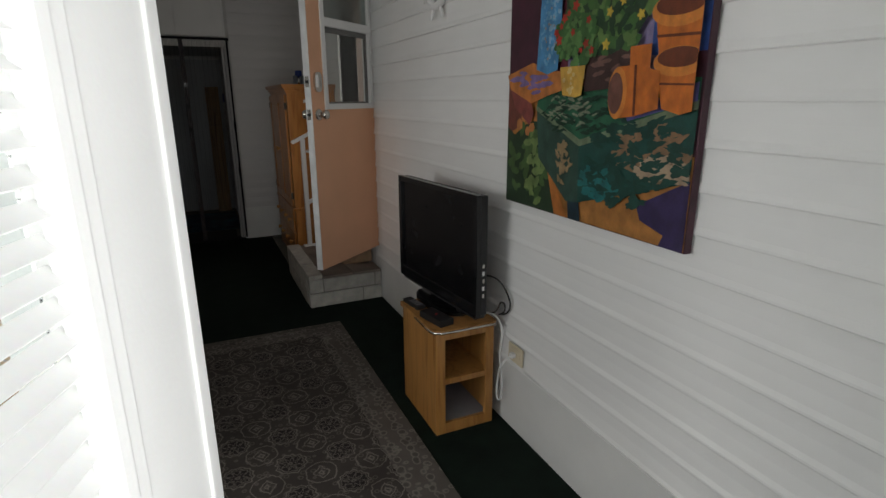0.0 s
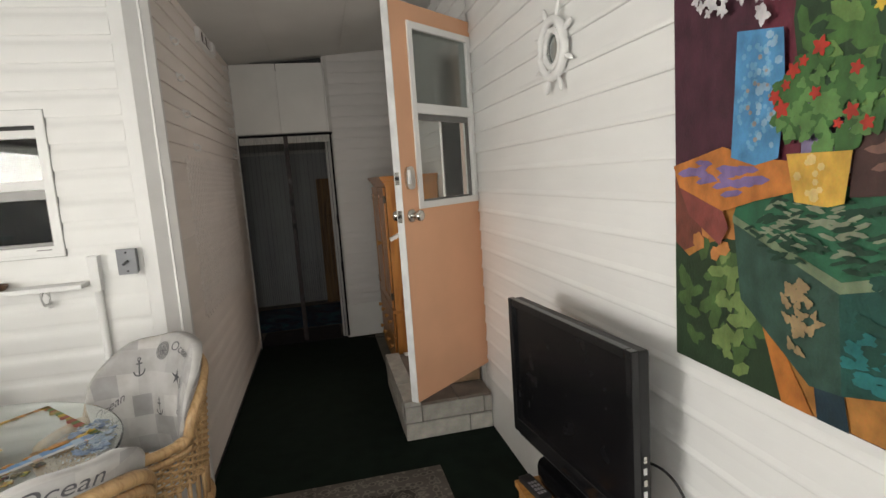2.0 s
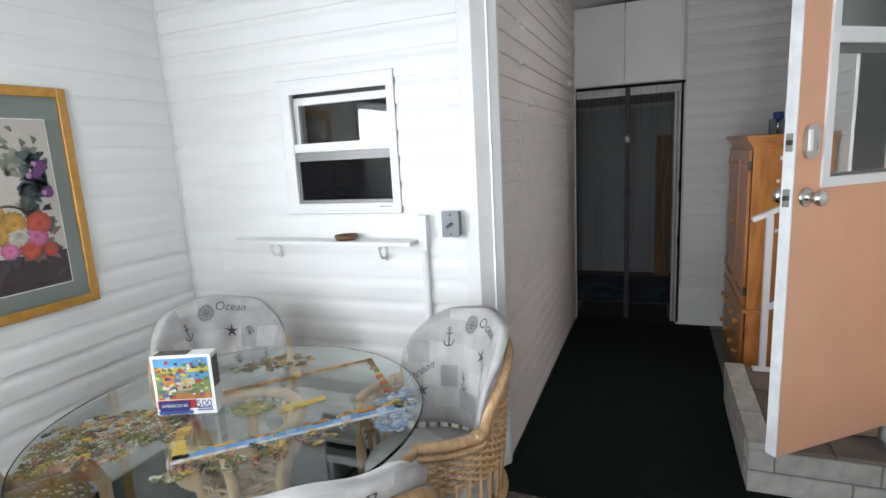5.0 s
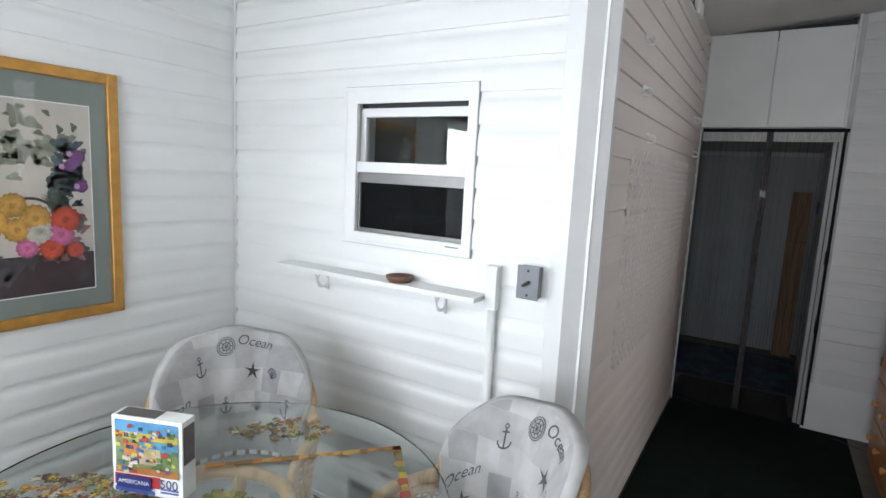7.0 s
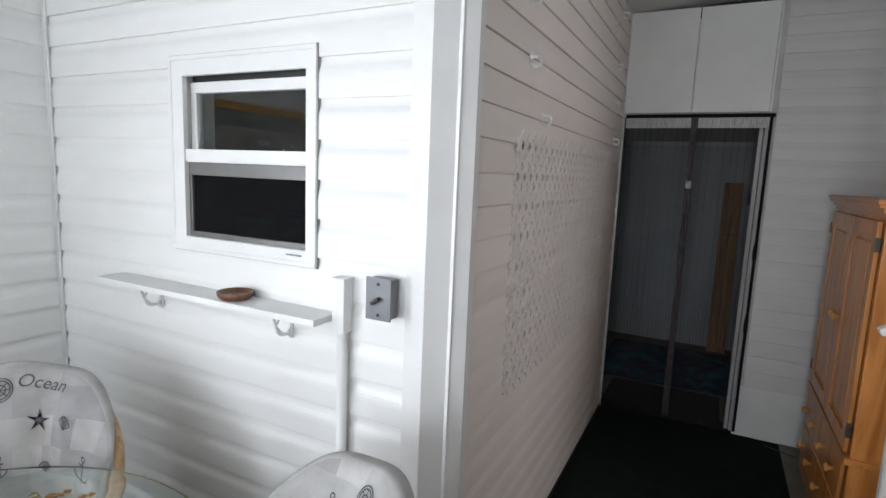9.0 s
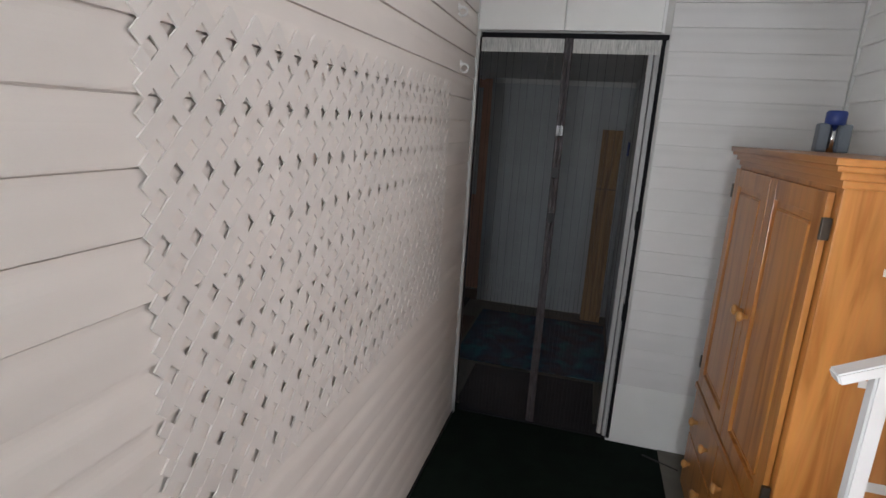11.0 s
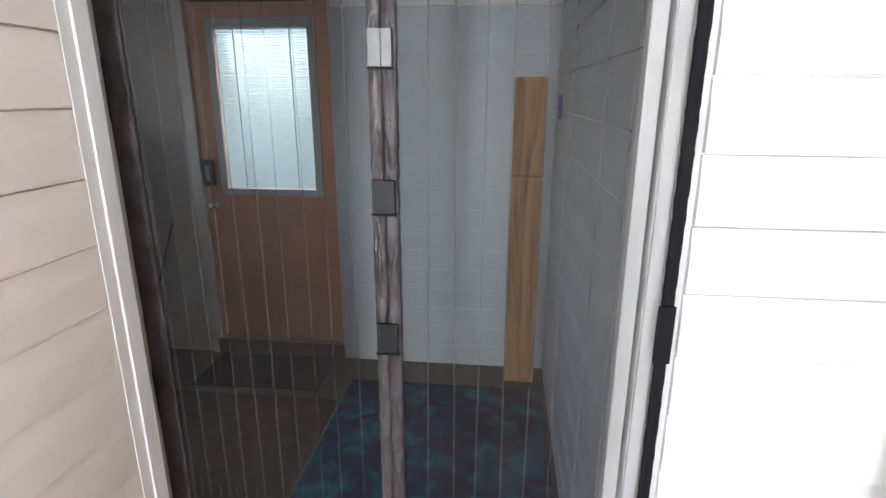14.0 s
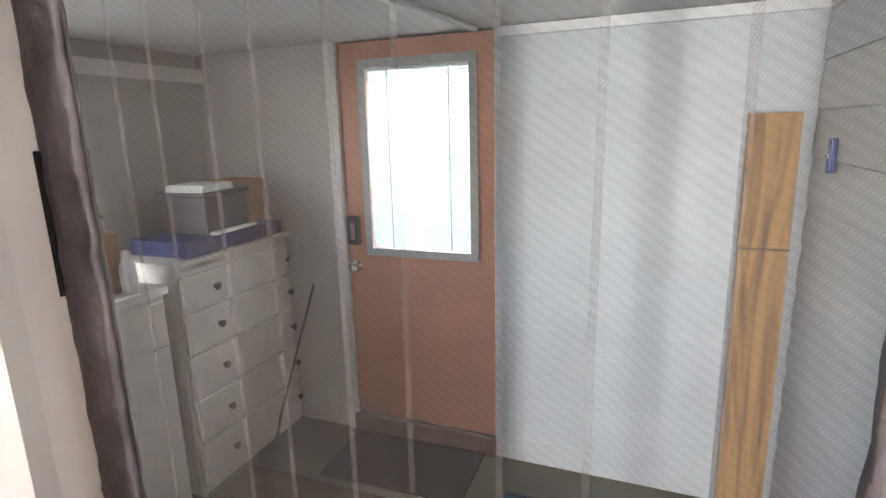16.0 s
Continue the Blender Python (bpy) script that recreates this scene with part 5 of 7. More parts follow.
part("edge_band", tube(bmesh.new(), [(-sx - 0.013, 0.0, sz - 0.01), (-sx - 0.013, -sy + 0.03, sz - 0.01), (-sx - 0.004, -sy + 0.004, sz - 0.01), (-sx + 0.025, -sy - 0.013, sz - 0.01), (sx, -sy - 0.013, sz - 0.01)], 0.006, 8), CHROME, st, "shiny brass edging", smooth=True)


def television():
    ax, ay, bx, by = 1.062, 2.892, 1.132, 2.19
    cx, cy = (ax + bx) / 2, (ay + by) / 2
    ang = math.degrees(math.atan2(by - ay, bx - ax))
    W = math.dist((ax, ay), (bx, by)) / 2
    t = tagged(base("television", cx, cy, 0, ang), "black flat-screen television on a small oak stand", "television")
    # local x along the screen, -y is the viewing side
    z0, z1 = 0.555, 1.068
    bz = 0.028
    part("casing", box(bmesh.new(), -W + 0.003, W - 0.003, 0.012, 0.048, z0 + 0.003, z1 - 0.003, bevel=0.010, seg=3), BLACK, t)
    part("rear_bulge", box(bmesh.new(), -W + 0.08, W - 0.08, 0.044, 0.085, z0 + 0.06, z1 - 0.08, bevel=0.02, seg=3), BLACK, t)
    fb = bmesh.new()
    for s in ((-W, -W + bz, z0, z1), (W - bz, W, z0, z1)):
        box(fb, s[0], s[1], -0.010, 0.014, s[2], s[3], bevel=0.005, seg=3)
    box(fb, -W + bz, W - bz, -0.0095, 0.014, z1 - bz, z1, bevel=0.004, seg=3)
    box(fb, -W + bz, W - bz, -0.0095, 0.014, z0, z0 + 0.055, bevel=0.004, seg=3)
    part("bezel", fb, BLACK_GLOSS, t)
    part("screen", box(bmesh.new(), -W + bz, W - bz, 0.002, 0.006, z0 + 0.055, z1 - bz), SCREEN, t)
    part("speaker_bar", box(bmesh.new(), -W + 0.02, W - 0.02, 0.0, 0.05, z0 - 0.016, z0 + 0.004, bevel=0.006), BLACK, t)
    part("neck", box(bmesh.new(), -0.09, 0.09, 0.02, 0.06, 0.515, z0 + 0.01, bevel=0.008), BLACK_GLOSS, t)
    ov = bmesh.new()
    plate(ov, [(0.19 * math.cos(a), 0.035 + 0.095 * math.sin(a)) for a in np.linspace(0, 2 * math.pi, 40)[:-1]], 0.015, pose(0, 0, 0.5005))
    part("foot", ov, BLACK_GLOSS, t)
    for i in range(5):
        part("button", box(bmesh.new(), W, W + 0.0025, 0.02, 0.03, 0.64 + i * 0.032, 0.658 + i * 0.032, bevel=0.001), PALE_PLASTIC if i % 2 else STEEL, t, "small pale side button")


television()
rc = tagged(base("set_top_box", 1.02, 2.36, 0.5005, 12), "small black box with a red button on the stand", "set-top box")
part("case", box(bmesh.new(), -0.035, 0.035, -0.08, 0.08, 0, 0.03, bevel=0.006), BLACK, rc)
part("red_button", turned(bmesh.new(), [(0.006, 0.030), (0.005, 0.033), (0, 0.0335)], 12), paint((0.4, 0.02, 0.02)), rc, "red button")
rm = tagged(base("remote_control", 1.0, 2.57, 0.5005, 8), "black remote control with grey keys", "remote control")
part("case", box(bmesh.new(), -0.022, 0.022, -0.07, 0.07, 0, 0.018, bevel=0.006), BLACK, rm)
for i in range(4):
    for j in range(3):
        part("key", box(bmesh.new(), -0.014 + j * 0.011, -0.007 + j * 0.011, -0.05 + i * 0.02, -0.038 + i * 0.02, 0.018, 0.0195), GREY_BACK, rm)


def cable(name, pts, r, m, label):
    c = bpy.data.curves.new(name, "CURVE")
    c.dimensions, c.bevel_depth, c.bevel_resolution = "3D", r, 3
    s = c.splines.new("BEZIER")
    s.bezier_points.add(len(pts) - 1)
    for b, p in zip(s.bezier_points, pts):
        b.co, b.handle_left_type, b.handle_right_type = p, "AUTO", "AUTO"
    tmp = new(name, c)
    bpy.context.view_layer.update()
    me = bpy.data.meshes.new_from_object(tmp)
    bpy.data.objects.remove(tmp)
    me.materials.clear()
    me.materials.append(m)
    for p in me.polygons:
        p.use_smooth = True
    return tagged(new(name, me), label, "cable")


cable("power_cable", [(1.29, 2.14, 0.375), (1.25, 2.15, 0.36), (1.235, 2.19, 0.25), (1.262, 2.215, 0.13), (1.275, 2.225, 0.15), (1.268, 2.23, 0.33), (1.272, 2.26, 0.50), (1.24, 2.33, 0.515)], 0.0045, CABLE_W, "white power cable looping from the wall socket")
cable("coaxial_cable", [(1.20, 2.42, 0.62), (1.255, 2.28, 0.69), (1.285, 2.2, 0.62), (1.285, 2.19, 0.57), (1.27, 2.24, 0.53), (1.268, 2.2, 0.565), (1.28, 2.24, 0.585), (1.27, 2.30, 0.515), (1.22, 2.36, 0.515)], 0.0038, CABLE_B, "coiled black cable behind the television")
cable("wall_wire", [(1.292, 2.08, 0.325), (1.294, 1.6, 0.322), (1.294, 0.9, 0.318), (1.294, 0.2, 0.316)], 0.0032, CABLE_W, "thin white wire clipped along the skirting")
ot = tagged(base("wall_outlet", XR - 0.0135, 2.142, 0.378), "ivory wall socket with a white plug in it", "socket")
part("cover_plate", box(bmesh.new(), -0.006, 0.0, -0.055, 0.055, -0.04, 0.04, bevel=0.003), IVORY, ot)
for y in (-0.022, 0.022):
    part("socket_face", turned(bmesh.new(), [(0.015, 0), (0.015, 0.003), (0, 0.0032)], 18, pose(-0.006, y, 0, 0, -90)), IVORY, ot)
part("plug", box(bmesh.new(), -0.03, -0.0095, -0.012, 0.012, -0.01, 0.01, bevel=0.004), PALE_PLASTIC, ot, "white plug")

# ---- ship's wheel on the long wall ----
sw_ = tagged(base("ship_wheel", XR - 0.014, 2.912, 1.955), "white wooden ship's-wheel ornament on the siding", "wheel ornament")
part("rim", tube(bmesh.new(), [(-0.018, 0.098 * math.cos(a), 0.098 * math.sin(a)) for a in np.linspace(0, 2 * math.pi, 33)[:-1]], 0.017, 10, True), WHITE, sw_, smooth=True)
part("inner_ring", tube(bmesh.new(), [(-0.016, 0.063 * math.cos(a), 0.063 * math.sin(a)) for a in np.linspace(0, 2 * math.pi, 29)[:-1]], 0.012, 8, True), WHITE, sw_, smooth=True)
part("hub", turned(bmesh.new(), [(0.052, 0), (0.052, 0.008), (0.03, 0.012), (0, 0.013)], 24, pose(0, 0, 0, 0, -90)), surface("grey_mirror", (0.45, 0.5, 0.5), 0.15, metal=0.6, bump=0.0), sw_, "grey mirrored centre", smooth=True)
for i in range(8):
    a = math.pi / 8 + i * math.pi / 4
    c_, s_ = math.cos(a), math.sin(a)
    part("spoke", tube(bmesh.new(), [(-0.017, r_ * c_, r_ * s_) for r_ in (0.05, 0.10, 0.118, 0.13, 0.15, 0.165)], 0.007, 8, radii=[0.006, 0.006, 0.007, 0.010, 0.009, 0.004]), WHITE, sw_, smooth=True)

# ---- rugs ----
rg = part("area_rug", box(bmesh.new(), -0.95, 0.95, -1.35, 1.35, 0, 0.009, bevel=0.003), RUG)
rg.location = (-0.055, 2.325, 0.0005)
tagged(rg, "faded grey-brown Persian-pattern rug on the green carpet", "rug")

# ---- canvas painting ----
CW, CH = 0.886, 1.14
cv = tagged(base("canvas_painting", XR - 0.0135, 2.218, 1.038), "unframed canvas painting of flowerpots on a green table", "painting")
CM = Matrix(((0, 0, -1, 0), (-CW, 0, 0, 0), (0, 1, 0, 0), (0, 0, 0, 1)))
part("canvas", box(bmesh.new(), -0.024, 0.0, -CW, 0, 0, CH, bevel=0.002), paint((0.07, 0.02, 0.035)), cv)
_layer = [0.0242]
prng = random.Random(11)


def daub(name, outline, color, lift=0.0004):
    """A painted patch: its outline in canvas widths across and metres up."""
    pts = [(min(max(u, 0.003), 0.997), min(max(v, 0.003), CH - 0.003)) for u, v in outline]
    bm = bmesh.new()
    plate(bm, pts, lift, Matrix.Translation((-_layer[0], 0, 0)) @ CM)
    bmesh.ops.recalc_face_normals(bm, faces=bm.faces)
    _layer[0] += lift + 0.00015
    return part(name, bm, paint(color), cv)


def oval(u, v, ru, rv, k=22, tilt=0.0):
    return [(u + (ru * math.cos(a) * math.cos(tilt) - rv * math.sin(a) * math.sin(tilt)) , v + (ru * math.cos(a) * math.sin(tilt) + rv * math.sin(a) * math.cos(tilt)) ) for a in (2 * math.pi * i / k for i in range(k))]


def dabs(name, spots, color, size, petals=5, stretch=1.0):
    """Many brush dabs of one colour, in one layer."""
    bm = bmesh.new()
    for u, v in spots:
        r = size * prng.uniform(0.7, 1.3)
        t0 = prng.uniform(-0.45, 0.55) if stretch >= 2 else prng.uniform(0, 6.28)
        pts = []
        for i in range(petals * 4):
            a = 2 * math.pi * i / (petals * 4)
            q = r * (1 + 0.34 * math.cos(petals * a))
            x, y = q * math.cos(a) * stretch, q * math.sin(a)
            pts.append((min(max(u + (x * math.cos(t0) - y * math.sin(t0)) / CW, 0.003), 0.997), min(max(v + x * math.sin(t0) + y * math.cos(t0), 0.003), CH - 0.003)))
        plate(bm, pts, 0.0003, Matrix.Translation((-_layer[0] - prng.random() * 0.0002, 0, 0)) @ CM)
    bmesh.ops.recalc_face_normals(bm, faces=bm.faces)
    _layer[0] += 0.0007
    return tagged(part(name, bm, paint(color), cv), kind="stuff")


def cloud(n, u0, u1, v0, v1):
    out = []
    while len(out) < n:
        a, r = prng.uniform(0, 6.283), math.sqrt(prng.random())
        out.append(((u0 + u1) / 2 + r * math.cos(a) * (u1 - u0) / 2, (v0 + v1) / 2 + r * math.sin(a) * (v1 - v0) / 2))
    return out


TERRA, TERRA_D, TERRA_L = (0.56, 0.15, 0.02), (0.15, 0.035, 0.012), (0.66, 0.23, 0.04)
daub("painted_wall", [(0.40, 0.45), (0.82, 0.45), (0.82, CH), (0.40, CH)], (0.30, 0.25, 0.42))
daub("painted_sky", [(0.80, 0.50), (1, 0.50), (1, CH), (0.80, CH)], (0.035, 0.10, 0.36))
daub("painted_wood", [(0.30, 0.46), (0.40, 0.46), (0.42, CH), (0.30, CH)], (0.16, 0.03, 0.05))
daub("painted_floor", [(0, 0), (1, 0), (1, 0.25), (0, 0.42)], (0.40, 0.17, 0.04))
daub("painted_post", [(0.0, 0.26), (0.12, 0.30), (0.14, 0.47), (0.0, 0.47)], (0.17, 0.05, 0.035))
daub("painted_bush", [(0, 0.0), (0.38, 0.0), (0.33, 0.12), (0.26, 0.33), (0.14, 0.30), (0.06, 0.26), (0, 0.29)], (0.02, 0.045, 0.02))
dabs("painted_leaf", cloud(46, 0.01, 0.33, 0.02, 0.30), (0.06, 0.12, 0.035), 0.018, 2, 1.2)
dabs("painted_leaf", cloud(26, 0.14, 0.30, 0.02, 0.30), (0.15, 0.22, 0.07), 0.014, 2, 1.2)
dabs("painted_grass", [(0.10 + 0.03 * i, 0.30 + 0.03 * math.sin(i * 2)) for i in range(5)], (0.50, 0.20, 0.06), 0.026, 2, 0.5)
daub("painted_path", [(0.30, 0.18), (0.38, 0.10), (0.45, 0.0), (0.37, 0.0)], (0.44, 0.15, 0.03))
daub("painted_shadow", [(0.80, 0.10), (1, 0.19), (1, 0.0), (0.905, 0.0), (0.92, 0.035), (0.82, 0.06)], (0.035, 0.022, 0.085))
daub("painted_table_leg", [(0.445, 0.09), (0.515, 0.07), (0.53, 0.0), (0.46, 0.0)], (0.012, 0.035, 0.05))
daub("painted_table_side", [(0.225, 0.36), (0.50, 0.245), (0.512, 0.065), (0.44, 0.06), (0.25, 0.19)], (0.03, 0.075, 0.055))
daub("painted_table_front", [(0.50, 0.245), (1, 0.365), (0.995, 0.185), (0.512, 0.065)], (0.010, 0.07, 0.055))
daub("painted_table_top", [(0.24, 0.395), (0.40, 0.42), (0.54, 0.432), (1, 0.44), (1, 0.385), (0.505, 0.262), (0.226, 0.365)], (0.02, 0.12, 0.06))
daub("painted_table_edge", [(0.226, 0.368), (0.505, 0.266), (1, 0.388), (1, 0.366), (0.502, 0.245), (0.226, 0.352)], (0.17, 0.22, 0.13))
dabs("painted_worn_wood", cloud(42, 0.68, 0.99, 0.17, 0.33), (0.26, 0.15, 0.08), 0.0085, 3, 2.6)
dabs("painted_worn_wood", cloud(30, 0.80, 0.99, 0.17, 0.24), (0.42, 0.30, 0.20), 0.008, 3, 2.8)
dabs("painted_teal", cloud(30, 0.52, 0.70, 0.09, 0.20), (0.012, 0.15, 0.15), 0.009, 3, 2.6)
dabs("painted_dark_green", cloud(60, 0.53, 0.98, 0.09, 0.34), (0.008, 0.055, 0.04), 0.010, 3, 2.6)
dabs("painted_worn_wood", cloud(26, 0.36, 0.47, 0.12, 0.25), (0.30, 0.21, 0.11), 0.008, 3, 1.6)
dabs("painted_highlight", cloud(60, 0.30, 0.60, 0.31, 0.41), (0.22, 0.25, 0.17), 0.005, 2, 2.4)
dabs("painted_dark_grain", cloud(70, 0.28, 0.68, 0.28, 0.42), (0.01, 0.045, 0.025), 0.0055, 2, 2.6)
daub("painted_cool_shade", [(0.72, 0.352), (1.0, 0.43), (1.0, 0.385), (0.74, 0.33)], (0.11, 0.11, 0.30))
daub("painted_cloth", [(0.015, 0.476), (0.10, 0.492), (0.2, 0.512), (0.30, 0.485), (0.385, 0.476), (0.41, 0.42), (0.30, 0.40), (0.20, 0.375), (0.04, 0.425)], (0.52, 0.18, 0.04))
daub("painted_cloth_fold", [(0.04, 0.425), (0.2, 0.375), (0.22, 0.34), (0.19, 0.30), (0.08, 0.36)], (0.24, 0.06, 0.05))
dabs("painted_stripe", cloud(14, 0.06, 0.30, 0.40, 0.49), (0.20, 0.14, 0.32), 0.010, 2, 2.6)
daub("painted_vase", [(0.247, 0.735), (0.372, 0.715), (0.378, 0.60), (0.363, 0.482), (0.30, 0.470), (0.229, 0.488), (0.240, 0.62)], (0.07, 0.26, 0.48))
dabs("painted_vase_light", cloud(60, 0.25, 0.35, 0.50, 0.71), (0.15, 0.36, 0.55), 0.007, 2, 0.6)
dabs("painted_vase_pale", cloud(26, 0.30, 0.37, 0.50, 0.72), (0.26, 0.42, 0.56), 0.010, 2, 0.5)
dabs("painted_vase_rust", cloud(12, 0.28, 0.35, 0.50, 0.70), (0.34, 0.28, 0.26), 0.006, 2, 0.6)
daub("painted_basket", [(0.53, 0.525), (0.75, 0.53), (0.765, 0.425), (0.526, 0.412)], (0.055, 0.025, 0.022))
dabs("painted_weave", cloud(16, 0.54, 0.75, 0.43, 0.52), (0.17, 0.09, 0.07), 0.007, 2, 2.4)
daub("painted_foliage_ground", oval(0.62, 0.72, 0.22, 0.21), (0.02, 0.055, 0.022))
dabs("painted_leaf", cloud(120, 0.42, 0.86, 0.50, 0.98), (0.055, 0.14, 0.035), 0.019, 2, 1.3)
dabs("painted_leaf", cloud(90, 0.42, 0.86, 0.52, 0.98), (0.12, 0.22, 0.06), 0.014, 2, 1.3)
dabs("painted_leaf", cloud(60, 0.42, 0.84, 0.52, 0.95), (0.015, 0.05, 0.02), 0.014, 2, 1.2)
dabs("painted_yellow_flower", [(0.512, 0.735), (0.574, 0.70), (0.635, 0.625), (0.692, 0.647), (0.771, 0.603), (0.626, 0.539), (0.70, 0.74), (0.83, 0.70), (0.60, 0.80), (0.52, 0.84), (0.75, 0.82)], (0.62, 0.42, 0.05), 0.0115, 5)
dabs("painted_white_flower", cloud(60, 0.12, 0.45, 0.73, 0.95), (0.62, 0.60, 0.62), 0.012, 4)
dabs("painted_leaf", cloud(60, 0.36, 0.58, 0.48, 0.65), (0.045, 0.13, 0.035), 0.016, 3)
dabs("painted_leaf", cloud(34, 0.37, 0.57, 0.48, 0.63), (0.10, 0.22, 0.065), 0.012, 3)
dabs("painted_red_flower", [(0.407, 0.633), (0.466, 0.662), (0.363, 0.593), (0.537, 0.615), (0.457, 0.588), (0.505, 0.533), (0.56, 0.529), (0.39, 0.61), (0.43, 0.645), (0.53, 0.55), (0.38, 0.57)], (0.45, 0.035, 0.02), 0.011, 5)
daub("painted_pot", [(0.395, 0.488), (0.536, 0.488), (0.523, 0.402), (0.49, 0.395), (0.416, 0.402)], (0.58, 0.34, 0.06))
dabs("painted_pot_light", cloud(10, 0.42, 0.48, 0.41, 0.48), (0.62, 0.46, 0.20), 0.010, 2, 0.6)
daub("painted_small_pot", [(0.745, 0.525), (0.83, 0.527), (0.83, 0.43), (0.75, 0.43)], TERRA)
daub("painted_pot", [(0.835, 0.60), (1, 0.595), (1, 0.495), (0.86, 0.495)], TERRA)
daub("painted_pot_rim", oval(0.925, 0.600, 0.105, 0.042), TERRA_L)
daub("painted_pot_mouth", oval(0.925, 0.612, 0.090, 0.028), TERRA_D)
daub("painted_pot_band", [(0.845, 0.545), (1, 0.540), (1, 0.533), (0.848, 0.538)], TERRA_D)
daub("painted_pot", [(0.852, 0.48), (1, 0.48), (1, 0.36), (0.955, 0.352), (0.89, 0.365)], TERRA)
daub("painted_pot_rim", oval(0.937, 0.478, 0.092, 0.036), TERRA_L)
daub("painted_pot_mouth", oval(0.937, 0.488, 0.078, 0.024), TERRA_D)
daub("painted_pot_band", [(0.865, 0.43), (1, 0.425), (1, 0.42), (0.867, 0.424)], TERRA_D)
daub("painted_lying_pot", [(0.70, 0.475), (0.78, 0.478), (0.875, 0.458), (0.88, 0.365), (0.79, 0.345), (0.71, 0.337)], TERRA)
daub("painted_pot_rim", oval(0.708, 0.405, 0.042, 0.070), TERRA_L)
daub("painted_pot_mouth", oval(0.700, 0.405, 0.033, 0.056), (0.17, 0.07, 0.05))
daub("painted_pot_band", [(0.775, 0.477), (0.785, 0.477), (0.792, 0.347), (0.782, 0.346)], TERRA_D)

# ---- dining table, chairs and puzzle ----
TX, TY, TR = -0.893, 2.785, 0.61
TZ = 0.757
tb = tagged(base("dining_table", TX, TY, 0.0095), "round glass-topped dining table on a rattan pedestal", "table")
gl = bmesh.new()
turned(gl, [(TR - 0.004, TZ - 0.0215), (TR, TZ - 0.0175), (TR, TZ - 0.0135), (TR - 0.004, TZ - 0.0095)], 96)
part("glass_top", gl, TABLE_GLASS, tb, "clear greenish glass top").visible_shadow = False
pd = bmesh.new()
tube(pd, [(0.24 * math.cos(a), 0.24 * math.sin(a), 0.025) for a in np.linspace(0, 2 * math.pi, 41)[:-1]], 0.022, 10, True)
part("base_ring", pd, RATTAN, tb, smooth=True)
pd = bmesh.new()
tube(pd, [(0.20 * math.cos(a), 0.20 * math.sin(a), TZ - 0.043) for a in np.linspace(0, 2 * math.pi, 41)[:-1]], 0.020, 10, True)
part("top_ring", pd, RATTAN, tb, smooth=True)
for i in range(6):
    a = 2 * math.pi * i / 6
    pts = [((0.24 - 0.09 * math.sin(math.pi * s) - 0.04 * s) * math.cos(a), (0.24 - 0.09 * math.sin(math.pi * s) - 0.04 * s) * math.sin(a), 0.03 + (TZ - 0.075) * s) for s in np.linspace(0, 1, 12)]
    part("pedestal_pole", tube(bmesh.new(), pts, 0.019, 10), RATTAN, tb, smooth=True)
wk = bmesh.new()
for k in range(20):
    z = 0.20 + k * 0.018
    s = (z - 0.03) / (TZ - 0.075)
    r = 0.228 - 0.09 * math.sin(math.pi * s) - 0.04 * s
    tube(wk, [((r + 0.005 * (-1) ** (i + k)) * math.cos(a), (r + 0.005 * (-1) ** (i + k)) * math.sin(a), z) for i, a in enumerate(np.linspace(0, 2 * math.pi, 37)[:-1])], 0.006, 4, True)
part("pedestal_wicker", wk, WICKER, tb, "woven rattan wrap")

# the chair: faces +y, its origin under the middle of the seat
RX, RY = 0.262, 0.262


def rim_height(a):
    """Height of the rattan rim at the angle a from the back (0) to the front (+-pi)."""
    t = abs(a)
    return 0.628 + 0.238 * max(0.0, 1 - (t / 1.42) ** 2.3) ** 0.62


def ring(a, r=1.0):
    return Vector((RX * r * math.sin(a), -RY * r * math.cos(a), 0))


def flare(z):
    return 1.0 + 0.16 * max(0, (z - 0.36)) / 0.5


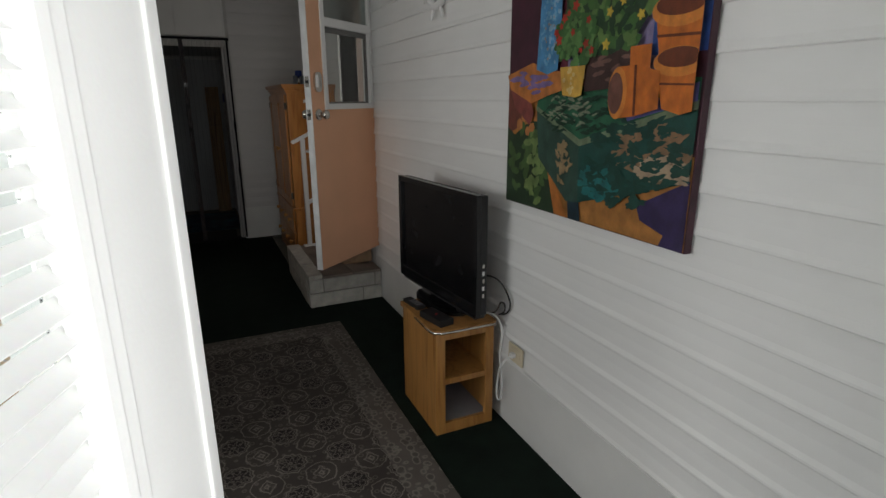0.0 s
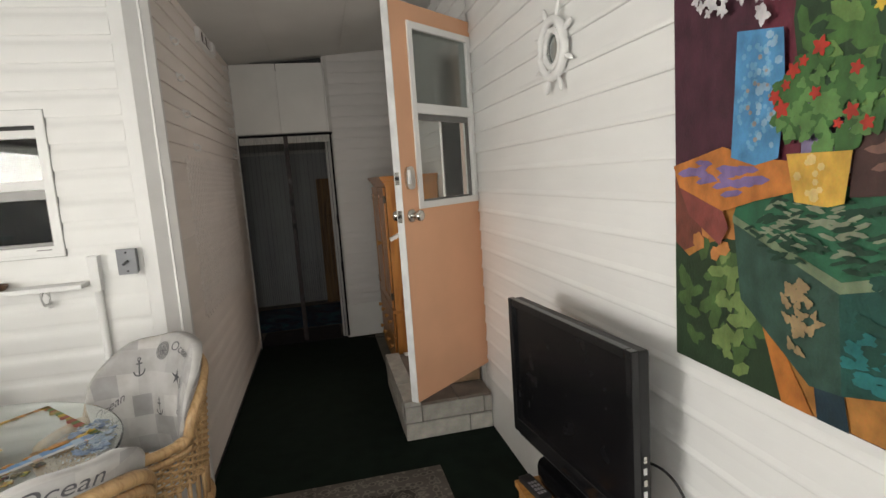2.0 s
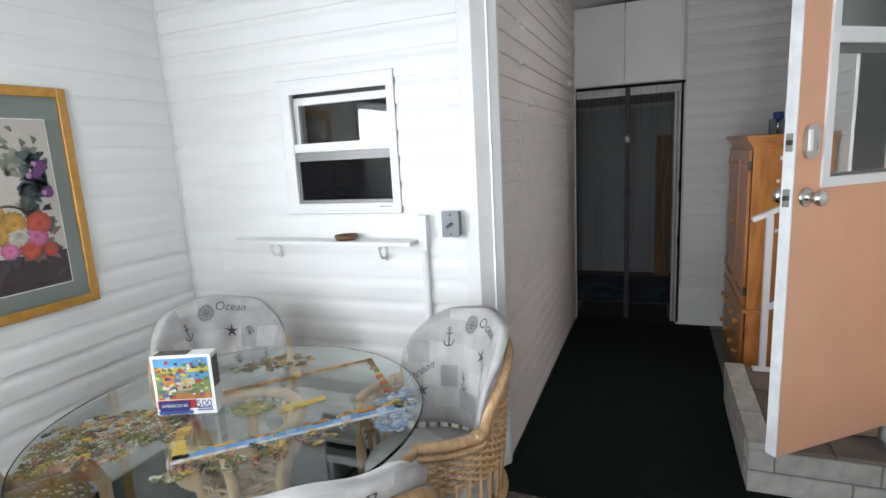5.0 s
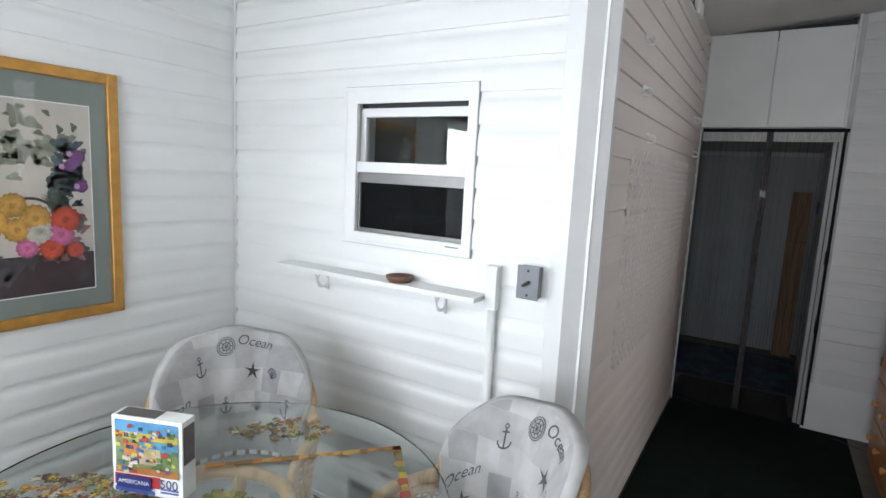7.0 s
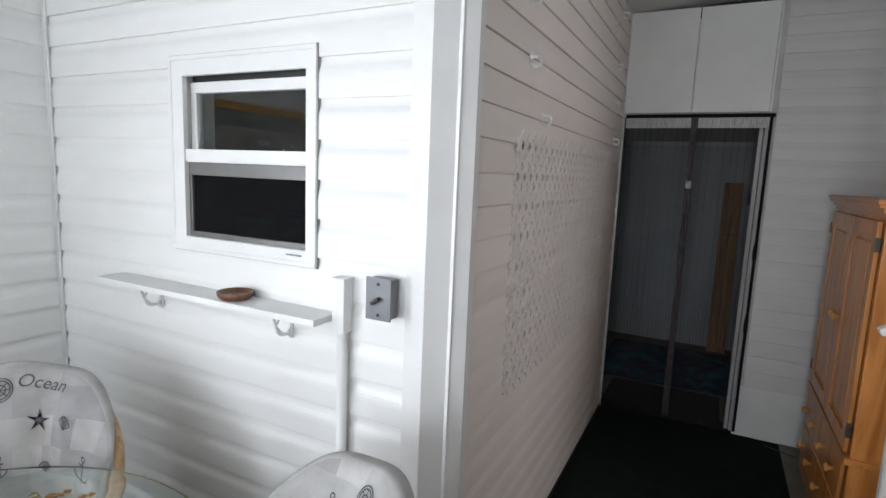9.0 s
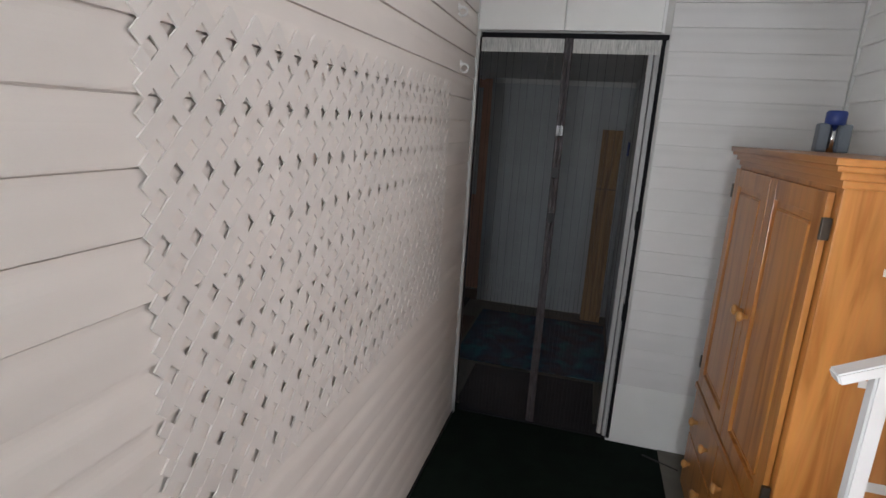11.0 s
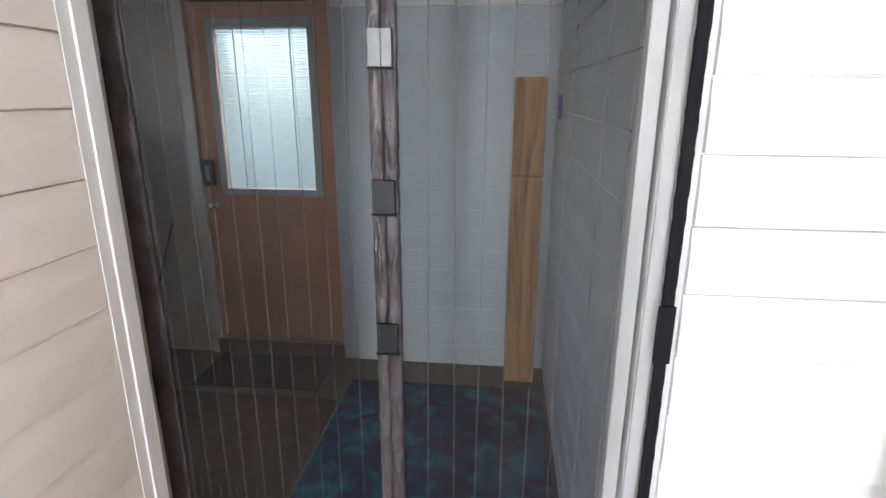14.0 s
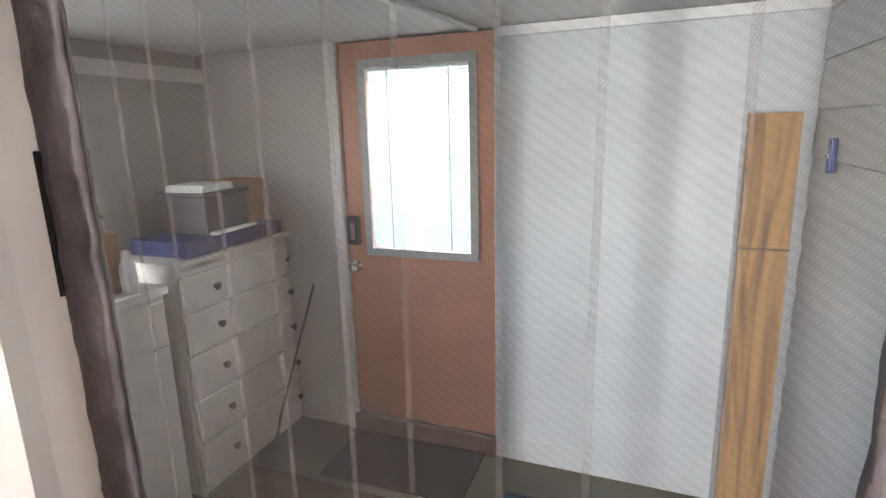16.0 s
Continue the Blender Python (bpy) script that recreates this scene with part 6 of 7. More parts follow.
def chair():
    c = base("rattan_armchair")
    arm = 2.25
    ang = np.linspace(-arm, arm, 61)
    rail = [ring(a, flare(rim_height(a))) + Vector((0, 0, rim_height(a))) for a in ang]
    r0, r1 = rail[0].copy(), rail[-1].copy()
    ends0 = [ring(-arm - 0.12, 1.0) + Vector((0, 0.02, z)) for z in (0.34, 0.46, 0.57)]
    ends1 = [Vector((-p.x, p.y, p.z)) for p in ends0][::-1]
    part("rim_rail", tube(bmesh.new(), ends0 + rail + ends1, 0.0195, 10), RATTAN, c, "thick bent rattan pole", smooth=True)
    part("second_rail", tube(bmesh.new(), [p * 1.0 - Vector((0, 0, 0.036)) for p in rail], 0.012, 8), RATTAN, c, smooth=True)
    part("seat_ring", tube(bmesh.new(), [ring(a, 1.02) + Vector((0, 0, 0.315)) for a in np.linspace(-math.pi, math.pi, 49)[:-1]], 0.021, 10, True), RATTAN, c, smooth=True)
    part("lower_ring", tube(bmesh.new(), [ring(a, 0.99) + Vector((0, 0, 0.275)) for a in np.linspace(-math.pi, math.pi, 49)[:-1]], 0.014, 8, True), RATTAN, c, smooth=True)
    wz = 0.455
    for i, a in enumerate(np.linspace(-arm + 0.08, arm - 0.08, 25)):
        part("spindle", tube(bmesh.new(), [ring(a, 1.0) + Vector((0, 0, 0.32)), ring(a, flare(wz)) + Vector((0, 0, wz + 0.02))], 0.0085, 7), RATTAN, c, smooth=True)
    wk = bmesh.new()
    k = 0
    z = wz
    aa = np.linspace(-arm, arm, 76)
    while z < 0.89:
        run = []
        for i, a in enumerate(aa):
            if z < rim_height(a) - 0.028:
                run.append(ring(a, flare(z) + 0.020 * (1 if ((i // 2) + k) % 2 else -1)) + Vector((0, 0, z)))
        if len(run) > 3:
            tube(wk, run, 0.0058, 4)
        z += 0.0135
        k += 1
    o = part("wicker_back", wk, WICKER, c, "woven rattan back and arms")
    stk = bmesh.new()
    for a in np.linspace(-arm + 0.05, arm - 0.05, 38):
        tube(stk, [ring(a, flare(wz)) + Vector((0, 0, wz - 0.01)), ring(a, flare(rim_height(a))) + Vector((0, 0, rim_height(a) - 0.02))], 0.0045, 5)
    tagged(part("wicker_stake", stk, WICKER, c), kind="stuff")
    for a in (-1.5, 1.5):
        i = min(range(len(ang)), key=lambda q: abs(ang[q] - a))
        part("binding", tube(bmesh.new(), [rail[i - 1], rail[i], rail[i + 1]], 0.0235, 10), RATTAN, c, smooth=True)
    # swivel base with four feet on castors
    part("swivel_post", tube(bmesh.new(), [(0, 0, 0.10), (0, 0, 0.29)], 0.028, 14), BLACK, c, "black swivel post", smooth=True)
    part("seat_deck", turned(bmesh.new(), [(0.26, 0.29), (0.27, 0.30), (0.26, 0.315), (0, 0.316)], 32), RATTAN, c)
    for i in range(4):
        a = math.pi / 4 + i * math.pi / 2
        u = Vector((math.cos(a), math.sin(a), 0))
        ft = part("foot", tube(bmesh.new(), [u * 0.02 + Vector((0, 0, 0.135)), u * 0.18 + Vector((0, 0, 0.115)), u * 0.30 + Vector((0, 0, 0.10))], 0.019, 10), RATTAN, c, smooth=True)
        part("castor", turned(bmesh.new(), [(0.010, -0.012), (0.027, -0.012), (0.028, 0), (0.027, 0.012), (0.010, 0.012)], 16, Matrix.Translation(u * 0.275 + Vector((0, 0, 0.0285))) @ pose(0, 0, 0, 90, 0, math.degrees(a))), RUBBER, ft, "black twin castor", smooth=True)
        part("castor_stem", tube(bmesh.new(), [u * 0.275 + Vector((0, 0, 0.05)), u * 0.275 + Vector((0, 0, 0.10))], 0.006, 8), STEEL, ft)
    # cushions
    bm = bmesh.new()
    uvl = bm.loops.layers.uv.new("UVMap")
    n_a, n_z = 40, 16

    def back_face(a, s, depth):
        """Inner (depth 1) or outer (0) face of the back cushion: s runs from the seat to the top."""
        lim = 1.42
        top = max(0.60, rim_height(a) + 0.078)
        z = 0.45 + (top - 0.45) * s
        puff = 0.085 * (max(0.0, math.sin(math.pi * min(1, 0.10 + 0.86 * s)))) ** 0.55 * (max(0.0, 1 - (abs(a) / (lim + 0.04)) ** 4)) ** 0.5
        tuft = 0.008 * math.cos(a * 8.4) * math.sin(math.pi * s)
        r = flare(z) - 0.045 - depth * (puff + tuft) / RX + (1 - depth) * 0.06 * max(0.0, s - 0.80) / 0.2 * max(0.0, 1 - (abs(a) / 1.42) ** 2)
        return ring(a, r) + Vector((0, 0, z + 0.005 * math.cos(a * 8.4) * s))
    lim = 1.42
    grid = {}
    for d in (0, 1):
        for i in range(n_a + 1):
            for j in range(n_z + 1):
                grid[d, i, j] = bm.verts.new(back_face(-lim + 2 * lim * i / n_a, j / n_z, d))
    for d in (0, 1):
        for i in range(n_a):
            for j in range(n_z):
                q = [grid[d, i, j], grid[d, i + 1, j], grid[d, i + 1, j + 1], grid[d, i, j + 1]]
                f = bm.faces.new(q if d == 0 else q[::-1])
                for lp in f.loops:
                    co = lp.vert.co
                    lp[uvl].uv = (math.atan2(co.x, -co.y) * 0.30, co.z)
    for i in range(n_a):
        bm.faces.new((grid[0, i, n_z], grid[0, i + 1, n_z], grid[1, i + 1, n_z], grid[1, i, n_z]))
        bm.faces.new((grid[0, i, 0], grid[1, i, 0], grid[1, i + 1, 0], grid[0, i + 1, 0]))
    for j in range(n_z):
        bm.faces.new((grid[0, 0, j], grid[0, 0, j + 1], grid[1, 0, j + 1], grid[1, 0, j]))
        bm.faces.new((grid[0, n_a, j], grid[1, n_a, j], grid[1, n_a, j + 1], grid[0, n_a, j + 1]))
    bmesh.ops.recalc_face_normals(bm, faces=bm.faces)
    bc = part("back_cushion", bm, CUSHION, c, "grey and white beach-print back cushion", smooth=True)
    sc = bmesh.new()
    turned(sc, [(0.0, 0.318), (0.20, 0.318), (0.25, 0.335), (0.262, 0.37), (0.25, 0.41), (0.20, 0.43), (0.10, 0.438), (0, 0.44)], 40)
    uv2 = sc.loops.layers.uv.new("UVMap")
    for f in sc.faces:
        for lp in f.loops:
            lp[uv2].uv = (lp.vert.co.x, lp.vert.co.y)
    part("seat_cushion", sc, CUSHION, c, "grey and white beach-print seat cushion", smooth=True)

    # prints on the cushion: laid on the inner face; u is metres across, v metres above the seat
    def lay(bm2, u0, s0, lift=0.002, depth=1.0):
        for v in bm2.verts:
            a = (-1 if depth else 1) * (u0 + v.co.x) / 0.235
            a = max(-lim * 0.97, min(lim * 0.97, a))
            top = max(0.60, rim_height(a) + 0.078)
            s = min(0.985, max(0.02, s0 + v.co.y / (top - 0.45)))
            p = back_face(a, s, depth)
            inward = Vector((-p.x, -p.y, 0.02)).normalized() * (1 if depth else -1)
            v.co = p + inward * lift
        return bm2

    def motif(kind, size):
        m2 = bmesh.new()
        flat = Matrix()
        if kind == "star":
            plate(m2, [(size * (1 if i % 2 == 0 else 0.28) * math.sin(i * math.pi / 5), size * (1 if i % 2 == 0 else 0.28) * math.cos(i * math.pi / 5)) for i in range(10)], 0.0, flat)
        elif kind == "anchor":
            tube(m2, [(0, size, 0), (0, -size, 0)], size * 0.09, 4)
            tube(m2, [(-size * 0.4, size * 0.6, 0), (size * 0.4, size * 0.6, 0)], size * 0.08, 4)
            tube(m2, [(size * 0.75 * math.cos(a), -size * 0.25 + size * 0.75 * math.sin(a), 0) for a in np.linspace(-math.pi, 0, 9)], size * 0.09, 4)
            tube(m2, [(size * 0.2 * math.cos(a), size * 1.15 + size * 0.2 * math.sin(a), 0) for a in np.linspace(0, 2 * math.pi, 9)[:-1]], size * 0.06, 4, True)
        elif kind == "compass":
            for r_ in (1.0, 0.8, 0.45):
                tube(m2, [(size * r_ * math.cos(a), size * r_ * math.sin(a), 0) for a in np.linspace(0, 2 * math.pi, 25)[:-1]], size * 0.045, 4, True)
            for i in range(8):
                a = i * math.pi / 4
                tube(m2, [(0, 0, 0), (size * 0.75 * math.cos(a), size * 0.75 * math.sin(a), 0)], size * 0.04, 4)
        else:
            for i in range(7):
                a = radians(30 + 20 * i)
                tube(m2, [(0, -size * 0.6, 0), (size * math.cos(a), -size * 0.6 + size * 1.4 * math.sin(a), 0)], size * 0.05, 4)
            tube(m2, [(size * math.cos(a), -size * 0.6 + size * 1.4 * math.sin(a), 0) for a in np.linspace(radians(30), radians(150), 9)], size * 0.06, 4)
        return m2
    part("printed_word", lay(word_mesh("Ocean", 0.050), 0.075, 0.92), INK, bc, "black script word on the fabric")
    part("printed_word", lay(word_mesh("Ocean", 0.056), 0.03, 0.935, 0.003, 0.0), INK, bc, "black script word on the fabric")
    tagged(part("printed_compass", lay(motif("compass", 0.030), -0.10, 0.93, 0.003, 0.0), INK, bc), kind="stuff")
    part("printed_anchor", lay(motif("anchor", 0.028), -0.20, 0.90, 0.003, 0.0), INK, bc)
    part("printed_word", lay(word_mesh("Ocean", 0.050), -0.275, 0.60), INK, bc, "black script word on the fabric")
    for kind, sz_, u0, s0 in (("compass", 0.032, -0.03, 0.88), ("star", 0.036, 0.075, 0.70), ("anchor", 0.03, -0.135, 0.78), ("anchor", 0.034, 0.255, 0.50), ("shell", 0.026, 0.17, 0.72), ("shell", 0.028, 0.10, 0.40), ("star", 0.034, -0.27, 0.38), ("anchor", 0.03, -0.04, 0.42)):
        tagged(part("printed_" + kind, lay(motif(kind, sz_), u0, s0), INK, bc), kind="stuff")
    return c


def facing(dx, dy):
    return math.degrees(math.atan2(-dx, dy))


first = chair()
LBL = "rattan swivel armchair with a beach-print cushion, drawn up to the glass table"
first.matrix_basis = pose(-1.345, 3.205, 0.0, 0, 0, facing(0.8, -0.6))
tagged(first, "rattan swivel armchair with a beach-print cushion, in the alcove corner", "chair", "armchairs round the glass table")
tagged(copy_thing(first, pose(-0.405, 3.22, 0.0, 0, 0, facing(-0.58, -0.815))), "rattan swivel armchair with a beach-print cushion, beside the corner post", "chair")
tagged(copy_thing(first, pose(-0.40, 2.49, 0.0095, 0, 0, facing(-0.6, 0.8))), "rattan swivel armchair with a beach-print cushion, standing on the rug", "chair")
tagged(copy_thing(first, pose(-1.20, 2.28, 0.0, 0, 0, facing(0.5, 0.86))), "rattan swivel armchair with a beach-print cushion, under the framed print", "chair")

# ---- puzzle box ----
bx = tagged(base("puzzle_box", -1.058, 2.748, TZ + 0.0005, 22), "white jigsaw puzzle box with a country picture, standing on the glass", "puzzle box")
BW, BD, BH = 0.098, 0.026, 0.205
part("carton", box(bmesh.new(), -BW, BW, -BD, BD, 0, BH, bevel=0.002), PAPER, bx)
pf = -BD - 0.0006


def sticker(name, x0, x1, z0, z1, col, d=0.0, parent=bx):
    return part(name, box(bmesh.new(), x0, x1, pf - d - 0.0005, pf - d, z0, z1), paint(col), parent)


sticker("picture", -0.088, 0.088, 0.055, 0.196, (0.20, 0.26, 0.10))
sticker("picture_sky", -0.088, 0.088, 0.165, 0.196, (0.10, 0.30, 0.55), 0.0006)
sticker("picture_field", -0.088, 0.088, 0.148, 0.166, (0.55, 0.42, 0.06), 0.0012)
sticker("picture_lake", -0.02, 0.088, 0.120, 0.146, (0.10, 0.32, 0.48), 0.0012)
sticker("picture_barn", -0.062, -0.022, 0.095, 0.138, (0.55, 0.20, 0.04), 0.0018)
sticker("picture_shop", -0.020, 0.040, 0.085, 0.128, (0.45, 0.36, 0.26), 0.0024)
sticker("picture_ground", -0.088, 0.088, 0.055, 0.075, (0.45, 0.18, 0.04), 0.0012)
brg = random.Random(3)
for col in ((0.50, 0.06, 0.03), (0.10, 0.22, 0.05), (0.60, 0.50, 0.08), (0.65, 0.62, 0.55), (0.05, 0.05, 0.08), (0.05, 0.16, 0.40)):
    b = bmesh.new()
    for _ in range(16):
        x, z, s = brg.uniform(-0.082, 0.082), brg.uniform(0.06, 0.185), brg.uniform(0.003, 0.007)
        box(b, x - s, x + s, pf - 0.0038, pf - 0.0030, z - s * 0.8, z + s * 0.8)
    tagged(part("picture_detail", b, paint(col), bx), kind="stuff")
sticker("red_ribbon", -0.092, 0.035, 0.022, 0.052, (0.42, 0.03, 0.04), 0.0004)
sticker("navy_ribbon", -0.085, 0.012, 0.016, 0.050, (0.02, 0.03, 0.18), 0.0042)
sticker("blue_foot", -0.092, 0.02, 0.003, 0.014, (0.05, 0.10, 0.35), 0.0004)


def label_word(text, size, x, z, m, d=0.005, shear=0.0):
    w = word_mesh(text, size, shear)
    for v in w.verts:
        v.co = Vector((x + v.co.x, pf - d, z + v.co.y))
    return part("printed_word", w, m, bx)


label_word("AMERICANA", 0.0155, -0.036, 0.034, PAPER, 0.0052)
label_word("500", 0.034, 0.060, 0.036, paint((0.02, 0.03, 0.14)), 0.0012)
for k in range(2):
    sticker("small_print", 0.036, 0.086, 0.012 + k * 0.008, 0.017 + k * 0.008, (0.10, 0.12, 0.3), 0.0004)
part("top_print", box(bmesh.new(), -0.088, 0.02, -BD + 0.005, BD - 0.005, BH + 0.0002, BH + 0.001), paint((0.12, 0.11, 0.10)), bx)
part("side_print", box(bmesh.new(), BW + 0.0002, BW + 0.001, -BD + 0.004, BD - 0.004, 0.09, 0.19), paint((0.14, 0.12, 0.12)), bx)

# ---- loose puzzle pieces and the finished edge ----
jg = tagged(base("jigsaw_puzzle", 0, 0, TZ - 0.0002), "half-made jigsaw puzzle: finished edge and loose pieces on the glass", "puzzle")


def piece_mesh(seed):
    r = random.Random(seed)
    pts, h = [], 0.0108
    for side_ in range(4):
        sg = r.choice((-1, 1))
        a = side_ * math.pi / 2
        loc = [(-h, -h), (-0.0034, -h), (-0.0050, -h - sg * 0.0045), (0, -h - sg * 0.007), (0.0050, -h - sg * 0.0045), (0.0034, -h)]
        for x, y in loc:
            pts.append((x * math.cos(a) - y * math.sin(a), x * math.sin(a) + y * math.cos(a)))
    return plate(bmesh.new(), pts, 0.0019, Matrix())


def scatter(n, cx, cy, rx, ry, tilt, m, seeds):
    store = []
    for s in seeds:
        o = part("puzzle_piece", piece_mesh(s), m, jg)
        store.append(o)
    r = random.Random(seeds[0] * 7)
    for i in range(n):
        a, q = r.uniform(0, 6.283), math.sqrt(r.random())
        u, v = q * math.cos(a) * rx, q * math.sin(a) * ry
        x, y = cx + u * math.cos(tilt) - v * math.sin(tilt), cy + u * math.sin(tilt) + v * math.cos(tilt)
        if (x - TX) ** 2 + (y - TY) ** 2 > (TR - 0.03) ** 2:
            x, y = TX + (x - TX) * 0.85, TY + (y - TY) * 0.85
        loc = (x, y, 0.0 + r.choice((0, 0, 0.0022)))
        if i < len(store):
            store[i].matrix_basis = pose(*loc, 0, 0, r.uniform(0, 360))
        else:
            again(store[i % len(store)], jg, loc, r.uniform(0, 360))


scatter(300, -1.19, 2.52, 0.26, 0.17, 0.75, WARM_PRINT, (1, 2, 3))
scatter(84, -0.66, 2.62, 0.28, 0.07, 0.80, WARM_PRINT, (4, 5))
scatter(46, -1.06, 3.16, 0.19, 0.07, 0.55, WARM_PRINT, (6, 7))
scatter(68, -0.40, 2.95, 0.16, 0.06, 1.95, SKY_PRINT, (8, 9, 10))
scatter(30, -0.87, 2.82, 0.07, 0.04, 0.4, GREEN_PRINT, (11, 12))


def strip(p, q, w, m, cuts, wav=0.35):
    p, q = Vector(p), Vector(q)
    u = (q - p).normalized()
    nrm = Vector((-u.y, u.x))
    L = (q - p).length
    r = random.Random(int(abs(p.x) * 1000))
    for i in range(cuts):
        a, b = L * i / cuts + 0.0003, L * (i + 1) / cuts - 0.0003
        w1 = w * r.uniform(1 - wav, 1 + wav)
        o = [p + u * a, p + u * b, p + u * b + nrm * w1, p + u * ((a + b) / 2) + nrm * (w1 + 0.004), p + u * a + nrm * w1]
        bm = plate(bmesh.new(), [(v.x, v.y) for v in o], 0.002, Matrix())
        part("edge_piece", bm, m, jg)


strip((-0.853, 2.480), (-0.364, 2.949), 0.014, STRIP_PALE, 24, 0.1)
strip((-0.863, 2.491), (-0.374, 2.960), 0.026, STRIP_BLUE, 24, 0.35)
strip((-0.800, 2.588), (-0.560, 2.818), 0.010, STRIP_WARM, 12, 0.9)
strip((-0.548, 2.838), (-0.405, 2.980), 0.022, STRIP_WARM, 8, 0.6)
strip((-0.364, 2.955), (-0.687, 3.309), 0.022, STRIP_GREEN, 16)
strip((-0.687, 3.309), (-1.063, 2.895), 0.017, STRIP_WARM, 22)
strip((-1.000, 2.640), (-0.868, 2.494), 0.032, STRIP_YELLOW, 7)
strip((-0.748, 2.815), (-0.655, 2.945), 0.034, STRIP_YELLOW, 7)

# ---- magnetic insect screen in the doorway ----
def net_curtain():
    n = tagged(base("insect_screen", 0.135, YE - 0.012, 0), "magnetic insect-screen curtain closed across the doorway", "screen curtain")
    x0, x1, H = -0.468, 0.43, 2.012

    def sheet(a, b, phase):
        bm = bmesh.new()
        nx, nz = 64, 16
        skew = lambda x: 0.072 * min(1.0, max(0.0, -x / 0.46))
        g = [[None] * (nz + 1) for _ in range(nx + 1)]
        for i in range(nx + 1):
            for j in range(nz + 1):
                x = a + (b - a) * i / nx
                z = 0.012 + (H - 0.03) * j / nz
                loose = 1 - (z / H) ** 2
                y = 0.004 * math.sin(i * 0.9 + phase) * (0.4 + 0.6 * loose) + 0.007 * loose * math.sin(i * 0.21 + j * 0.17 + phase) + skew(x)
                g[i][j] = bm.verts.new((x, y, z))
        for i in range(nx):
            for j in range(nz):
                bm.faces.new((g[i][j], g[i + 1][j], g[i + 1][j + 1], g[i][j + 1]))
        return bm
    part("mesh_panel", sheet(x0 + 0.008, 0.008, 0.3), NET, n, "grey fine-woven mesh", smooth=True)
    part("mesh_panel", sheet(0.010, x1 - 0.008, 1.9), NET, n, "grey fine-woven mesh", smooth=True)
    # seams: sewn pleats of doubled mesh
    sm = bmesh.new()
    for i in range(42):
        x = x0 + 0.06 + (x1 - x0 - 0.09) * i / 41
        if abs(x - 0.012) < 0.03:
            continue
        ztop = 0.8 if i % 2 else 1.97
        bmt = [(x + 0.0022 * math.sin(z * 2.3 + i * 1.7), -0.008 + 0.072 * min(1.0, max(0.0, -x / 0.46)), z) for z in np.linspace(0.02, ztop, 10)]
        for p, q in zip(bmt, bmt[1:]):
            v = [sm.verts.new((p[0] - 0.0015, p[1], p[2])), sm.verts.new((p[0] + 0.0015, p[1], p[2])), sm.verts.new((q[0] + 0.0015, q[1], q[2])), sm.verts.new((q[0] - 0.0015, q[1], q[2]))]
            sm.faces.new(v)
    part("mesh_pleats", sm, PLEAT, n, "pale sewn pleats")

    def webbing(name, xa, xb, za, zb, m, lab, seed, puck=0.003, back=0.0):
        bm = bmesh.new()
        k = max(6, int((zb - za) / 0.006))
        rows = []
        r = random.Random(seed)
        for j in range(k + 1):
            z = za + (zb - za) * j / k
            w = 0.0004 * math.sin(j * 0.9 + seed) + r.uniform(-0.0005, 0.0005)
            row = []
            for i in range(9):
                f = i / 8
                soft = 0.3 if i in (0, 8) else 1.0
                q = Vector((f * 2.1 + seed, z * 16, seed * 1.7))
                crease = 1 - 2 * abs(noise.noise(q)) + 0.7 * (1 - 2 * abs(noise.noise(Vector((f * 3 + z * 22, z * 34, seed)))))
                y = back - 0.012 - puck * (0.25 * (1 - abs(2 * f - 1)) + 0.42 * soft * crease + r.uniform(0, 0.07))
                row.append((bm.verts.new((xa + (xb - xa) * f + w, y, z)), bm.verts.new((xa + (xb - xa) * f + w, y + 0.006, z))))
            rows.append(row)
        for A, B in zip(rows, rows[1:]):
            for i in range(8):
                bm.faces.new((A[i][0], A[i + 1][0], B[i + 1][0], B[i][0]))
                bm.faces.new((A[i][1], B[i][1], B[i + 1][1], A[i + 1][1]))
            bm.faces.new((A[0][0], B[0][0], B[0][1], A[0][1]))
            bm.faces.new((A[8][0], A[8][1], B[8][1], B[8][0]))
        bmesh.ops.recalc_face_normals(bm, faces=bm.faces)
        return part(name, bm, m, n, lab, smooth=True)
    webbing("side_tape", x0 + 0.008, x0 + 0.048, 0.02, H, TAPE_FABRIC, "puckered black and mauve side tape", 3, 0.007, 0.072)
    webbing("side_tape", x1 - 0.024, x1 - 0.007, 0.02, H, BLACK_FABRIC, "puckered black side tape", 9)
    part("top_tape", box(bmesh.new(), x0 + 0.06, x1 + 0.004, -0.016, -0.004, H - 0.022, H, bevel=0.003), BLACK_FABRIC, n, "black top tape")
    part("top_band", box(bmesh.new(), x0 + 0.06, x1 - 0.02, -0.006, -0.003, H - 0.085, H - 0.022), surface("white_gathered_band", (0.5, 0.5, 0.48), 0.8, scale=90, vary=0.4, stretch=(3, 1, 0.3)), n, "pale gathered header band")
    # centre: two overlapping fabric strips with magnets in sewn pockets
    webbing("magnet_strip", -0.016, 0.004, 0.03, H - 0.02, MAUVE_FABRIC, "mauve-grey magnet strip", 21, 0.010)
    webbing("magnet_strip", 0.003, 0.024, 0.03, H - 0.02, TAPE_FABRIC, "dark mauve magnet strip", 33, 0.009)
    pale, dark = surface("glossy_grey_magnet", (0.085, 0.083, 0.086), 0.28, spec=0.5), surface("satin_dark_magnet", (0.008, 0.008, 0.009), 0.42, spec=0.2)
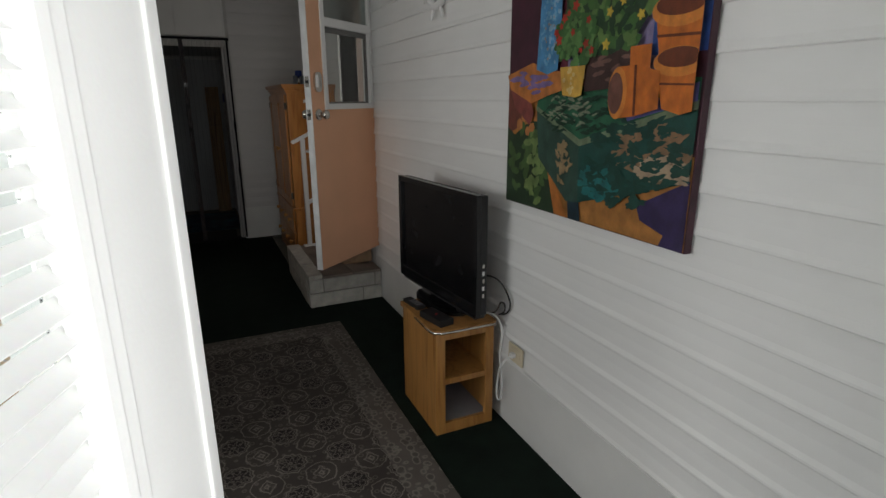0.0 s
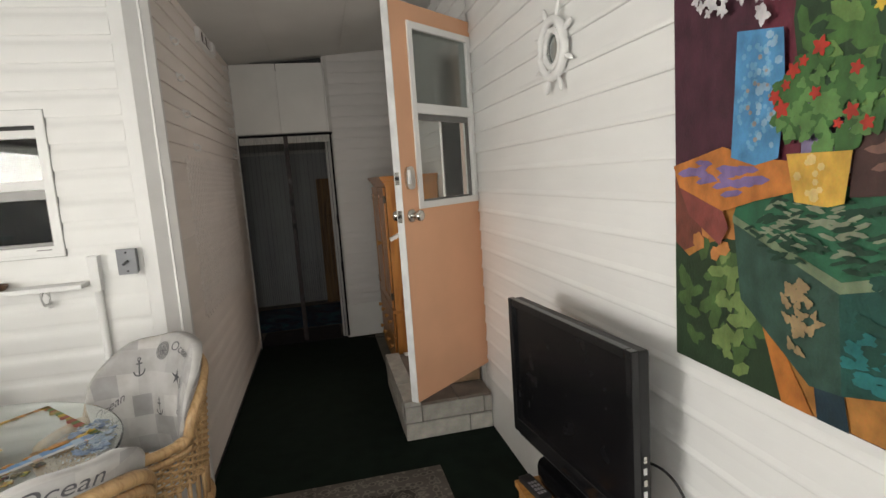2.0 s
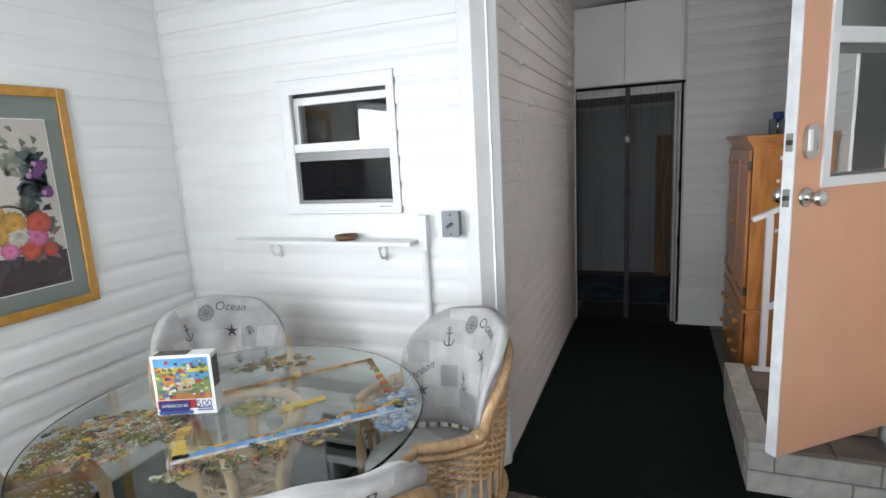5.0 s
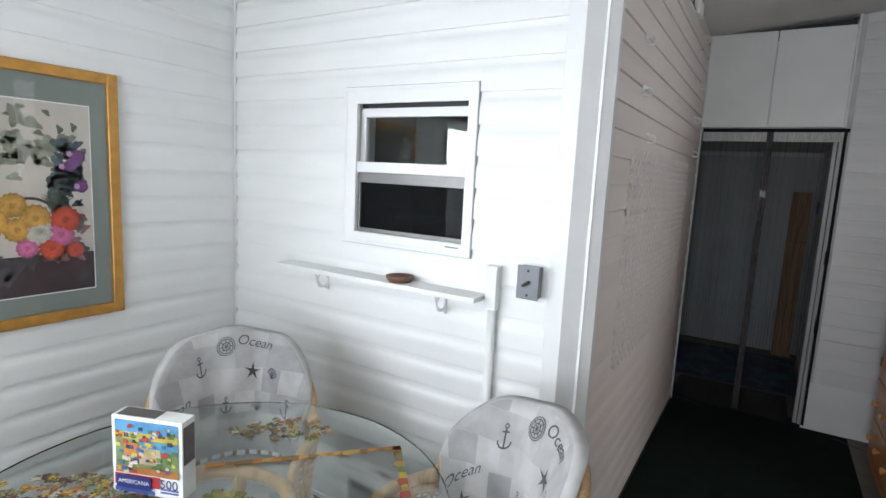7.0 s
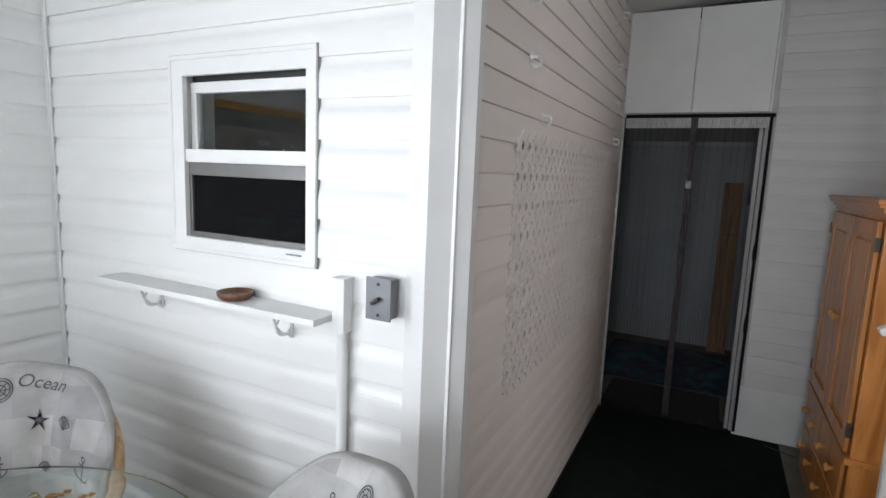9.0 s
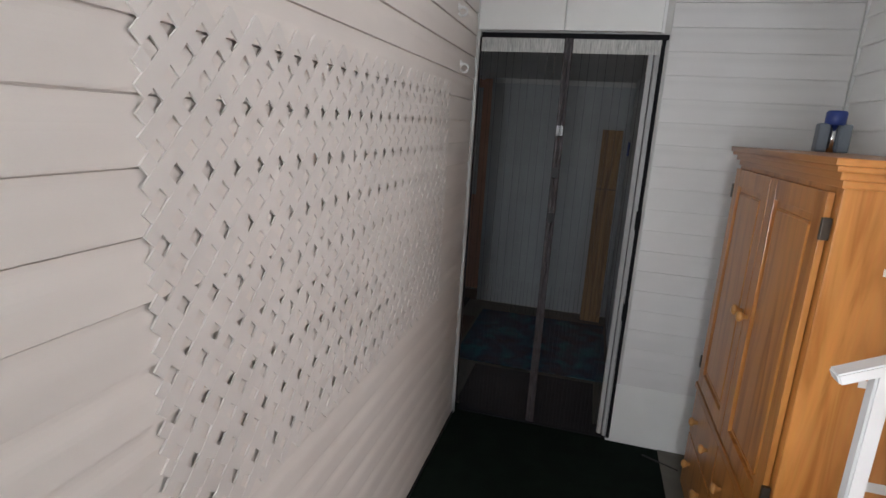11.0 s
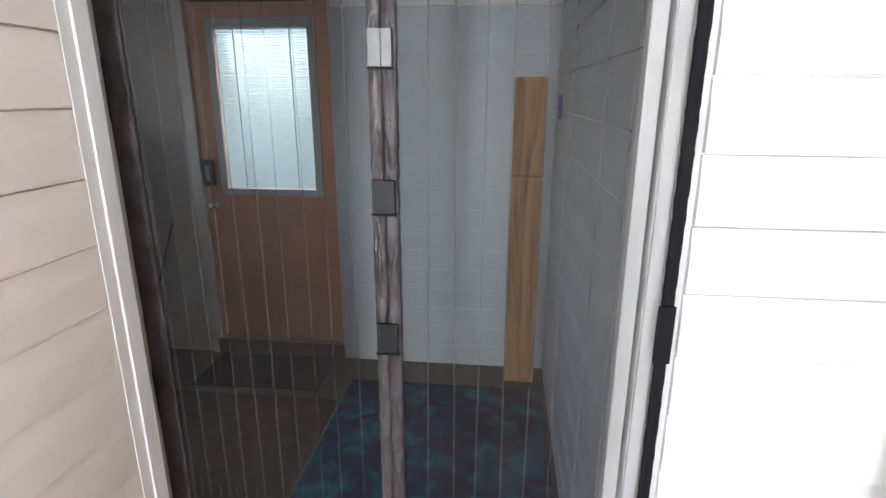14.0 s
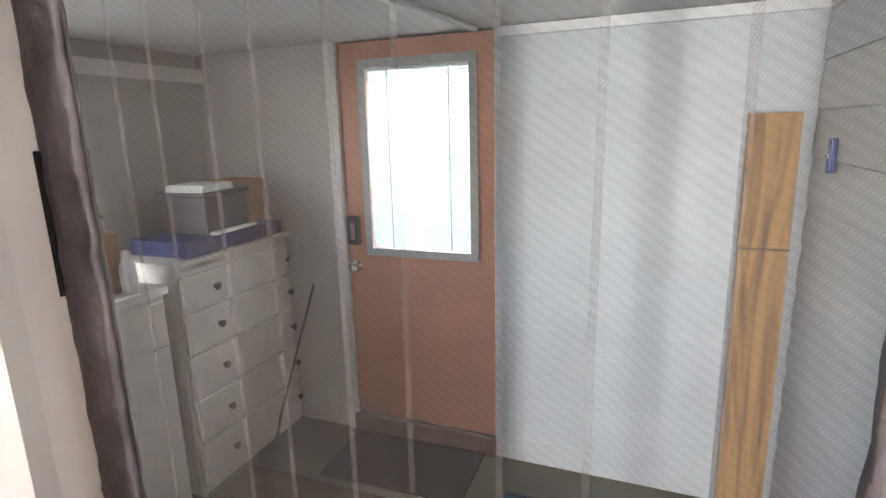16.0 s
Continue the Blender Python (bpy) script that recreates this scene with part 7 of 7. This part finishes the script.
    for i, z in enumerate((1.575, 1.375, 1.155)):
        halves = ((-0.013, 0.0045), (0.0052, 0.0195)) if i == 0 else ((-0.0125, 0.0195),)
        for xa, xb in halves:
            part("magnet", box(bmesh.new(), xa, xb, -0.0275, -0.0200, z - 0.024, z + 0.024, bevel=0.0008), pale if i == 0 else dark, n, "flat magnet plate")
        part("pocket_seam", box(bmesh.new(), -0.0145, 0.0215, -0.0280, -0.0200, z - 0.0268, z - 0.0244), BLACK_FABRIC, n)
    for z in (1.18, 0.72):
        part("fixing_patch", box(bmesh.new(), x1 - 0.030, x1 - 0.006, -0.022, -0.016, z - 0.045, z + 0.045, bevel=0.002), BLACK_FABRIC, n, "black fixing patch")
    for z in (1.52, 0.98):
        part("fixing_patch", box(bmesh.new(), x0 - 0.012, x0 + 0.014, 0.050, 0.057, z - 0.05, z + 0.05, bevel=0.002), BLACK_FABRIC, n, "black fixing patch")


net_curtain()
_j = bmesh.new()
box(_j, 0.495, 0.518, YE + 0.02, YE + 0.05, 0.01, 1.995, bevel=0.003)
box(_j, 0.522, EX1 + 0.002, YE + 0.005, YE + 0.06, 0.01, 1.996, bevel=0.003)
setting(part("trim_door_stop", _j, TRIM), "stepped white metal door jamb", "trim")

# ---- utility room ----
def shed_door():
    d = setting(base("door_3", FD[0], YB, 0), "terracotta-painted outside door with a blind in its window", "door")
    W = FD[1] - FD[0]
    gx0, gx1, gz0, gz1 = -1.268 - FD[0], -0.735 - FD[0], 0.985, 1.866
    bm = bmesh.new()
    for s in ((0.02, gx0, FD[2] + 0.01, 1.98), (gx1, W - 0.004, FD[2] + 0.01, 1.98), (gx0, gx1, FD[2] + 0.01, gz0), (gx0, gx1, gz1, 1.98)):
        box(bm, s[0], s[1], 0.006, 0.048, s[2], s[3])
    part("leaf", bm, SHED_DOOR, d)
    fb = bmesh.new()
    for s in ((gx0 - 0.035, gx0 + 0.004, gz0 - 0.035, gz1 + 0.035), (gx1 - 0.004, gx1 + 0.035, gz0 - 0.035, gz1 + 0.035)):
        box(fb, s[0], s[1], -0.004, 0.012, s[2], s[3], bevel=0.003)
    for z0, z1 in ((gz0 - 0.035, gz0 + 0.004), (gz1 - 0.004, gz1 + 0.035)):
        box(fb, gx0 + 0.004, gx1 - 0.004, -0.0035, 0.012, z0, z1, bevel=0.003)
    part("window_frame", fb, surface("pale_grey_window_bead", (0.45, 0.46, 0.45), 0.45), d)
    part("pane", box(bmesh.new(), gx0, gx1, 0.034, 0.038, gz0, gz1), GLASS, d).visible_shadow = False
    m, nn, l, b = nodes_of("translucent_blind_slat")
    b.inputs["Base Color"].default_value = (0.85, 0.87, 0.86, 1)
    b.inputs["Roughness"].default_value = 0.5
    tl = nn.new("ShaderNodeBsdfTranslucent")
    tl.inputs["Color"].default_value = (0.80, 0.88, 0.88, 1)
    mx = nn.new("ShaderNodeMixShader")
    mx.inputs["Fac"].default_value = 0.32
    l.new(b.outputs[0], mx.inputs[1])
    l.new(tl.outputs[0], mx.inputs[2])
    l.new(mx.outputs[0], nn["Material Output"].inputs["Surface"])
    s0 = part("blind_slat", box(bmesh.new(), gx0 + 0.004, gx1 - 0.004, -0.0075, 0.0075, -0.0005, 0.0005), m, d)
    z = gz0 + 0.012
    s0.matrix_basis = pose(0, 0.022, z, 56)
    while z < gz1 - 0.02:
        z += 0.0135
        again(s0, d, (0, 0.022, z), 0, 0, 56)
    for x in (gx0 + 0.115, gx1 - 0.105):
        part("ladder_tape", box(bmesh.new(), x - 0.004, x + 0.004, 0.012, 0.0135, gz0, gz1), m, d, "pale ladder tape")
    part("head_rail", box(bmesh.new(), gx0 + 0.002, gx1 - 0.002, 0.012, 0.032, gz1 - 0.015, gz1), PALE_PLASTIC, d)
    kx = 0.062
    part("knob", turned(bmesh.new(), [(0.030, 0), (0.030, 0.004), (0.012, 0.010), (0.011, 0.028), (0.024, 0.038), (0.026, 0.05), (0.016, 0.06), (0, 0.061)], 20, pose(kx, 0.006, 0.885, 90)), STEEL, d, "round steel knob", smooth=True)
    part("keypad_lock", box(bmesh.new(), kx - 0.034, kx + 0.034, -0.022, 0.0055, 1.0, 1.15, bevel=0.014, seg=3), BLACK, d, "dark keypad lock")
    part("lock_keys", box(bmesh.new(), kx - 0.012, kx + 0.012, -0.025, -0.0225, 1.03, 1.12, bevel=0.002), GREY_STEEL, d)
    part("sill", box(bmesh.new(), 0.0, W, -0.02, 0.1, ZF, FD[2], bevel=0.004), surface("brown_door_sill", (0.16, 0.09, 0.06), 0.6), d, "brown wooden sill")
    part("casing", box(bmesh.new(), -0.045, 0.018, -0.016, 0.05, ZF, 2.0, bevel=0.004), PANEL, d, "pale door casing")


shed_door()

pw = tagged(base("wall_panel", 0, YB - 0.016, 0), "white ribbed panel sheet fixed beside the outside door", "wall panel")
px0, px1 = -0.612, 0.585
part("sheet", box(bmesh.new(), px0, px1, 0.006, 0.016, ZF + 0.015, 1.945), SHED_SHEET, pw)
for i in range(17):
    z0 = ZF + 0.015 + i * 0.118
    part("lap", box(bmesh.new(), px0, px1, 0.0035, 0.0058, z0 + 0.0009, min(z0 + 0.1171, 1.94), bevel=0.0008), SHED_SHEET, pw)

pl = tagged(base("pine_plank", 0.44, YB - 0.02, ZF, 0), "raw pine board leaning upright against the wall", "plank")
bmk = box(bmesh.new(), -0.082, 0.082, -0.022, 0.022, 0.0, 1.655, bevel=0.003)
pk = part("board", bmk, PLANK, pl)
pk.matrix_basis = pose(0, -0.14, 0.006, -3.0)
boxed("knot_band", (-0.0825, 0.0825, -0.0226, 0.0226, 1.16, 1.168), wood("plank_crack", (0.10, 0.05, 0.02), (0.06, 0.03, 0.01)), pl, "dark crack across the board").matrix_basis = pose(0, -0.14, 0.006, -3.0)

rb = part("blue_rug", box(bmesh.new(), -0.53, 0.53, -0.55, 0.55, 0, 0.008, bevel=0.002), RUG_BLUE)
rb.location = (0.03, 7.67, ZF + 0.0005)
tagged(rb, "dark blue and teal patterned rug on the olive floor", "rug")
mt = part("door_mat", box(bmesh.new(), -0.36, 0.36, -0.2, 0.2, 0, 0.012, bevel=0.004), MAT_GREY)
mt.matrix_basis = pose(-1.03, 8.255, ZF + 0.0005, 0, 0, 2)
tagged(mt, "charcoal door mat inside the outside door", "mat")
m2 = part("runner_mat", box(bmesh.new(), -0.40, 0.40, -0.26, 0.26, 0, 0.010, bevel=0.003), MAT_GREY)
m2.location = (0.08, 6.80, ZF + 0.0005)
tagged(m2, "dark mat just inside the screened doorway", "mat")
m3 = part("brown_carpet", box(bmesh.new(), -0.62, 0.62, -0.55, 0.55, 0, 0.006, bevel=0.002), surface("brown_mottled_carpet", (0.10, 0.068, 0.05), 0.95, vary=0.4, scale=14, fine=300, bump=0.5, spec=0.1, wear=0.35))
m3.location = (-1.14, 7.45, ZF + 0.0005)
tagged(m3, "brown mottled carpet piece beside the dresser", "carpet")


def dresser():
    fx, y0, y1, H = -1.78, 7.72, 8.46, 1.05 - ZF
    d = tagged(base("tall_dresser", fx, (y0 + y1) / 2, ZF), "off-white chest of five drawers with dark knobs", "dresser")
    hy = (y1 - y0) / 2
    part("carcass", box(bmesh.new(), -0.44, -0.02, -hy, hy, 0.0, H - 0.02, bevel=0.004), DRESSER, d)
    part("top", box(bmesh.new(), -0.45, 0.012, -hy - 0.012, hy + 0.005, H - 0.022, H, bevel=0.005), DRESSER, d)
    zs = [0.05, 0.255, 0.46, 0.67, 0.855, 1.02]
    zs = [z * (H - 0.03) / 1.05 for z in zs]
    for a, b_ in zip(zs, zs[1:]):
        o = part("drawer", box(bmesh.new(), -0.019, 0.0, -hy + 0.015, hy - 0.015, a + 0.006, b_ - 0.006, bevel=0.004), DRESSER, d)
        for y in (-0.17, 0.36 - 0.02):
            part("knob", turned(bmesh.new(), [(0.008, 0), (0.007, 0.010), (0.017, 0.016), (0.018, 0.024), (0.010, 0.029), (0, 0.03)], 14, pose(0.0, y, (a + b_) / 2, 0, 90)), HINGE, o, "round dark metal knob", smooth=True)


dresser()
cb = tagged(base("low_cabinet", -2.0, 7.44, ZF), "off-white narrow cabinet beside the dresser", "cabinet")
part("carcass", box(bmesh.new(), -0.22, 0.19, -0.23, 0.23, 0, 1.0, bevel=0.004), DRESSER, cb)
part("worktop", box(bmesh.new(), -0.23, 0.215, -0.24, 0.24, 1.001, 1.035, bevel=0.005), PANEL, cb)
part("cabinet_door", box(bmesh.new(), 0.1905, 0.208, -0.215, 0.215, 0.06, 0.78, bevel=0.004), DRESSER, cb)
part("drawer", box(bmesh.new(), 0.1905, 0.208, -0.215, 0.215, 0.80, 0.975, bevel=0.004), DRESSER, cb)
DT = 1.05
nb = tagged(base("storage_bin", -1.96, 8.13, DT), "dark grey storage bin on a folded navy cloth", "storage bin")
part("bin_body", box(bmesh.new(), -0.14, 0.14, -0.17, 0.10, 0.075, 0.25, bevel=0.01), DARK_BIN, nb)
part("lid", box(bmesh.new(), -0.15, 0.15, -0.18, 0.11, 0.251, 0.27, bevel=0.005), DARK_BIN, nb)
part("tray", box(bmesh.new(), -0.17, 0.17, -0.33, 0.30, 0.002, 0.074, bevel=0.012), NAVY_CLOTH, nb, "folded navy cloth")
pp = tagged(base("paper_stack", -1.93, 8.05, DT + 0.2705, 6), "stack of white papers on the storage bin", "papers")
for i in range(4):
    part("sheet", box(bmesh.new(), -0.10, 0.10, -0.11 + i * 0.004, 0.11 - i * 0.003, i * 0.008, i * 0.008 + 0.007), PAPER, pp)
ct = tagged(base("carton_box", -1.97, 8.34, DT + 0.0745), "brown cardboard carton on the dresser", "carton")
part("carton", box(bmesh.new(), -0.10, 0.10, -0.09, 0.09, 0.0, 0.22, bevel=0.003), CARTON, ct)
part("tape", box(bmesh.new(), -0.02, 0.02, -0.0915, -0.0902, 0.0, 0.22), IVORY, ct)
wl = tagged(base("white_cloth", -1.82, 8.12, DT + 0.0755, 4), "white folded cloth lying on the navy bundle", "cloth")
wb = bmesh.new()
box(wb, -0.02, 0.03, -0.15, 0.14, 0.0, 0.014, bevel=0.006)
part("fold", wb, PAPER, wl)
bk = tagged(base("paper_bag", -1.93, 7.50, 0.976), "brown paper bag with green leaves beside the dresser", "bag")
part("bag", box(bmesh.new(), -0.06, 0.06, -0.09, 0.06, 0.0, 0.24, bevel=0.006), CARTON, bk)
part("bottle", turned(bmesh.new(), [(0.028, 0.0), (0.030, 0.01), (0.030, 0.11), (0.012, 0.15), (0.012, 0.17), (0, 0.171)], 16, pose(0.10, 0.05, 0)), PALE_PLASTIC, bk, "small white bottle", smooth=True)
lf = bmesh.new()
lr = random.Random(4)
for _ in range(36):
    a, r = lr.uniform(0, 6.28), lr.uniform(0.0, 0.06)
    c_ = Vector((r * math.cos(a), r * math.sin(a) - 0.015, 0.24 + lr.uniform(0, 0.07)))
    s_ = lr.uniform(0.012, 0.022)
    plate(lf, [(-s_, 0), (0, -s_ * 0.45), (s_, 0), (0, s_ * 0.45)], 0.0006, Matrix.Translation(c_) @ pose(0, 0, 0, lr.uniform(-50, 50), lr.uniform(-50, 50), lr.uniform(0, 360)))
part("leaves", lf, surface("dull_green_leaf", (0.05, 0.085, 0.03), 0.6), bk, "dull green leaves")
fl = tagged(base("fishing_rod", -1.62, 8.28, ZF), "thin black rod leaning in the corner", "rod")
part("shaft", tube(bmesh.new(), [(-0.10, -0.08, 0.18), (0.03, 0.12, 0.85)], 0.006, 8), BLACK, fl)
part("handle", tube(bmesh.new(), [(-0.125, -0.12, 0.0), (-0.10, -0.08, 0.18)], 0.009, 8), BLACK, fl)
wsx = tagged(base("wall_ledge", -2.299, 7.6, 1.86), "grey ledge rail along the utility room wall", "ledge")
part("rail", box(bmesh.new(), 0.0, 0.05, -1.05, 0.86, 0.0, 0.035, bevel=0.004), GREY_BACK, wsx)
part("lip", box(bmesh.new(), 0.051, 0.06, -1.05, 0.86, -0.02, 0.05, bevel=0.003), PANEL, wsx)
tr_ = tagged(base("ceiling_track", -0.78, 7.6, 1.975), "white tube track along the utility room ceiling", "track")
part("tube", tube(bmesh.new(), [(-0.12, -1.0, 0), (0.10, 0.80, 0)], 0.013, 10), TRIM, tr_, smooth=True)
cl_ = tagged(base("blue_clip", 0.574, 8.17, 1.46), "small blue plastic clip on the siding", "clip")
part("jaw", box(bmesh.new(), -0.018, 0.0, -0.02, 0.02, -0.055, 0.055, bevel=0.006), BLUE_PLASTIC, cl_)
part("spring", tube(bmesh.new(), [(-0.02, -0.012, 0.0), (-0.02, 0.012, 0.0)], 0.006, 8), STEEL, cl_)
ps = part("sprayer_cable", tube(bmesh.new(), [(0.72, 6.24, 0.004), (0.80, 6.20, 0.004), (0.88, 6.16, 0.004)], 0.004, 6), CABLE_B)
tagged(ps, "short black cable on the floor by the wardrobe", "cable")
setting(boxed("trim_bare_floor", (0.80, XR - 0.007, 5.0, YE - 0.015, 0.0005, 0.004), CONCRETE), "strip of bare concrete beside the carpet", "floor")


# ---- siding boards and other pieces of the walls ----
LAP = [(0.0, 1.0), (0.003, 1.0), (0.0045, 0.60), (0.0085, 0.22), (0.013, 0.09), (0.0135, 0.03), (0.0115, 0.0), (0.0, 0.0)]


HALL_LAP = [(0.0, 1.0), (0.0006, 1.0), (0.0006, 0.970), (0.0062, 0.963), (0.0067, 0.88), (0.0080, 0.78), (0.0100, 0.68), (0.0117, 0.58), (0.0125, 0.48), (0.0129, 0.05), (0.0124, 0.0), (0.0, 0.0)]
DUTCH_LAP = [(0.0, 1.0), (0.0022, 1.0), (0.0024, 0.93), (0.0032, 0.86), (0.0050, 0.79), (0.0078, 0.72), (0.0104, 0.65), (0.0120, 0.57), (0.0127, 0.48), (0.0130, 0.05), (0.0124, 0.0), (0.0, 0.0)]


def board_mesh(length, pitch, lo=0.0, hi=1.0, lap=LAP):
    """One lap of vinyl siding: lies along +x, faces -y, its foot at z = 0; lo and hi cut it down in height."""
    bm = bmesh.new()
    at = lambda h: float(np.interp(h, [q[1] for q in lap[-2:0:-1]], [q[0] for q in lap[-2:0:-1]]))
    shape = [(0.0, hi), (at(hi), hi)] + [q for q in lap[1:-1] if lo < q[1] < hi] + [(at(lo), lo), (0.0, lo)]
    a = [bm.verts.new((0, -d, h * pitch)) for d, h in shape]
    b = [bm.verts.new((length, -d, h * pitch)) for d, h in shape]
    k = len(a)
    for i in range(k - 1):
        bm.faces.new((a[i], b[i], b[i + 1], a[i + 1]))
    bm.faces.new(a)
    bm.faces.new(b[::-1])
    bmesh.ops.recalc_face_normals(bm, faces=bm.faces)
    return bm


def side(wall, start, rz, length, z0, z1, pitch, material, holes=(), top=None, first=None, lap=LAP):
    """Boards on a wall: from start (x, y), running along the turned x axis. holes: (u0, u1, z0, z1). top(u): the ceiling's height."""
    store = {}
    z = z0 if first is None else first
    c, s = math.cos(radians(rz)), math.sin(radians(rz))
    while z < z1:
        runs = [(0.0, length)]
        if top:
            ok = [u for u in np.linspace(0, length, 60) if top(u) > z + 0.02]
            runs = [(ok[0], ok[-1])] if len(ok) > 1 else []
        for u0, u1, h0, h1 in holes:
            if z + pitch > h0 + 0.01 and z < h1 - 0.01:
                nxt = []
                if z < h0:
                    cut = part("siding_board", board_mesh(u1 - u0, pitch, 0.0, (h0 - z) / pitch, lap), material, wall)
                    cut.matrix_basis = pose(start[0] + u0 * c, start[1] + u0 * s, z, 0, 0, rz)
                if z + pitch > h1:
                    cut = part("siding_board", board_mesh(u1 - u0, pitch, (h1 - z) / pitch, 1.0, lap), material, wall)
                    cut.matrix_basis = pose(start[0] + u0 * c, start[1] + u0 * s, z, 0, 0, rz)
                for a, b in runs:
                    if a < u0:
                        nxt.append((a, min(b, u0)))
                    if b > u1:
                        nxt.append((max(a, u1), b))
                runs = nxt
        for a, b in runs:
            if b - a < 0.01:
                continue
            key = round(b - a, 3)
            loc = (start[0] + a * c, start[1] + a * s, z)
            if key not in store:
                ob = part("siding_board", board_mesh(b - a, pitch, lap=lap), material, wall)
                ob.matrix_basis = pose(*loc, 0, 0, rz)
                store[key] = ob
            else:
                again(store[key], wall, loc, rz)
        z += pitch


# the long wall faces -x: boards run towards -y
side(wall_right, (XR, DOOR_Y0 - 0.045), -90, DOOR_Y0 - 0.045 - 0.16, 0.31, 2.72, 0.111, VINYL)
side(wall_right, (XR, YE - 0.02), -90, YE - 0.02 - DOOR_Y1 - 0.05, 0.31, 2.72, 0.111, VINYL)
side(wall_right, (XR, DOOR_Y1 + 0.05), -90, DOOR_Y1 - DOOR_Y0 + 0.095, DOOR_Z1 + 0.06, 2.72, 0.111, VINYL)
# the alcove wall faces -y
side(wall_window, (XL + 0.0180, YW), 0, -0.436 - XL - 0.0180, 0.02, 2.66, 0.118, VINYL, [(-1.405 - XL - 0.0180, -0.753 - XL - 0.0180, 1.284, 1.945)], lambda u: ceil_at(XL + 0.02 + u), lap=DUTCH_LAP)
# the outer wall faces +x: boards run towards +y
side(wall_left, (XL, 1.9), 90, YW - 0.0180 - 1.9, 0.02, 2.5, 0.118, VINYL, (), lambda u: ceil_at(XL), lap=DUTCH_LAP)
# the passage wall faces +x; warm light is put into its tint
side(wall_hall, (XC, 3.942), 90, YE - 0.056 - 3.942, 0.02, 2.68, 0.0985, VINYL_WARM, (), lambda u: ceil_at(XC), lap=HALL_LAP)
# the end wall faces -y; its shade is put into the darker vinyl
side(wall_end, (EX1 + 0.03, YE), 0, XR - 0.02 - EX1 - 0.03, 0.33, 2.78, 0.101, VINYL_SHADED, (), lambda u: ceil_at(EX1 + u), lap=HALL_LAP)
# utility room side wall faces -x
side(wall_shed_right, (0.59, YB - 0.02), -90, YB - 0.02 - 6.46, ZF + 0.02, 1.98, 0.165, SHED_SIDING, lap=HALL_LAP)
